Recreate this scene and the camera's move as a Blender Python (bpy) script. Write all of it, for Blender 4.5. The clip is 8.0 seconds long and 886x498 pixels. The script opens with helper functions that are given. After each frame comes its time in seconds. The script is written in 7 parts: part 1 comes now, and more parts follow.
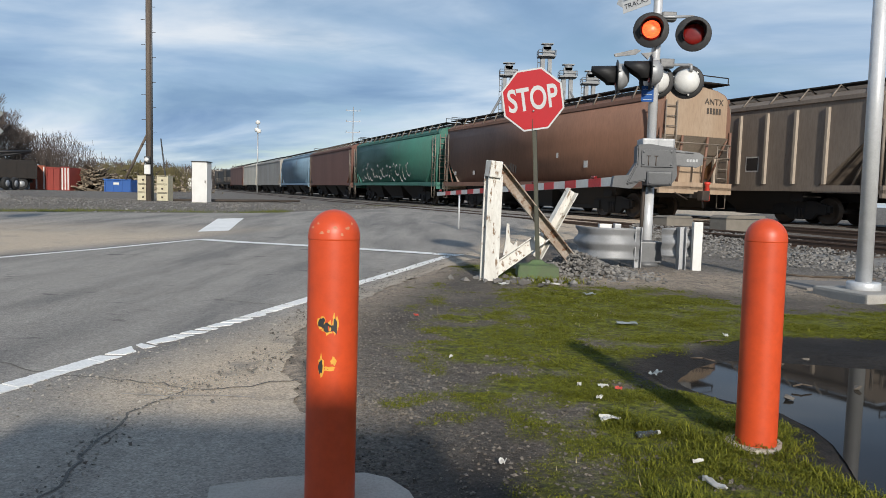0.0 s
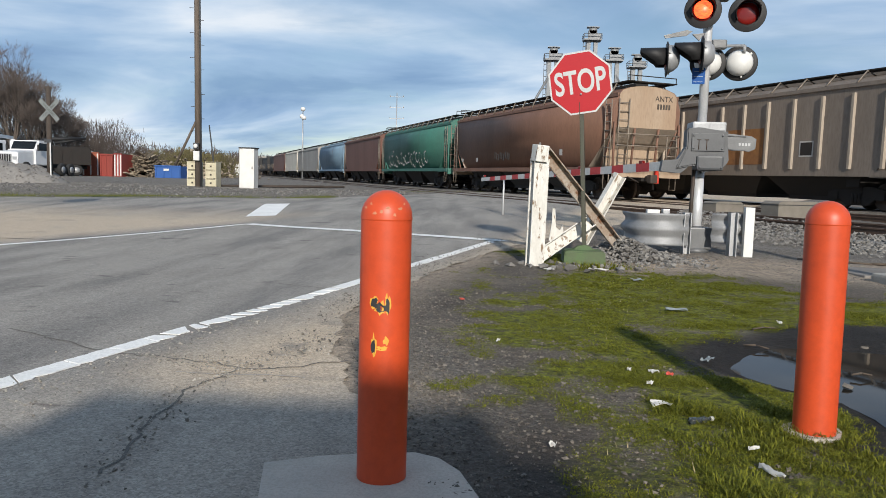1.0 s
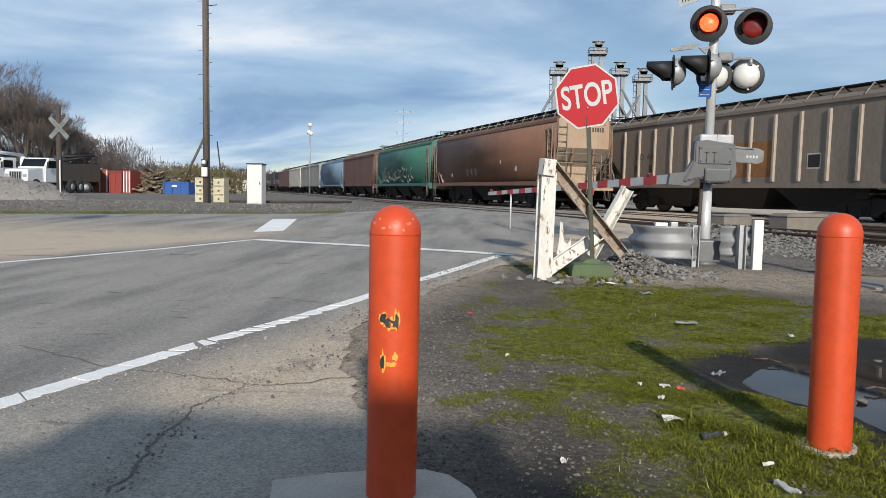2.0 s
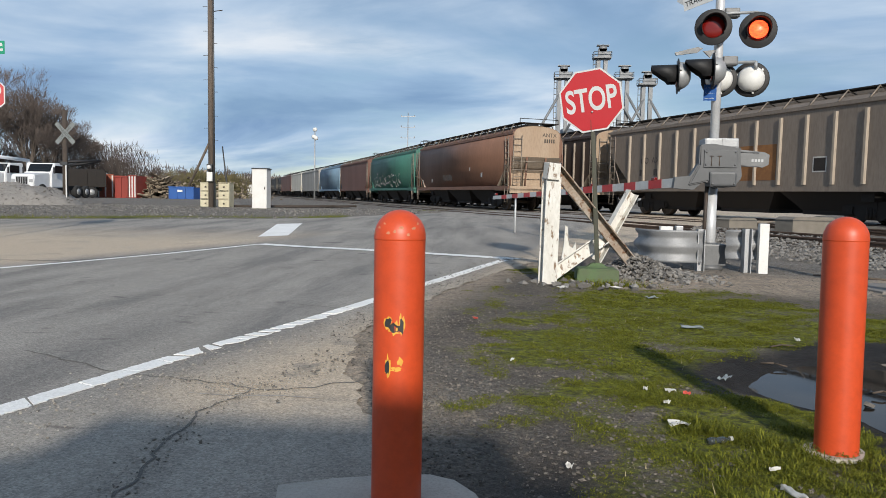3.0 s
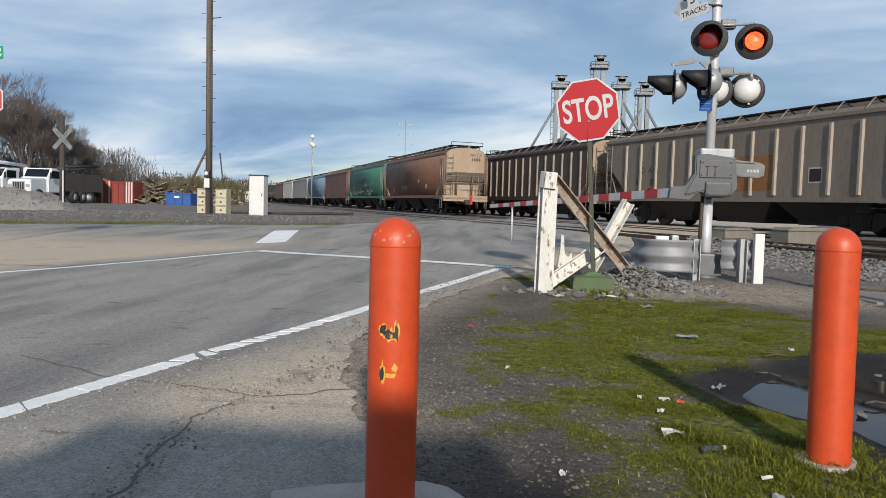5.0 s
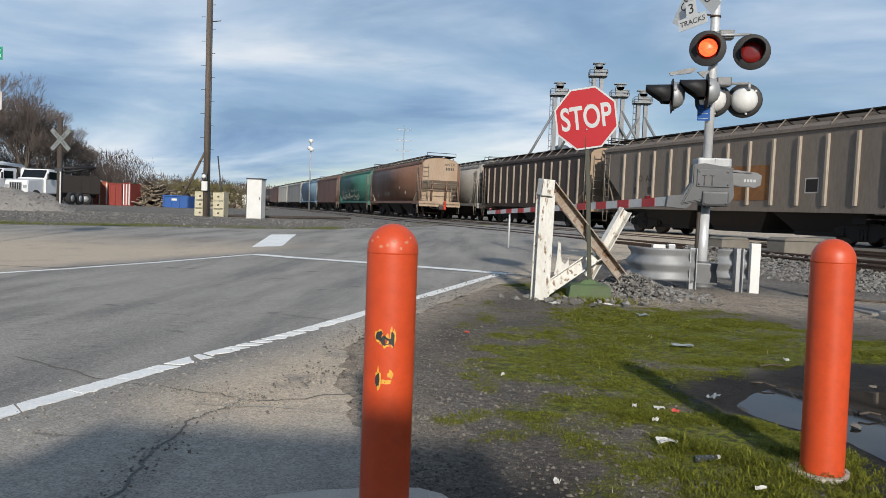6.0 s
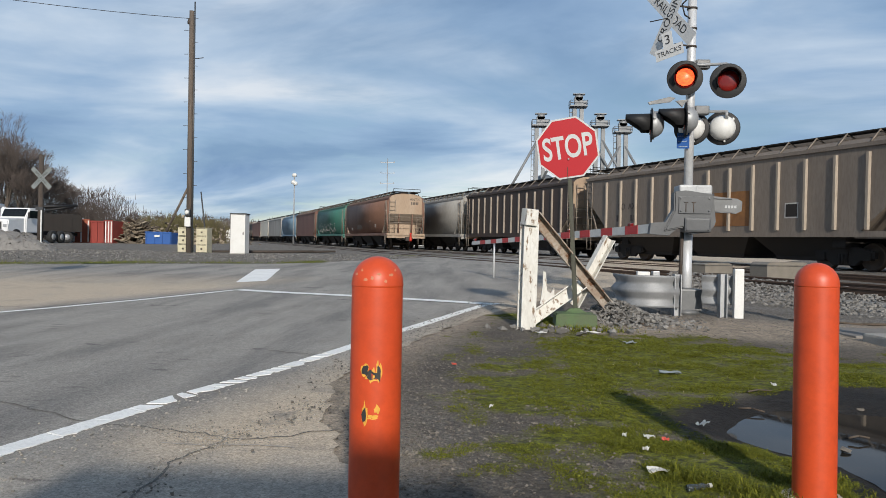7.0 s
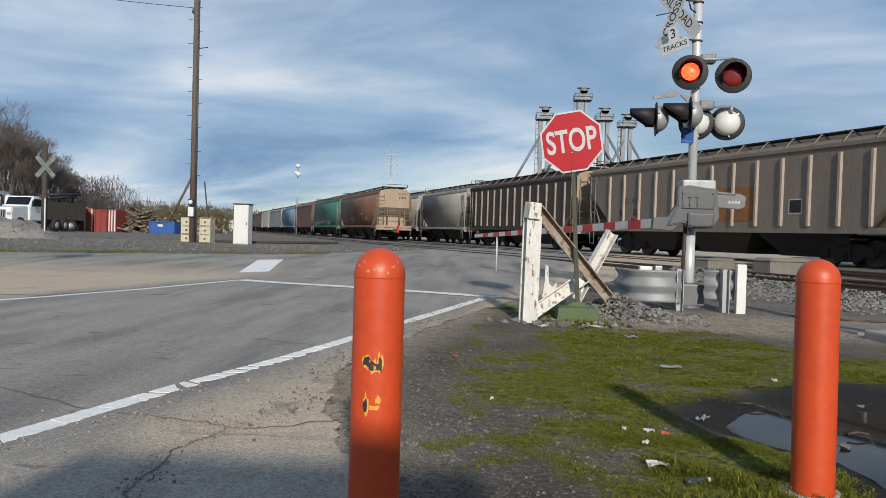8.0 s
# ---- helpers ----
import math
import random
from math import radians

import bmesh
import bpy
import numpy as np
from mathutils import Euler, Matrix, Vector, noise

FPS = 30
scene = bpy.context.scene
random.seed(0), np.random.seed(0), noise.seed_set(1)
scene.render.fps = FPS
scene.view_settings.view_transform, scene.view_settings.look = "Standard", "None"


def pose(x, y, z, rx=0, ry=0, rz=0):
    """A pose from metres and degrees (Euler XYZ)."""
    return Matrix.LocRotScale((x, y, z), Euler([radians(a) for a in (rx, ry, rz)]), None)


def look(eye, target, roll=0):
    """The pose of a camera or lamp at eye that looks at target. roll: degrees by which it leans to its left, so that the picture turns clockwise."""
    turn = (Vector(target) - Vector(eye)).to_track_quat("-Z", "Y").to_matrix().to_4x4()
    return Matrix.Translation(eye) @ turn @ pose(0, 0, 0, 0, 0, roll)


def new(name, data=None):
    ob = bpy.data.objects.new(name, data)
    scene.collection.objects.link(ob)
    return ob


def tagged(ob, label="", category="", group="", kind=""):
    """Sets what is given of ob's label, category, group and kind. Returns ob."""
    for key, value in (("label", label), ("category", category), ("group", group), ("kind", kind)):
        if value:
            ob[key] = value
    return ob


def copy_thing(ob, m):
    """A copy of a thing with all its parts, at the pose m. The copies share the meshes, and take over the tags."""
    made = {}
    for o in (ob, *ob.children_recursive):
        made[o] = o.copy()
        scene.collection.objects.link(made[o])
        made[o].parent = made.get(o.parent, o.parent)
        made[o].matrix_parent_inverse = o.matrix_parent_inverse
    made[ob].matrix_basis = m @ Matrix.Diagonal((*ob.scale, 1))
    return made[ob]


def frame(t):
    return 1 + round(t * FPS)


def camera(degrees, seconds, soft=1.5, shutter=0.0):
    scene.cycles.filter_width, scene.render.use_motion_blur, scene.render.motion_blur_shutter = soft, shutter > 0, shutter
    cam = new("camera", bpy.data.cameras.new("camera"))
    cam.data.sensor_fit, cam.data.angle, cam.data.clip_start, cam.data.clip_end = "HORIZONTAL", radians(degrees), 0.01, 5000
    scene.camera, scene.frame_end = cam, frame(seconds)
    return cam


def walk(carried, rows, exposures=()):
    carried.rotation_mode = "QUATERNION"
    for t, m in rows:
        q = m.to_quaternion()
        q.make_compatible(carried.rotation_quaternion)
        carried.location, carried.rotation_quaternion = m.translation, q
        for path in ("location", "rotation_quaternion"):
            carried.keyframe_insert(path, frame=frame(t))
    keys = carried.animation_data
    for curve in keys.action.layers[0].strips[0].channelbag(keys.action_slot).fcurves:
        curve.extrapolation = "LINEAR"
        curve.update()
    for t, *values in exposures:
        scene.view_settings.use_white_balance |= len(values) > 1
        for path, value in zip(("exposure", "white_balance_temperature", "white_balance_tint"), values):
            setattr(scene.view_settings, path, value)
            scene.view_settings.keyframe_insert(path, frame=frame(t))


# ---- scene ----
cam = camera(62.7, 8.0, soft=0.85)
PATH = [
    (0, (0.001, 0.187, 1.009), (-0.021, 2.183, 0.872), 1.6),
    (0.5, (-0.015, 0.21, 0.994), (-0.104, 2.199, 0.803), 1.7),
    (1, (-0.03, 0.194, 0.99), (-0.168, 2.182, 0.812), 1.6),
    (1.5, (-0.036, 0.205, 0.99), (-0.189, 2.193, 0.836), 1.3),
    (3, (-0.037, 0.206, 0.992), (-0.209, 2.194, 0.864), 1.1),
    (3.5, (-0.034, 0.21, 0.992), (-0.216, 2.198, 0.87), 0.9),
    (4, (-0.033, 0.193, 0.991), (-0.208, 2.182, 0.874), 0.9),
    (4.5, (-0.031, 0.192, 0.991), (-0.201, 2.182, 0.882), 1.1),
    (6, (-0.03, 0.182, 0.996), (-0.186, 2.173, 0.906), 2.2),
    (6.5, (-0.033, 0.227, 0.999), (-0.149, 2.223, 0.985), 0.6),
    (7, (-0.03, 0.195, 0.997), (-0.148, 2.192, 0.994), 1.1),
    (7.5, (-0.029, 0.187, 0.997), (-0.152, 2.183, 0.981), 1.4),
    (8, (-0.028, 0.187, 0.997), (-0.153, 2.183, 0.973), 1.7),
]
walk(cam, [(t, look(eye, target, roll)) for t, eye, target, roll in PATH], exposures=((0, 0.0), (0.5, 0.02), (1, 0.09), (1.5, 0.12), (3, 0.02), (3.5, 0.03), (4.5, 0.0), (6, -0.03), (7, -0.06), (8, -0.12)))

# ---- sky and sun ----
SUN_FROM = Vector((0.18, -0.90, 0.40)).normalized()
world = bpy.data.worlds.new("sky")
scene.world = world
world.use_nodes = True
wn, wl = world.node_tree.nodes, world.node_tree.links
wn.clear()


def wnode(kind, **vals):
    n = wn.new(kind)
    for key, v in vals.items():
        n.inputs[key].default_value = v
    return n


def wmath(op, a, b=None, c=None):
    n = wn.new("ShaderNodeMath")
    n.operation = op
    for i, v in enumerate((a, b, c)):
        if v is None:
            continue
        if isinstance(v, (int, float)):
            n.inputs[i].default_value = v
        else:
            wl.new(v, n.inputs[i])
    return n.outputs[0]


sky = wn.new("ShaderNodeTexSky")
sky.sky_type, sky.sun_disc = "NISHITA", False
sky.sun_elevation = math.asin(SUN_FROM.z)
sky.sun_rotation = math.atan2(SUN_FROM.x, SUN_FROM.y)
sky.air_density, sky.dust_density, sky.ozone_density = 1.0, 0.3, 2.0
geo = wn.new("ShaderNodeTexCoord")
sep = wn.new("ShaderNodeSeparateXYZ")
wl.new(geo.outputs["Generated"], sep.inputs[0])
# cloud deck seen in perspective: the direction cast onto a high plane
up = wmath("ADD", wmath("MAXIMUM", sep.outputs[2], 0.0), 0.16)
cx, cy = wmath("DIVIDE", sep.outputs[0], up), wmath("DIVIDE", sep.outputs[1], up)
comb = wn.new("ShaderNodeCombineXYZ")
wl.new(wmath("ADD", wmath("MULTIPLY", cx, 0.75), wmath("MULTIPLY", cy, 0.25)), comb.inputs[0])
wl.new(cy, comb.inputs[1])


def cloud_noise(scale, detail, rough, dist, off):
    m = wn.new("ShaderNodeMapping")
    m.inputs["Location"].default_value = off
    wl.new(comb.outputs[0], m.inputs[0])
    n = wnode("ShaderNodeTexNoise", Scale=scale, Detail=detail, Roughness=rough, Distortion=dist)
    wl.new(m.outputs[0], n.inputs["Vector"])
    return n.outputs["Fac"]


def wramp(fac, *stops):
    r = wn.new("ShaderNodeValToRGB")
    e = r.color_ramp.elements
    while len(e) < len(stops):
        e.new(0.5)
    for el, (p, c) in zip(e, stops):
        el.position, el.color = p, (*c, 1) if len(c) == 3 else c
    wl.new(fac, r.inputs[0])
    return r.outputs[0]


big = cloud_noise(0.55, 6, 0.55, 0.4, (3.1, 1.7, 0))
fine = cloud_noise(1.7, 8, 0.6, 0.7, (0.4, 5.2, 0))
dens = wmath("ADD", wmath("MULTIPLY", big, 0.65), wmath("MULTIPLY", fine, 0.35))
cover = wramp(dens, (0.36, (0, 0, 0)), (0.50, (0.75, 0.75, 0.75)), (0.64, (1, 1, 1)))
shade = wramp(cloud_noise(0.85, 7, 0.52, 0.5, (12.4, 8.1, 0)), (0.36, (0.20, 0.33, 0.54)), (0.46, (0.33, 0.48, 0.69)), (0.56, (0.57, 0.69, 0.84)), (0.66, (0.86, 0.90, 0.95)))
skymul = wn.new("ShaderNodeMix")
skymul.data_type, skymul.blend_type = "RGBA", "MULTIPLY"
skymul.inputs["Factor"].default_value = 1.0
wl.new(sky.outputs[0], skymul.inputs["A"])
skymul.inputs["B"].default_value = (0.085, 0.085, 0.085, 1)
cloudy = wn.new("ShaderNodeMix")
cloudy.data_type = "RGBA"
wl.new(cover, cloudy.inputs["Factor"])
wl.new(skymul.outputs["Result"], cloudy.inputs["A"])
wl.new(shade, cloudy.inputs["B"])
bg = wnode("ShaderNodeBackground", Strength=1.0)
wl.new(cloudy.outputs["Result"], bg.inputs[0])
wout = wn.new("ShaderNodeOutputWorld")
wl.new(bg.outputs[0], wout.inputs[0])

sun = new("sun", bpy.data.lights.new("sun", "SUN"))
sun.data.energy, sun.data.angle, sun.data.color = 4.6, radians(2.0), (1.0, 0.93, 0.83)
sun.matrix_world = look(SUN_FROM * 50, (0, 0, 0))


# ---- materials ----
def mat(name, color, rough=0.6, metal=0.0, color2=None, scale=4.0, amount=0.5, bump=0.15, fine=60.0, stain=None, stain_at=0.62,
        stretch=(1, 1, 1), emit=0.0, spec=0.5, rand=0.0, coat=0.0):
    """Painted, rusty, stony or wooden surface: colour varied at two scales, stains with a shape of their own, fine relief."""
    m = bpy.data.materials.new(name)
    m.use_nodes = True
    nt = m.node_tree
    n, l = nt.nodes, nt.links
    b = n["Principled BSDF"]
    b.inputs["Roughness"].default_value, b.inputs["Metallic"].default_value = rough, metal
    b.inputs["Specular IOR Level"].default_value = spec
    b.inputs["Coat Weight"].default_value = coat
    tc = n.new("ShaderNodeTexCoord")
    mp = n.new("ShaderNodeMapping")
    mp.inputs["Scale"].default_value = stretch
    l.new(tc.outputs["Object"], mp.inputs[0])

    def noise_at(s, d=6, r=0.6):
        t = n.new("ShaderNodeTexNoise")
        t.inputs["Scale"].default_value, t.inputs["Detail"].default_value, t.inputs["Roughness"].default_value = s, d, r
        l.new(mp.outputs[0], t.inputs["Vector"])
        return t.outputs["Fac"]

    def ramp(fac, lo, hi):
        r = n.new("ShaderNodeMapRange")
        r.inputs["From Min"].default_value, r.inputs["From Max"].default_value = lo, hi
        l.new(fac, r.inputs[0])
        return r.outputs[0]

    def mix(fac, a, c):
        x = n.new("ShaderNodeMix")
        x.data_type = "RGBA"
        if isinstance(fac, float):
            x.inputs["Factor"].default_value = fac
        else:
            l.new(fac, x.inputs["Factor"])
        for key, v in (("A", a), ("B", c)):
            if isinstance(v, tuple):
                x.inputs[key].default_value = (*v, 1)
            else:
                l.new(v, x.inputs[key])
        return x.outputs["Result"]

    c2 = color2 or tuple(v * 0.6 for v in color)
    broad, grain = noise_at(scale), noise_at(fine, 4, 0.7)
    f = n.new("ShaderNodeMath")
    f.operation = "MULTIPLY"
    l.new(ramp(broad, 0.35, 0.68), f.inputs[0])
    f.inputs[1].default_value = amount
    col = mix(f.outputs[0], color, c2)
    g = n.new("ShaderNodeMath")
    g.operation = "MULTIPLY"
    l.new(ramp(grain, 0.42, 0.7), g.inputs[0])
    g.inputs[1].default_value = amount * 0.7
    col = mix(g.outputs[0], col, tuple(v * 0.7 for v in c2))
    if stain:
        col = mix(ramp(noise_at(scale * 2.3, 8, 0.65), stain_at, stain_at + 0.06), col, stain)
    if rand:
        oi = n.new("ShaderNodeObjectInfo")
        hs = n.new("ShaderNodeHueSaturation")
        l.new(col, hs.inputs["Color"])
        l.new(ramp(oi.outputs["Random"], 0, 1), hs.inputs["Value"])
        n[-1].inputs["To Min"].default_value = 1 - rand
        n[-1].inputs["To Max"].default_value = 1 + rand
        col = hs.outputs[0]
    l.new(col, b.inputs["Base Color"])
    if emit:
        l.new(col, b.inputs["Emission Color"])
        b.inputs["Emission Strength"].default_value = emit
    rr = n.new("ShaderNodeMath")
    rr.operation = "MULTIPLY_ADD"
    l.new(broad, rr.inputs[0])
    rr.inputs[1].default_value, rr.inputs[2].default_value = 0.3 * amount, max(0.03, rough - 0.15 * amount)
    l.new(rr.outputs[0], b.inputs["Roughness"])
    if bump:
        bp = n.new("ShaderNodeBump")
        bp.inputs["Strength"].default_value, bp.inputs["Distance"].default_value = bump, 0.02
        l.new(grain, bp.inputs["Height"])
        l.new(bp.outputs[0], b.inputs["Normal"])
    return m


# ---- shaping helpers ----
def box(bm, x0, x1, y0, y1, z0, z1, m=None, bevel=0.0):
    vs = [bm.verts.new((x, y, z)) for z in (z0, z1) for x, y in ((x0, y0), (x1, y0), (x1, y1), (x0, y1))]
    fs = [bm.faces.new([vs[i] for i in q]) for q in ((3, 2, 1, 0), (4, 5, 6, 7), (0, 1, 5, 4), (1, 2, 6, 5), (2, 3, 7, 6), (3, 0, 4, 7))]
    if bevel:
        es = list({e for f in fs for e in f.edges})
        r = bmesh.ops.bevel(bm, geom=es, offset=bevel, segments=2, affect="EDGES", profile=0.6)
        vs = list({v for f in r["faces"] for v in f.verts} | {v for v in vs if v.is_valid})
    if m is not None:
        bmesh.ops.transform(bm, matrix=m, verts=vs)
    return bm


def tube(bm, a, b, r, r2=None, n=10, caps=True):
    """A round bar from a to b."""
    a, b = Vector(a), Vector(b)
    r2 = r if r2 is None else r2
    q = (b - a).to_track_quat("Z", "Y")
    rings = []
    for p, rad in ((a, r), (b, r2)):
        rings.append([bm.verts.new(p + q @ Vector((rad * math.cos(2 * math.pi * i / n), rad * math.sin(2 * math.pi * i / n), 0))) for i in range(n)])
    for i in range(n):
        bm.faces.new((rings[0][i], rings[0][(i + 1) % n], rings[1][(i + 1) % n], rings[1][i])).smooth = True
    if caps:
        bm.faces.new(rings[0][::-1])
        bm.faces.new(rings[1])
    return bm


def lathe(bm, prof, n=24, m=None):
    """A turned body round z from (radius, height) pairs."""
    rings = []
    for r, z in prof:
        if r < 1e-5:
            rings.append([bm.verts.new((0, 0, z))])
        else:
            rings.append([bm.verts.new((r * math.cos(2 * math.pi * i / n), r * math.sin(2 * math.pi * i / n), z)) for i in range(n)])
    for lo, hi in zip(rings, rings[1:]):
        for i in range(n):
            j = (i + 1) % n
            if len(lo) == 1 and len(hi) == 1:
                continue
            if len(lo) == 1:
                f = bm.faces.new((lo[0], hi[j], hi[i]))
            elif len(hi) == 1:
                f = bm.faces.new((lo[i], lo[j], hi[0]))
            else:
                f = bm.faces.new((lo[i], lo[j], hi[j], hi[i]))
            f.smooth = True
    if m is not None:
        bmesh.ops.transform(bm, matrix=m, verts=[v for r in rings for v in r])
    return bm


def prism(bm, pts, a, b, axis="x", m=None):
    """A flat outline drawn in two axes and given depth from a to b along the third."""
    def put(p, d):
        return {"x": (d, p[0], p[1]), "y": (p[0], d, p[1]), "z": (p[0], p[1], d)}[axis]
    lo = [bm.verts.new(put(p, a)) for p in pts]
    hi = [bm.verts.new(put(p, b)) for p in pts]
    k = len(pts)
    fs = [bm.faces.new(lo), bm.faces.new(hi[::-1])]
    for i in range(k):
        fs.append(bm.faces.new((lo[i], hi[i], hi[(i + 1) % k], lo[(i + 1) % k])))
    bmesh.ops.recalc_face_normals(bm, faces=fs)
    if m is not None:
        bmesh.ops.transform(bm, matrix=m, verts=lo + hi)
    return bm


def part(name, bm, material, parent=None, label="", m=None):
    """Links a bmesh as one mesh object under its thing."""
    me = bpy.data.meshes.new(name)
    bm.to_mesh(me)
    bm.free()
    me.materials.append(material)
    ob = new(name, me)
    if parent is not None:
        ob.parent = parent
    if m is not None:
        ob.matrix_basis = m
    if label:
        ob["label"] = label
    return ob


def again(ob, m, parent=None):
    """The same mesh once more as an object of its own."""
    o = new(ob.name.split(".")[0], ob.data)
    o.parent = parent if parent is not None else ob.parent
    o.matrix_basis = m
    if "label" in ob:
        o["label"] = ob["label"]
    return o


def thing(name, m, label, category, group="", kind=""):
    e = new(name)
    e.empty_display_size = 0.2
    e.matrix_basis = m
    return tagged(e, label, category, group, kind)


def B():
    return bmesh.new()


def lettering(name, body, size, material, parent, m, label="", depth=0.004, bold=0.0):
    """Words in the built-in font, turned into a mesh."""
    cu = bpy.data.curves.new(name, "FONT")
    cu.body, cu.size, cu.extrude, cu.align_x, cu.align_y = body, size, depth, "CENTER", "CENTER"
    cu.offset = bold
    tmp = bpy.data.objects.new(name, cu)
    scene.collection.objects.link(tmp)
    me = bpy.data.meshes.new_from_object(tmp.evaluated_get(bpy.context.evaluated_depsgraph_get()))
    bpy.data.objects.remove(tmp)
    bpy.data.curves.remove(cu)
    me.materials.clear()
    me.materials.append(material)
    ob = new(name, me)
    ob.parent = parent
    ob.matrix_basis = m
    if label:
        ob["label"] = label
    return ob


# ---- lie of the land and line of the track ----
def terrain(y):
    return float(np.interp(y, (-50, 6, 8.9, 11, 14, 20, 25, 33, 67, 200, 420, 900), (0, 0, 0.03, 0.09, 0.16, 0.34, 0.46, 0.54, 0.83, 2.0, 3.0, 3.0)))


_S = np.linspace(-120, 420, 1081)
_TH = np.radians(np.interp(_S, (-40, 0, 40, 80), (25.1, 25.1, 21.86, 22.75)))
_X = np.concatenate([[0], np.cumsum((-np.sin(_TH[1:]) - np.sin(_TH[:-1])) / 4)])
_Y = np.concatenate([[0], np.cumsum((np.cos(_TH[1:]) + np.cos(_TH[:-1])) / 4)])
_X += 7.79 - np.interp(0, _S, _X)
_Y += 25.6 - np.interp(0, _S, _Y)


def rail_z(y):
    return float(0.5 + 0.009 * (y - 25))


def track(s, off=0.0):
    """Point on a track off metres right of the middle one, s metres along it, and the heading."""
    x, y, th = (float(np.interp(s, _S, a)) for a in (_X, _Y, _TH))
    x, y = x + off * math.cos(th), y + off * math.sin(th)
    return Vector((x, y, rail_z(y))), th


# ---- materials of the place ----
ORANGE = mat("orange_paint", (0.57, 0.068, 0.015), 0.45, color2=(0.45, 0.050, 0.012), scale=3, amount=0.5, bump=0.03, fine=18, stain=(0.70, 0.16, 0.06), stain_at=0.70)
GALV = mat("galvanised_steel", (0.40, 0.41, 0.42), 0.42, 0.35, scale=5, amount=0.5, bump=0.05)
ALU = mat("cast_aluminium", (0.34, 0.35, 0.36), 0.5, 0.3, scale=6, amount=0.35, bump=0.06)
GREYPAINT = mat("grey_paint", (0.046, 0.049, 0.053), 0.55, scale=5, amount=0.5, bump=0.05, stain=(0.10, 0.10, 0.10), stain_at=0.66)
MASTSILVER = mat("silver_mast_paint", (0.60, 0.61, 0.62), 0.38, 0.25, scale=5, amount=0.35, bump=0.04)
BLACK = mat("black_paint", (0.010, 0.010, 0.011), 0.62, scale=5, amount=0.3, bump=0.04)
WHITE = mat("white_paint", (0.66, 0.66, 0.64), 0.5, color2=(0.52, 0.51, 0.48), scale=3, amount=0.4, bump=0.05)
REDSIGN = mat("red_sign_sheet", (0.42, 0.014, 0.02), 0.38, color2=(0.36, 0.012, 0.018), scale=2, amount=0.3, bump=0.0)
DARKSTEEL = mat("dark_steel", (0.035, 0.032, 0.03), 0.65, 0.2, color2=(0.075, 0.05, 0.035), scale=3, amount=0.7, bump=0.15)
CONCRETE = mat("concrete", (0.38, 0.36, 0.325), 0.85, color2=(0.24, 0.23, 0.21), scale=5, amount=0.6, bump=0.35, fine=90)


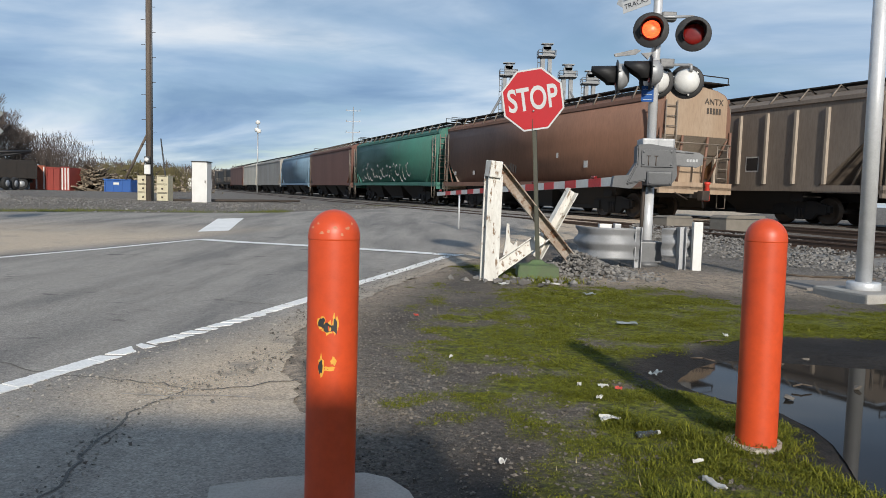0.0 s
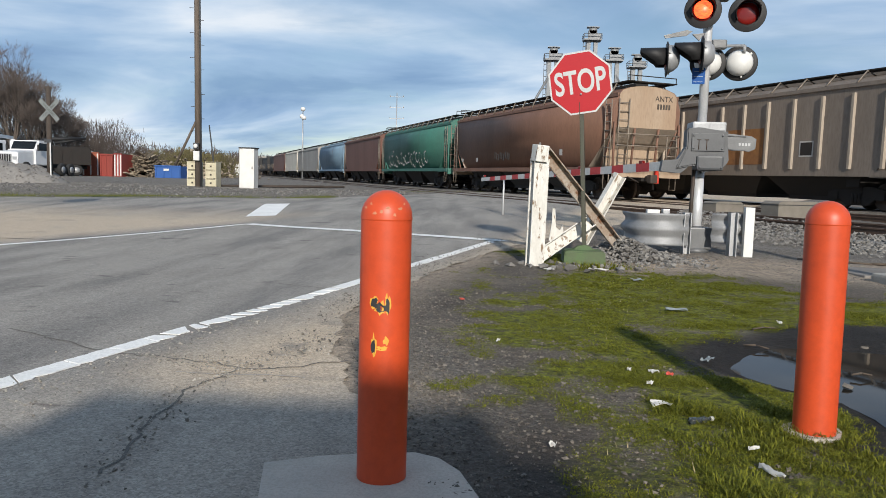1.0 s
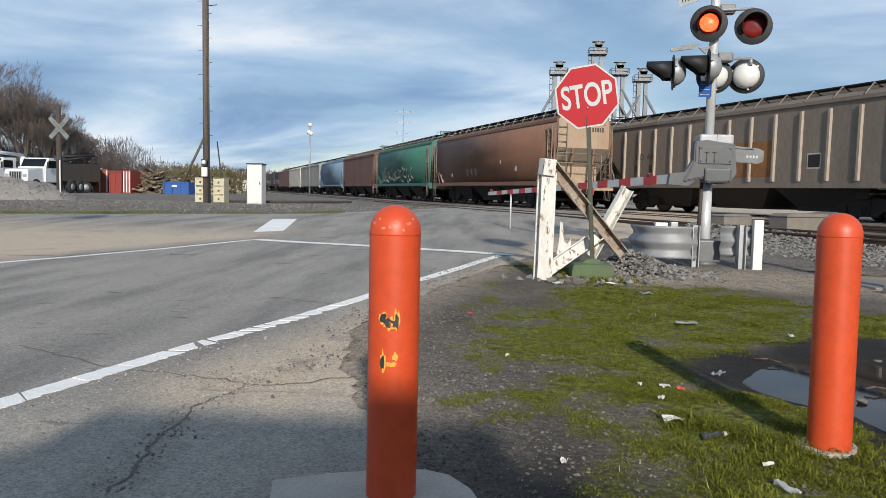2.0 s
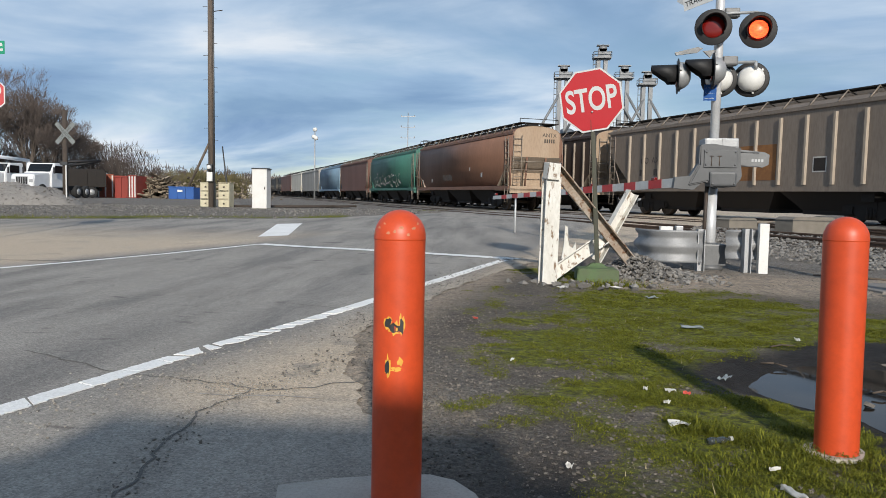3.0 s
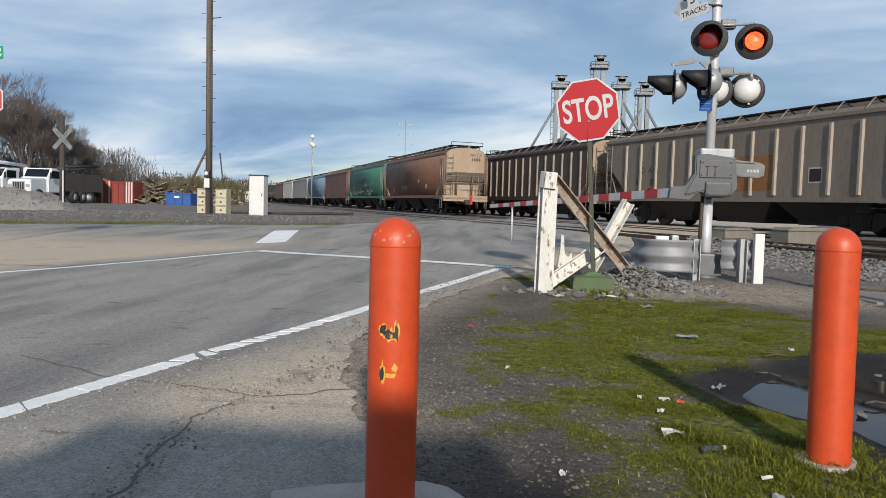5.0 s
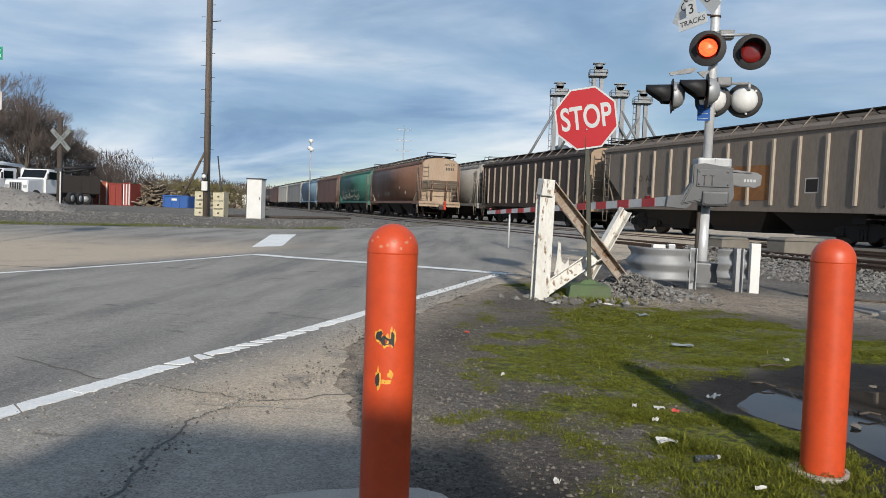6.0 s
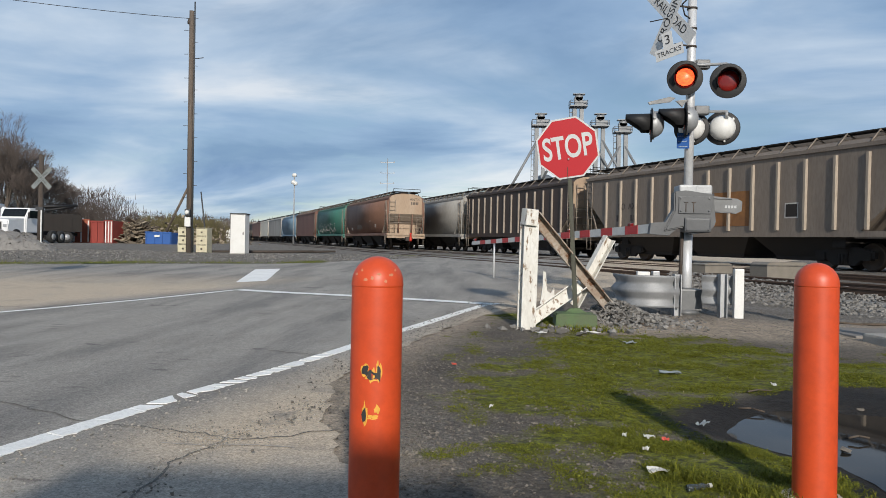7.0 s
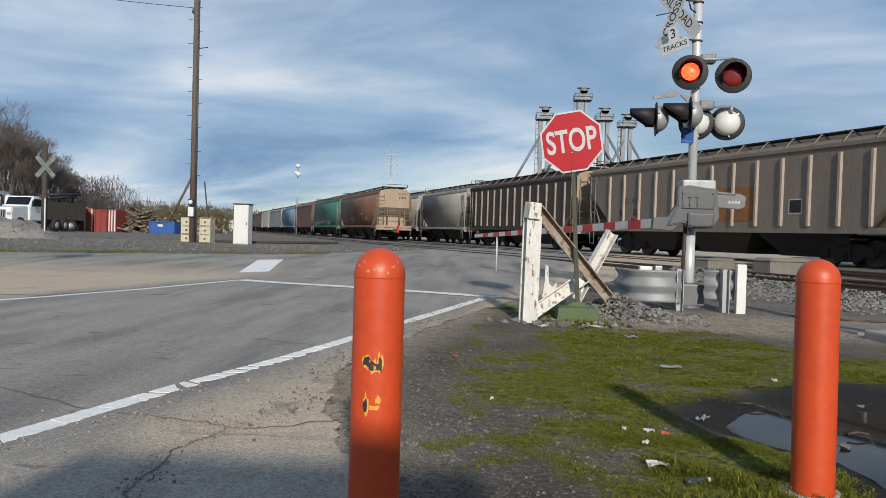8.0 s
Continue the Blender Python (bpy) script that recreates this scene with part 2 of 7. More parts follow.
def ground_mats():
    """Asphalt with dusty apron and tyre-darkened lanes, and earth with moss, gravel and wet mud by painted masks."""
    out = []
    for name in ("asphalt", "earth_moss_gravel"):
        m = bpy.data.materials.new(name)
        m.use_nodes = True
        n, l = m.node_tree.nodes, m.node_tree.links
        b = n["Principled BSDF"]
        b.inputs["Specular IOR Level"].default_value = 0.3
        tc = n.new("ShaderNodeTexCoord")

        def nz(s, d=6, r=0.6, off=0.0, st=(1, 1, 1), rot=0.0):
            mp = n.new("ShaderNodeMapping")
            mp.inputs["Location"].default_value = (off, off * 0.7, 0)
            mp.inputs["Scale"].default_value = st
            mp.inputs["Rotation"].default_value = (0, 0, rot)
            l.new(tc.outputs["Object"], mp.inputs[0])
            t = n.new("ShaderNodeTexNoise")
            t.inputs["Scale"].default_value, t.inputs["Detail"].default_value, t.inputs["Roughness"].default_value = s, d, r
            l.new(mp.outputs[0], t.inputs["Vector"])
            return t.outputs["Fac"]

        def mr(f, lo, hi, a=0.0, c=1.0):
            r = n.new("ShaderNodeMapRange")
            for k, v in zip(("From Min", "From Max", "To Min", "To Max"), (lo, hi, a, c)):
                r.inputs[k].default_value = v
            l.new(f, r.inputs[0])
            return r.outputs[0]

        def mm(op, a, c):
            x = n.new("ShaderNodeMath")
            x.operation = op
            for i, v in enumerate((a, c)):
                if isinstance(v, float):
                    x.inputs[i].default_value = v
                else:
                    l.new(v, x.inputs[i])
            return x.outputs[0]

        def mix(f, a, c):
            x = n.new("ShaderNodeMix")
            x.data_type = "RGBA"
            if isinstance(f, float):
                x.inputs["Factor"].default_value = f
            else:
                l.new(f, x.inputs["Factor"])
            for k, v in (("A", a), ("B", c)):
                if isinstance(v, tuple):
                    x.inputs[k].default_value = (*v, 1)
                else:
                    l.new(v, x.inputs[k])
            return x.outputs["Result"]

        def attr(nm):
            a = n.new("ShaderNodeAttribute")
            a.attribute_name = nm
            return a.outputs["Fac"]

        grit = nz(95, 3, 0.7)
        pebble = n.new("ShaderNodeTexVoronoi")
        l.new(tc.outputs["Object"], pebble.inputs["Vector"])
        pebble.inputs["Scale"].default_value = 45 if name == "asphalt" else 30
        if name == "asphalt":
            col = mix(mr(nz(0.5), 0.35, 0.65), (0.312, 0.288, 0.254), (0.266, 0.244, 0.215))
            # long tyre-dark streaks along the lane
            col = mix(mm("MULTIPLY", mr(nz(0.8, 5, 0.55, 3.0, (2.2, 0.35, 1), radians(12)), 0.44, 0.66), 0.85), col, (0.155, 0.145, 0.134))
            # small dark patches and stains
            col = mix(mr(nz(1.7, 7, 0.6, 9.0, (0.8, 1.6, 1)), 0.635, 0.69), col, (0.12, 0.106, 0.10))
            # dusty tan film, strongest on the apron and the far lane
            sx = n.new("ShaderNodeSeparateXYZ")
            l.new(tc.outputs["Object"], sx.inputs[0])
            apron = mr(mm("SUBTRACT", sx.outputs[0], mm("ADD", mm("MULTIPLY", sx.outputs[1], 0.243), -2.9)), -0.1, 0.5)
            # dust cut to a quarter before the seam, partly painting in the forecourt's shade
            apron = mm("MULTIPLY", apron, mr(mm("ADD", sx.outputs[1], mm("MULTIPLY", nz(2.4, 5, 0.6, 31.0), 0.8)), 3.75, 4.15, 0.25, 1.0))
            far = mr(mm("SUBTRACT", mm("ADD", mm("MULTIPLY", sx.outputs[1], 0.41), -10.2), sx.outputs[0]), 0.0, 0.8)
            band = mm("MULTIPLY", far, mr(sx.outputs[1], 17.5, 13.5))
            dust = mm("MULTIPLY", mm("MAXIMUM", mm("MULTIPLY", apron, 0.95), mm("MULTIPLY", band, 0.9)), mr(nz(1.3, 7, 0.6, 5.0), 0.14, 0.46))
            col = mix(dust, col, (0.49, 0.395, 0.29))
            loose = mm("MULTIPLY", apron, mr(nz(2.1, 6, 0.6, 21.0), 0.56, 0.70))
            col = mix(loose, col, (0.19, 0.172, 0.15))
            # chips of stone
            col = mix(mm("MULTIPLY", mr(grit, 0.54, 0.70), 0.35), col, (0.38, 0.365, 0.34))
            col = mix(mm("MULTIPLY", mr(pebble.outputs["Distance"], 0.35, 0.10), 0.35), col, (0.07, 0.068, 0.065))
            b.inputs["Roughness"].default_value = 0.85
            strength = 0.3
        else:
            col = mix(mr(nz(1.1), 0.35, 0.65), (0.142, 0.118, 0.094), (0.074, 0.063, 0.052))
            gravel = mix(mr(pebble.outputs["Distance"], 0.0, 0.75), (0.28, 0.255, 0.225), (0.115, 0.103, 0.089))
            col = mix(attr("stone"), col, gravel)
            col = mix(mm("MULTIPLY", attr("dust"), mr(nz(5, 7, 0.65, 13.0), 0.22, 0.52)), col, (0.32, 0.258, 0.195))
            col = mix(mm("MULTIPLY", mr(grit, 0.55, 0.7), 0.55), col, (0.26, 0.245, 0.225))
            green = mix(mr(nz(16, 7, 0.72, 2.0), 0.40, 0.60), (0.165, 0.176, 0.011), (0.046, 0.048, 0.012))
            gm = mm("MULTIPLY", mr(attr("moss"), 0.0, 0.55), mr(mm("ADD", nz(9, 7, 0.7, 8.0), mm("MULTIPLY", attr("moss"), 0.35)), 0.50, 0.72))
            col = mix(gm, col, green)
            mud = attr("mud")
            col = mix(mm("MULTIPLY", mud, 0.97), col, (0.020, 0.017, 0.0145))
            l.new(mr(mud, 0.0, 1.0, 0.95, 0.62), b.inputs["Roughness"])
            l.new(mr(mud, 0.0, 1.0, 0.3, 0.12), b.inputs["Specular IOR Level"])
            strength = 1.0
        # every stone of the aggregate has its own shade
        for sc, amt in ((38.0, 0.09), (120.0, 0.26)) if name == "asphalt" else ((38.0, 0.22), (120.0, 0.28)):
            cell = n.new("ShaderNodeTexVoronoi")
            cell.inputs["Scale"].default_value = sc
            l.new(tc.outputs["Object"], cell.inputs["Vector"])
            sc3 = n.new("ShaderNodeSeparateColor")
            l.new(cell.outputs["Color"], sc3.inputs[0])
            hv = n.new("ShaderNodeHueSaturation")
            l.new(col, hv.inputs["Color"])
            l.new(mr(sc3.outputs[0], 0.0, 1.0, 1 - amt, 1 + amt), hv.inputs["Value"])
            col = hv.outputs[0]
        l.new(col, b.inputs["Base Color"])
        bp = n.new("ShaderNodeBump")
        bp.inputs["Strength"].default_value, bp.inputs["Distance"].default_value = strength, 0.012
        l.new(mm("ADD", grit, mm("MULTIPLY", pebble.outputs["Distance"], 0.8)), bp.inputs["Height"])
        l.new(bp.outputs[0], b.inputs["Normal"])
        out.append(m)
    return out


ASPHALT, GRAVEL = ground_mats()
RUSTRAIL = mat("rail_steel", (0.11, 0.07, 0.05), 0.6, 0.4, scale=3, amount=0.5)
TIEWOOD = mat("sleeper_wood", (0.07, 0.055, 0.045), 0.9, scale=6, amount=0.6, bump=0.5)
PAINTLINE = mat("worn_road_paint", (0.86, 0.85, 0.82), 0.75, color2=(0.62, 0.61, 0.58), scale=2.2, amount=0.5, bump=0.3, fine=50, stain=(0.24, 0.23, 0.215), stain_at=0.66)

# ---- ground ----
# outline of the tarmac: crossing road, side street and forecourt
TARMAC = [(0.9, -30), (0.35, -4), (0.1, 1.4), (-0.30, 2.75), (-0.72, 3.75), (-0.98, 4.5), (-1.12, 5.5), (-0.90, 7.0), (-0.58, 8.5),
          (-0.2, 9.9), (0.25, 11.1), (0.9, 12.6), (1.7, 14.4), (3.5, 17.6), (6.6, 22), (10.2, 29), (17, 42), (30, 66), (22, 72), (9, 60), (0.5, 44), (-2.2, 36),
          (-3.7, 29.5), (-5.5, 23.6), (-7.3, 22.0), (-9.7, 20.9), (-12.2, 19.7), (-30, 11.0), (-70, -8), (-70, -30)]
# the verge has eaten into the tarmac's near edge: break it up
_worn = []
for _i, (_a, _b) in enumerate(zip(TARMAC, TARMAC[1:] + TARMAC[:1])):
    _k = 14 if 1 <= _i <= 10 else 1
    for _j in range(_k):
        _x, _y = _a[0] + (_b[0] - _a[0]) * _j / _k, _a[1] + (_b[1] - _a[1]) * _j / _k
        _w = 0.0 if _k == 1 else 0.09 * noise.noise(Vector((_x * 2.2, _y * 2.2, 3))) + 0.05 * noise.noise(Vector((_x * 8, _y * 8, 6)))
        _worn.append((_x + _w, _y + 0.3 * _w))
WORN_TARMAC = _worn


def inside(x, y, poly):
    hit, j = False, len(poly) - 1
    for i, (xi, yi) in enumerate(poly):
        xj, yj = poly[j]
        if (yi > y) != (yj > y) and x < (xj - xi) * (y - yi) / (yj - yi) + xi:
            hit = not hit
        j = i
    return hit


PUDDLE = [(1.42, 4.42), (1.46, 4.26), (1.57, 4.08), (1.76, 3.87), (1.80, 3.62), (1.78, 3.42), (1.72, 3.2), (1.62, 2.9), (1.9, 2.7), (2.6, 2.6), (3.6, 2.8), (4.3, 3.6), (4.2, 4.5), (3.5, 4.86), (2.9, 4.90), (2.45, 5.0), (2.1, 5.08), (1.85, 5.02), (1.62, 4.78), (1.50, 4.6)]


# bare black mud round the water
MUD = [(0.98, 4.72), (1.15, 4.32), (1.45, 3.95), (1.50, 3.6), (1.46, 3.35), (1.42, 3.08), (1.55, 2.9), (2.2, 2.6), (5.2, 2.2), (5.6, 5.7), (3.5, 5.95), (2.7, 5.98), (2.1, 5.72), (1.75, 5.3), (1.3, 5.05)]


def puddle_depth(x, y, poly=None):
    """How far into the puddle's (or another) outline a place lies, negative outside."""
    poly = poly or PUDDLE
    if not (0.5 < x < 6.5 and 2 < y < 6.7):
        return -9.0
    d = 1e9
    for (ax, ay), (bx, by) in zip(poly, poly[1:] + poly[:1]):
        ux, uy = bx - ax, by - ay
        k = max(0, min(1, ((x - ax) * ux + (y - ay) * uy) / (ux * ux + uy * uy)))
        d = min(d, math.hypot(ax + k * ux - x, ay + k * uy - y))
    return d if inside(x, y, poly) else -d


def ground_z(x, y):
    z = terrain(y)
    if inside(x, y, TARMAC):
        return z - (0.035 if y > 13 or x < -2 else 0.012) + (0.010 * noise.noise(Vector((x * 5, y * 5, 2))) if -2 < x < 2 and y < 13 else 0)
    if -6 < x < 8 and 0 < y < 16:
        z += 0.018 * noise.noise(Vector((x * 1.1, y * 1.1, 0))) + 0.012 * noise.noise(Vector((x * 4, y * 4, 3)))
        p = puddle_depth(x, y) if 0.5 < x < 5 and 2 < y < 6.5 else -9
        if p > -0.5:
            z = z * (1 - 0.6 * max(0, min(1, (p + 0.3) / 0.3))) - 0.065 * max(0, min(1, (p + 0.28) / 0.42))
    elif y > 20:
        z += 0.05 * noise.noise(Vector((x * 0.5, y * 0.5, 0))) + 0.03 * noise.noise(Vector((x * 2, y * 2, 0)))
    return z


def steps(*spans):
    out = []
    for a, b, d in spans:
        out += list(np.arange(a, b - 1e-6, d))
    return out + [spans[-1][1]]


def sheet(xs, ys, zfun):
    bm = B()
    g = [[bm.verts.new((x, y, zfun(x, y))) for x in xs] for y in ys]
    for r0, r1 in zip(g, g[1:]):
        for i in range(len(xs) - 1):
            bm.faces.new((r0[i], r0[i + 1], r1[i + 1], r1[i])).smooth = True
    return bm


gx = steps((-3000, -200, 400), (-200, -40, 16), (-40, -8, 1.6), (-8, -2, 0.4), (-2, 6, 0.09), (6, 14, 0.5), (14, 40, 2), (40, 200, 16), (200, 3000, 400))
gy = steps((-300, -20, 40), (-20, 1.5, 1.5), (1.5, 13.02, 0.09), (13.02, 40, 0.7), (40, 110, 2.5), (110, 420, 20), (420, 4000, 300))
ground = part("ground", sheet(gx, gy, ground_z), GRAVEL)


def moss_at(x, y):
    """How green the ground is, 0 to 1."""
    if inside(x, y, TARMAC):
        return 0.0
    best = -1.0
    for cx, cy, rx, ry in ((1.55, 6.9, 1.7, 2.1), (1.05, 3.3, 0.75, 1.7), (3.5, 6.35, 1.7, 0.75), (1.05, 2.1, 0.75, 0.5), (0.62, 5.5, 0.95, 2.3), (0.55, 9.9, 0.5, 0.9), (6.5, 7.0, 3.0, 1.2)):
        best = max(best, 1.25 - ((x - cx) / rx) ** 2 - ((y - cy) / ry) ** 2)
    best = best * (0.85 if x > 0.7 else 0.62) + 0.6 * noise.noise(Vector((x * 1.5, y * 1.5, 5))) + 0.6 * noise.noise(Vector((x * 4.2, y * 4.2, 9))) - 0.06
    if y > 18 and x < 2:
        # weedy strip along the side street
        d = y - (19.7 + (x + 12.2) * (0.49 if x < -5.5 else 1.9))
        best = 0.8 - abs(d - 1.1) * 0.7 + 0.5 * noise.noise(Vector((x * 0.6, y * 0.9, 2)))
    best += min(0.0, -3.0 * (puddle_depth(x, y, MUD) + 0.05 + 0.12 * noise.noise(Vector((x * 6, y * 6, 21))))) if puddle_depth(x, y, MUD) > -0.3 else 0.0
    return max(0.0, min(1.0, best))


def stone_at(x, y):
    k = max(0.0, min(1.0, (y - 16) / 5))
    if y < 16 and x > -1:
        k = max(k, min(1.0, max(0, (x + 0.4 * (y - 10.2) - 2.2) * 0.8)) * (1 if y > 8.6 else max(0, (y - 7.4) / 1.2)))
        k = max(k, max(0.0, 1 - math.hypot((x + 0.35) / 0.6, (y - 3.6) / 1.7)) * 0.8)
    return min(1.0, k * (0.75 + 0.5 * noise.noise(Vector((x * 2, y * 2, 1)))))


def mud_at(x, y):
    if not (-1.2 < x < 7 and 1 < y < 12):
        return 0.0
    p = puddle_depth(x, y) if 0.5 < x < 5 and 2 < y < 6.5 else -9
    k = max(0.0, min(1.0, 0.5 + puddle_depth(x, y, MUD) / 0.16))
    k = max(k, 0.75 * max(0.0, 1 - math.hypot((x - 0.15) / 0.75, (y - 2.4) / 1.3)))
    k = max(k, 0.18 * max(0.0, min(1.0, 1.4 - abs(y - 8.1 + 0.25 * (x - 3)) * 1.6)) if x > 2.2 else 0)
    k = max(k, 0.85 * max(0.0, min(1.0, (x - 1.35) * 3)) * max(0.0, min(1.0, (3.3 - y) * 2.5)))
    return max(0.0, min(1.0, k + 0.25 * noise.noise(Vector((x * 3, y * 3, 7))) * (k > 0.05)))


def dust_at(x, y):
    """Pale dry dust on the earth: along the tarmac and between grass and track."""
    k = 0.0
    if -2.2 < x < 2 and 1.5 < y < 13.5:
        ex = float(np.interp(y, (1.4, 2.75, 3.75, 4.5, 5.5, 7.0, 8.5, 9.9, 11.1, 12.6), (0.1, -0.3, -0.72, -0.98, -1.12, -0.9, -0.58, -0.2, 0.25, 0.9)))
        k = max(0.0, 1 - max(0.0, x - ex) / 0.55) * min(1.0, max(0.0, (y - 2.6) / 1.2))
    if x > 1.2 and 7.5 < y < 11.5:
        k = max(k, min(1.0, 1.5 * max(0.0, 1 - abs(y - 9.5 + 0.1 * (x - 3)) / 1.5)))
    return k


for key, fn in (("moss", moss_at), ("stone", stone_at), ("mud", mud_at), ("dust", dust_at)):
    at = ground.data.attributes.new(key, "FLOAT", "POINT")
    at.data.foreach_set("value", [fn(v.co.x, v.co.y) for v in ground.data.vertices])
tagged(ground, "damp bare earth and gravel verge with mossy patches", "ground", kind="structure")


def draped(outline, lift, cuts):
    """A flat sheet of that outline laid on the terrain."""
    bm = B()
    bm.faces.new([bm.verts.new((x, y, 0)) for x, y in outline])
    for c in cuts:
        bmesh.ops.bisect_plane(bm, geom=list(bm.verts) + list(bm.edges) + list(bm.faces), plane_co=(0, c, 0), plane_no=(0, 1, 0))
    bmesh.ops.triangulate(bm, faces=list(bm.faces))
    bmesh.ops.recalc_face_normals(bm, faces=list(bm.faces))
    for v in bm.verts:
        v.co.z = terrain(v.co.y) + lift
    for f in bm.faces:
        if f.normal.z < 0:
            f.normal_flip()
    return bm


CUTS = (6, 8.9, 11, 14, 20, 25, 33, 67)
road = part("road", draped(WORN_TARMAC, 0.0, CUTS), ASPHALT)
tagged(road, "worn grey patched asphalt road at a rail crossing", "road", kind="structure")


def stripe(pts, width, lift=0.004):
    """A painted band along a line of points."""
    bm = B()
    dense = []
    for (ax, ay), (bx, by) in zip(pts, pts[1:]):
        k = max(1, int(math.hypot(bx - ax, by - ay) / 0.12))
        dense += [(ax + (bx - ax) * i / k, ay + (by - ay) * i / k) for i in range(k)]
    dense.append(pts[-1])
    prev = None
    for i, (x, y) in enumerate(dense):
        a, b = dense[max(0, i - 1)], dense[min(len(dense) - 1, i + 1)]
        d = Vector((b[0] - a[0], b[1] - a[1])).normalized()
        w = width / 2 * (1 + 0.14 * noise.noise(Vector((x * 5, y * 5, 1))))
        w2 = width / 2 * (1 + 0.18 * noise.noise(Vector((x * 6, y * 6, 7))))
        cur = [bm.verts.new((x - d.y * w, y + d.x * w, terrain(y) + lift)), bm.verts.new((x + d.y * w2, y - d.x * w2, terrain(y) + lift))]
        if prev:
            bm.faces.new((prev[1], cur[1], cur[0], prev[0]))
        prev = cur
    return bm


CRACKDARK = mat("crack_grit", (0.14, 0.128, 0.113), 0.95, scale=20, amount=0.5)
EDGE = [(-2.60, 1.8), (-2.41, 2.9), (-2.18, 3.9), (-1.97, 4.82), (-1.73, 5.65), (-1.35, 7.1), (-1.02, 8.5), (-0.57, 9.95), (-0.05, 11.65)]
for nm, pts, w, lab in (("centre_line", [(-11.5, 0.5), (-6.07, 9.85), (-5.4, 11.22), (-4.63, 13.36)], 0.13, "worn white line painted on asphalt"),
                        ("stop_line", [(-4.62, 13.45), (-3.72, 13.12), (-2.66, 12.85), (-0.92, 12.27), (0.15, 11.85)], 0.36, "wide white stop line painted on asphalt")):
    tagged(part(nm, stripe(pts, w), PAINTLINE), lab, "road marking", kind="structure")


def broken_line(pts, width, seed):
    """A thick painted line that has cracked into flakes, each a piece of its own."""
    e = thing("edge_line", Matrix(), "white edge line broken into flakes on asphalt", "road marking", kind="structure")
    r = random.Random(seed)
    ys = [p[1] for p in pts]
    xs = [p[0] for p in pts]
    y, end = ys[0], ys[-1]
    skew = 0.0
    while y < end:
        worn = 1.0 if 4.3 < y < 6.6 else 0.35
        length = r.uniform(0.09, 0.30) * (0.75 if worn > 0.5 else 1.1)
        y1 = min(end, y + length)
        nxt = r.uniform(-0.05, 0.05)
        left, right = [], []
        k = max(3, int(length / 0.03))
        for i in range(k + 1):
            f = i / k
            for side, out in ((-1, left), (1, right)):
                yy = y + (y1 - y) * f + side * (skew * (1 - f) + nxt * f) * 0.8
                xx = float(np.interp(yy, ys, xs))
                wear = 0.012 + 0.075 * worn * (side > 0) * max(0.0, noise.noise(Vector((yy * 9, side, seed))) + 0.35)
                out.append((xx + side * (width / 2 - wear * r.uniform(0.3, 1.0)), yy - side * 0.02))
        bm = B()
        ring = left + right[::-1]
        prism(bm, [(x, q) for x, q in ring], 0.0, 0.005, "z")
        for v in bm.verts:
            v.co.z += terrain(v.co.y) + 0.002
        part("paint_flake", bm, PAINTLINE, e)
        skew = nxt
        y = y1 + (r.uniform(0.014, 0.055) if worn > 0.5 else r.uniform(0.004, 0.016))
    return e


broken_line(EDGE, 0.15, 4)
bm = draped([(-5.24, 15.12), (-4.75, 15.62), (-4.95, 16.6), (-5.3, 18.2), (-5.65, 19.9), (-6.21, 19.4), (-5.8, 17.6)], 0.004, (16, 17, 18, 19))
tagged(part("lane_mark", bm, PAINTLINE), "worn white block painted on asphalt", "road marking", kind="structure")

# cracks in the tarmac, filled with dark grit
for pts, w in (([(-0.80, 4.1), (-1.0, 3.98), (-1.16, 3.85), (-1.33, 3.83), (-1.5, 3.92), (-1.9, 4.02), (-2.13, 4.02), (-2.5, 4.25), (-3.1, 4.55)], 0.012),
               ([(-1.33, 3.83), (-1.43, 3.4), (-1.40, 2.97), (-1.32, 2.7), (-1.30, 2.4)], 0.013),
               ([(-1.1, 6.0), (-0.75, 5.6)], 0.012), ([(-2.1, 6.9), (-1.7, 6.75), (-1.5, 6.7)], 0.014), ([(-11, 9.6), (-6.2, 9.98), (-5.5, 11.3), (-4.8, 13.3)], 0.05)):
    wig = []
    for (ax, ay), (bx, by) in zip(pts, pts[1:]):
        k = max(1, int(math.hypot(bx - ax, by - ay) / 0.05))
        for i in range(k):
            x, y = ax + (bx - ax) * i / k, ay + (by - ay) * i / k
            wig.append((x + 0.035 * noise.noise(Vector((x * 11, y * 11, 0))), y + 0.045 * noise.noise(Vector((x * 11, y * 11, 4)))))
    tagged(part("crack", stripe(wig, w, 0.003), CRACKDARK), "dark gritty crack in the asphalt", "crack", kind="structure")


seam = [(-0.95, 3.72), (-1.15, 3.74), (-1.4, 3.70), (-1.62, 3.72)]
tagged(part("seam", stripe(seam, 0.010, 0.0035), mat("pale_seam_grit", (0.42, 0.39, 0.35), 0.95, scale=20, amount=0.5)), "pale gritty seam in the asphalt", "seam", kind="structure")

# ---- bollards ----
BOLLARD_R = 0.083


def bollard(x, y, z, label, lean=0.0):
    e = thing("bollard", pose(x, y, z - 0.034, 0, lean, 0), label, "bollard", "orange bollards")
    r = BOLLARD_R
    part("post", lathe(B(), [(r + 0.001, -0.05), (r + 0.001, 0.02), (r, 0.03), (r, 0.905)], 40), ORANGE, e)
    prof = [(r - 0.002, 0.90), (r + 0.0015, 0.904), (r + 0.0015, 0.908), (r + 0.0005, 0.915)]
    prof += [((r + 0.0005) * math.cos(a), 0.915 + 0.085 * math.sin(a)) for a in np.linspace(0.1, math.pi / 2 - 0.01, 9)] + [(0, 1.0)]
    part("cap", lathe(B(), prof, 40), ORANGE, e)
    return e


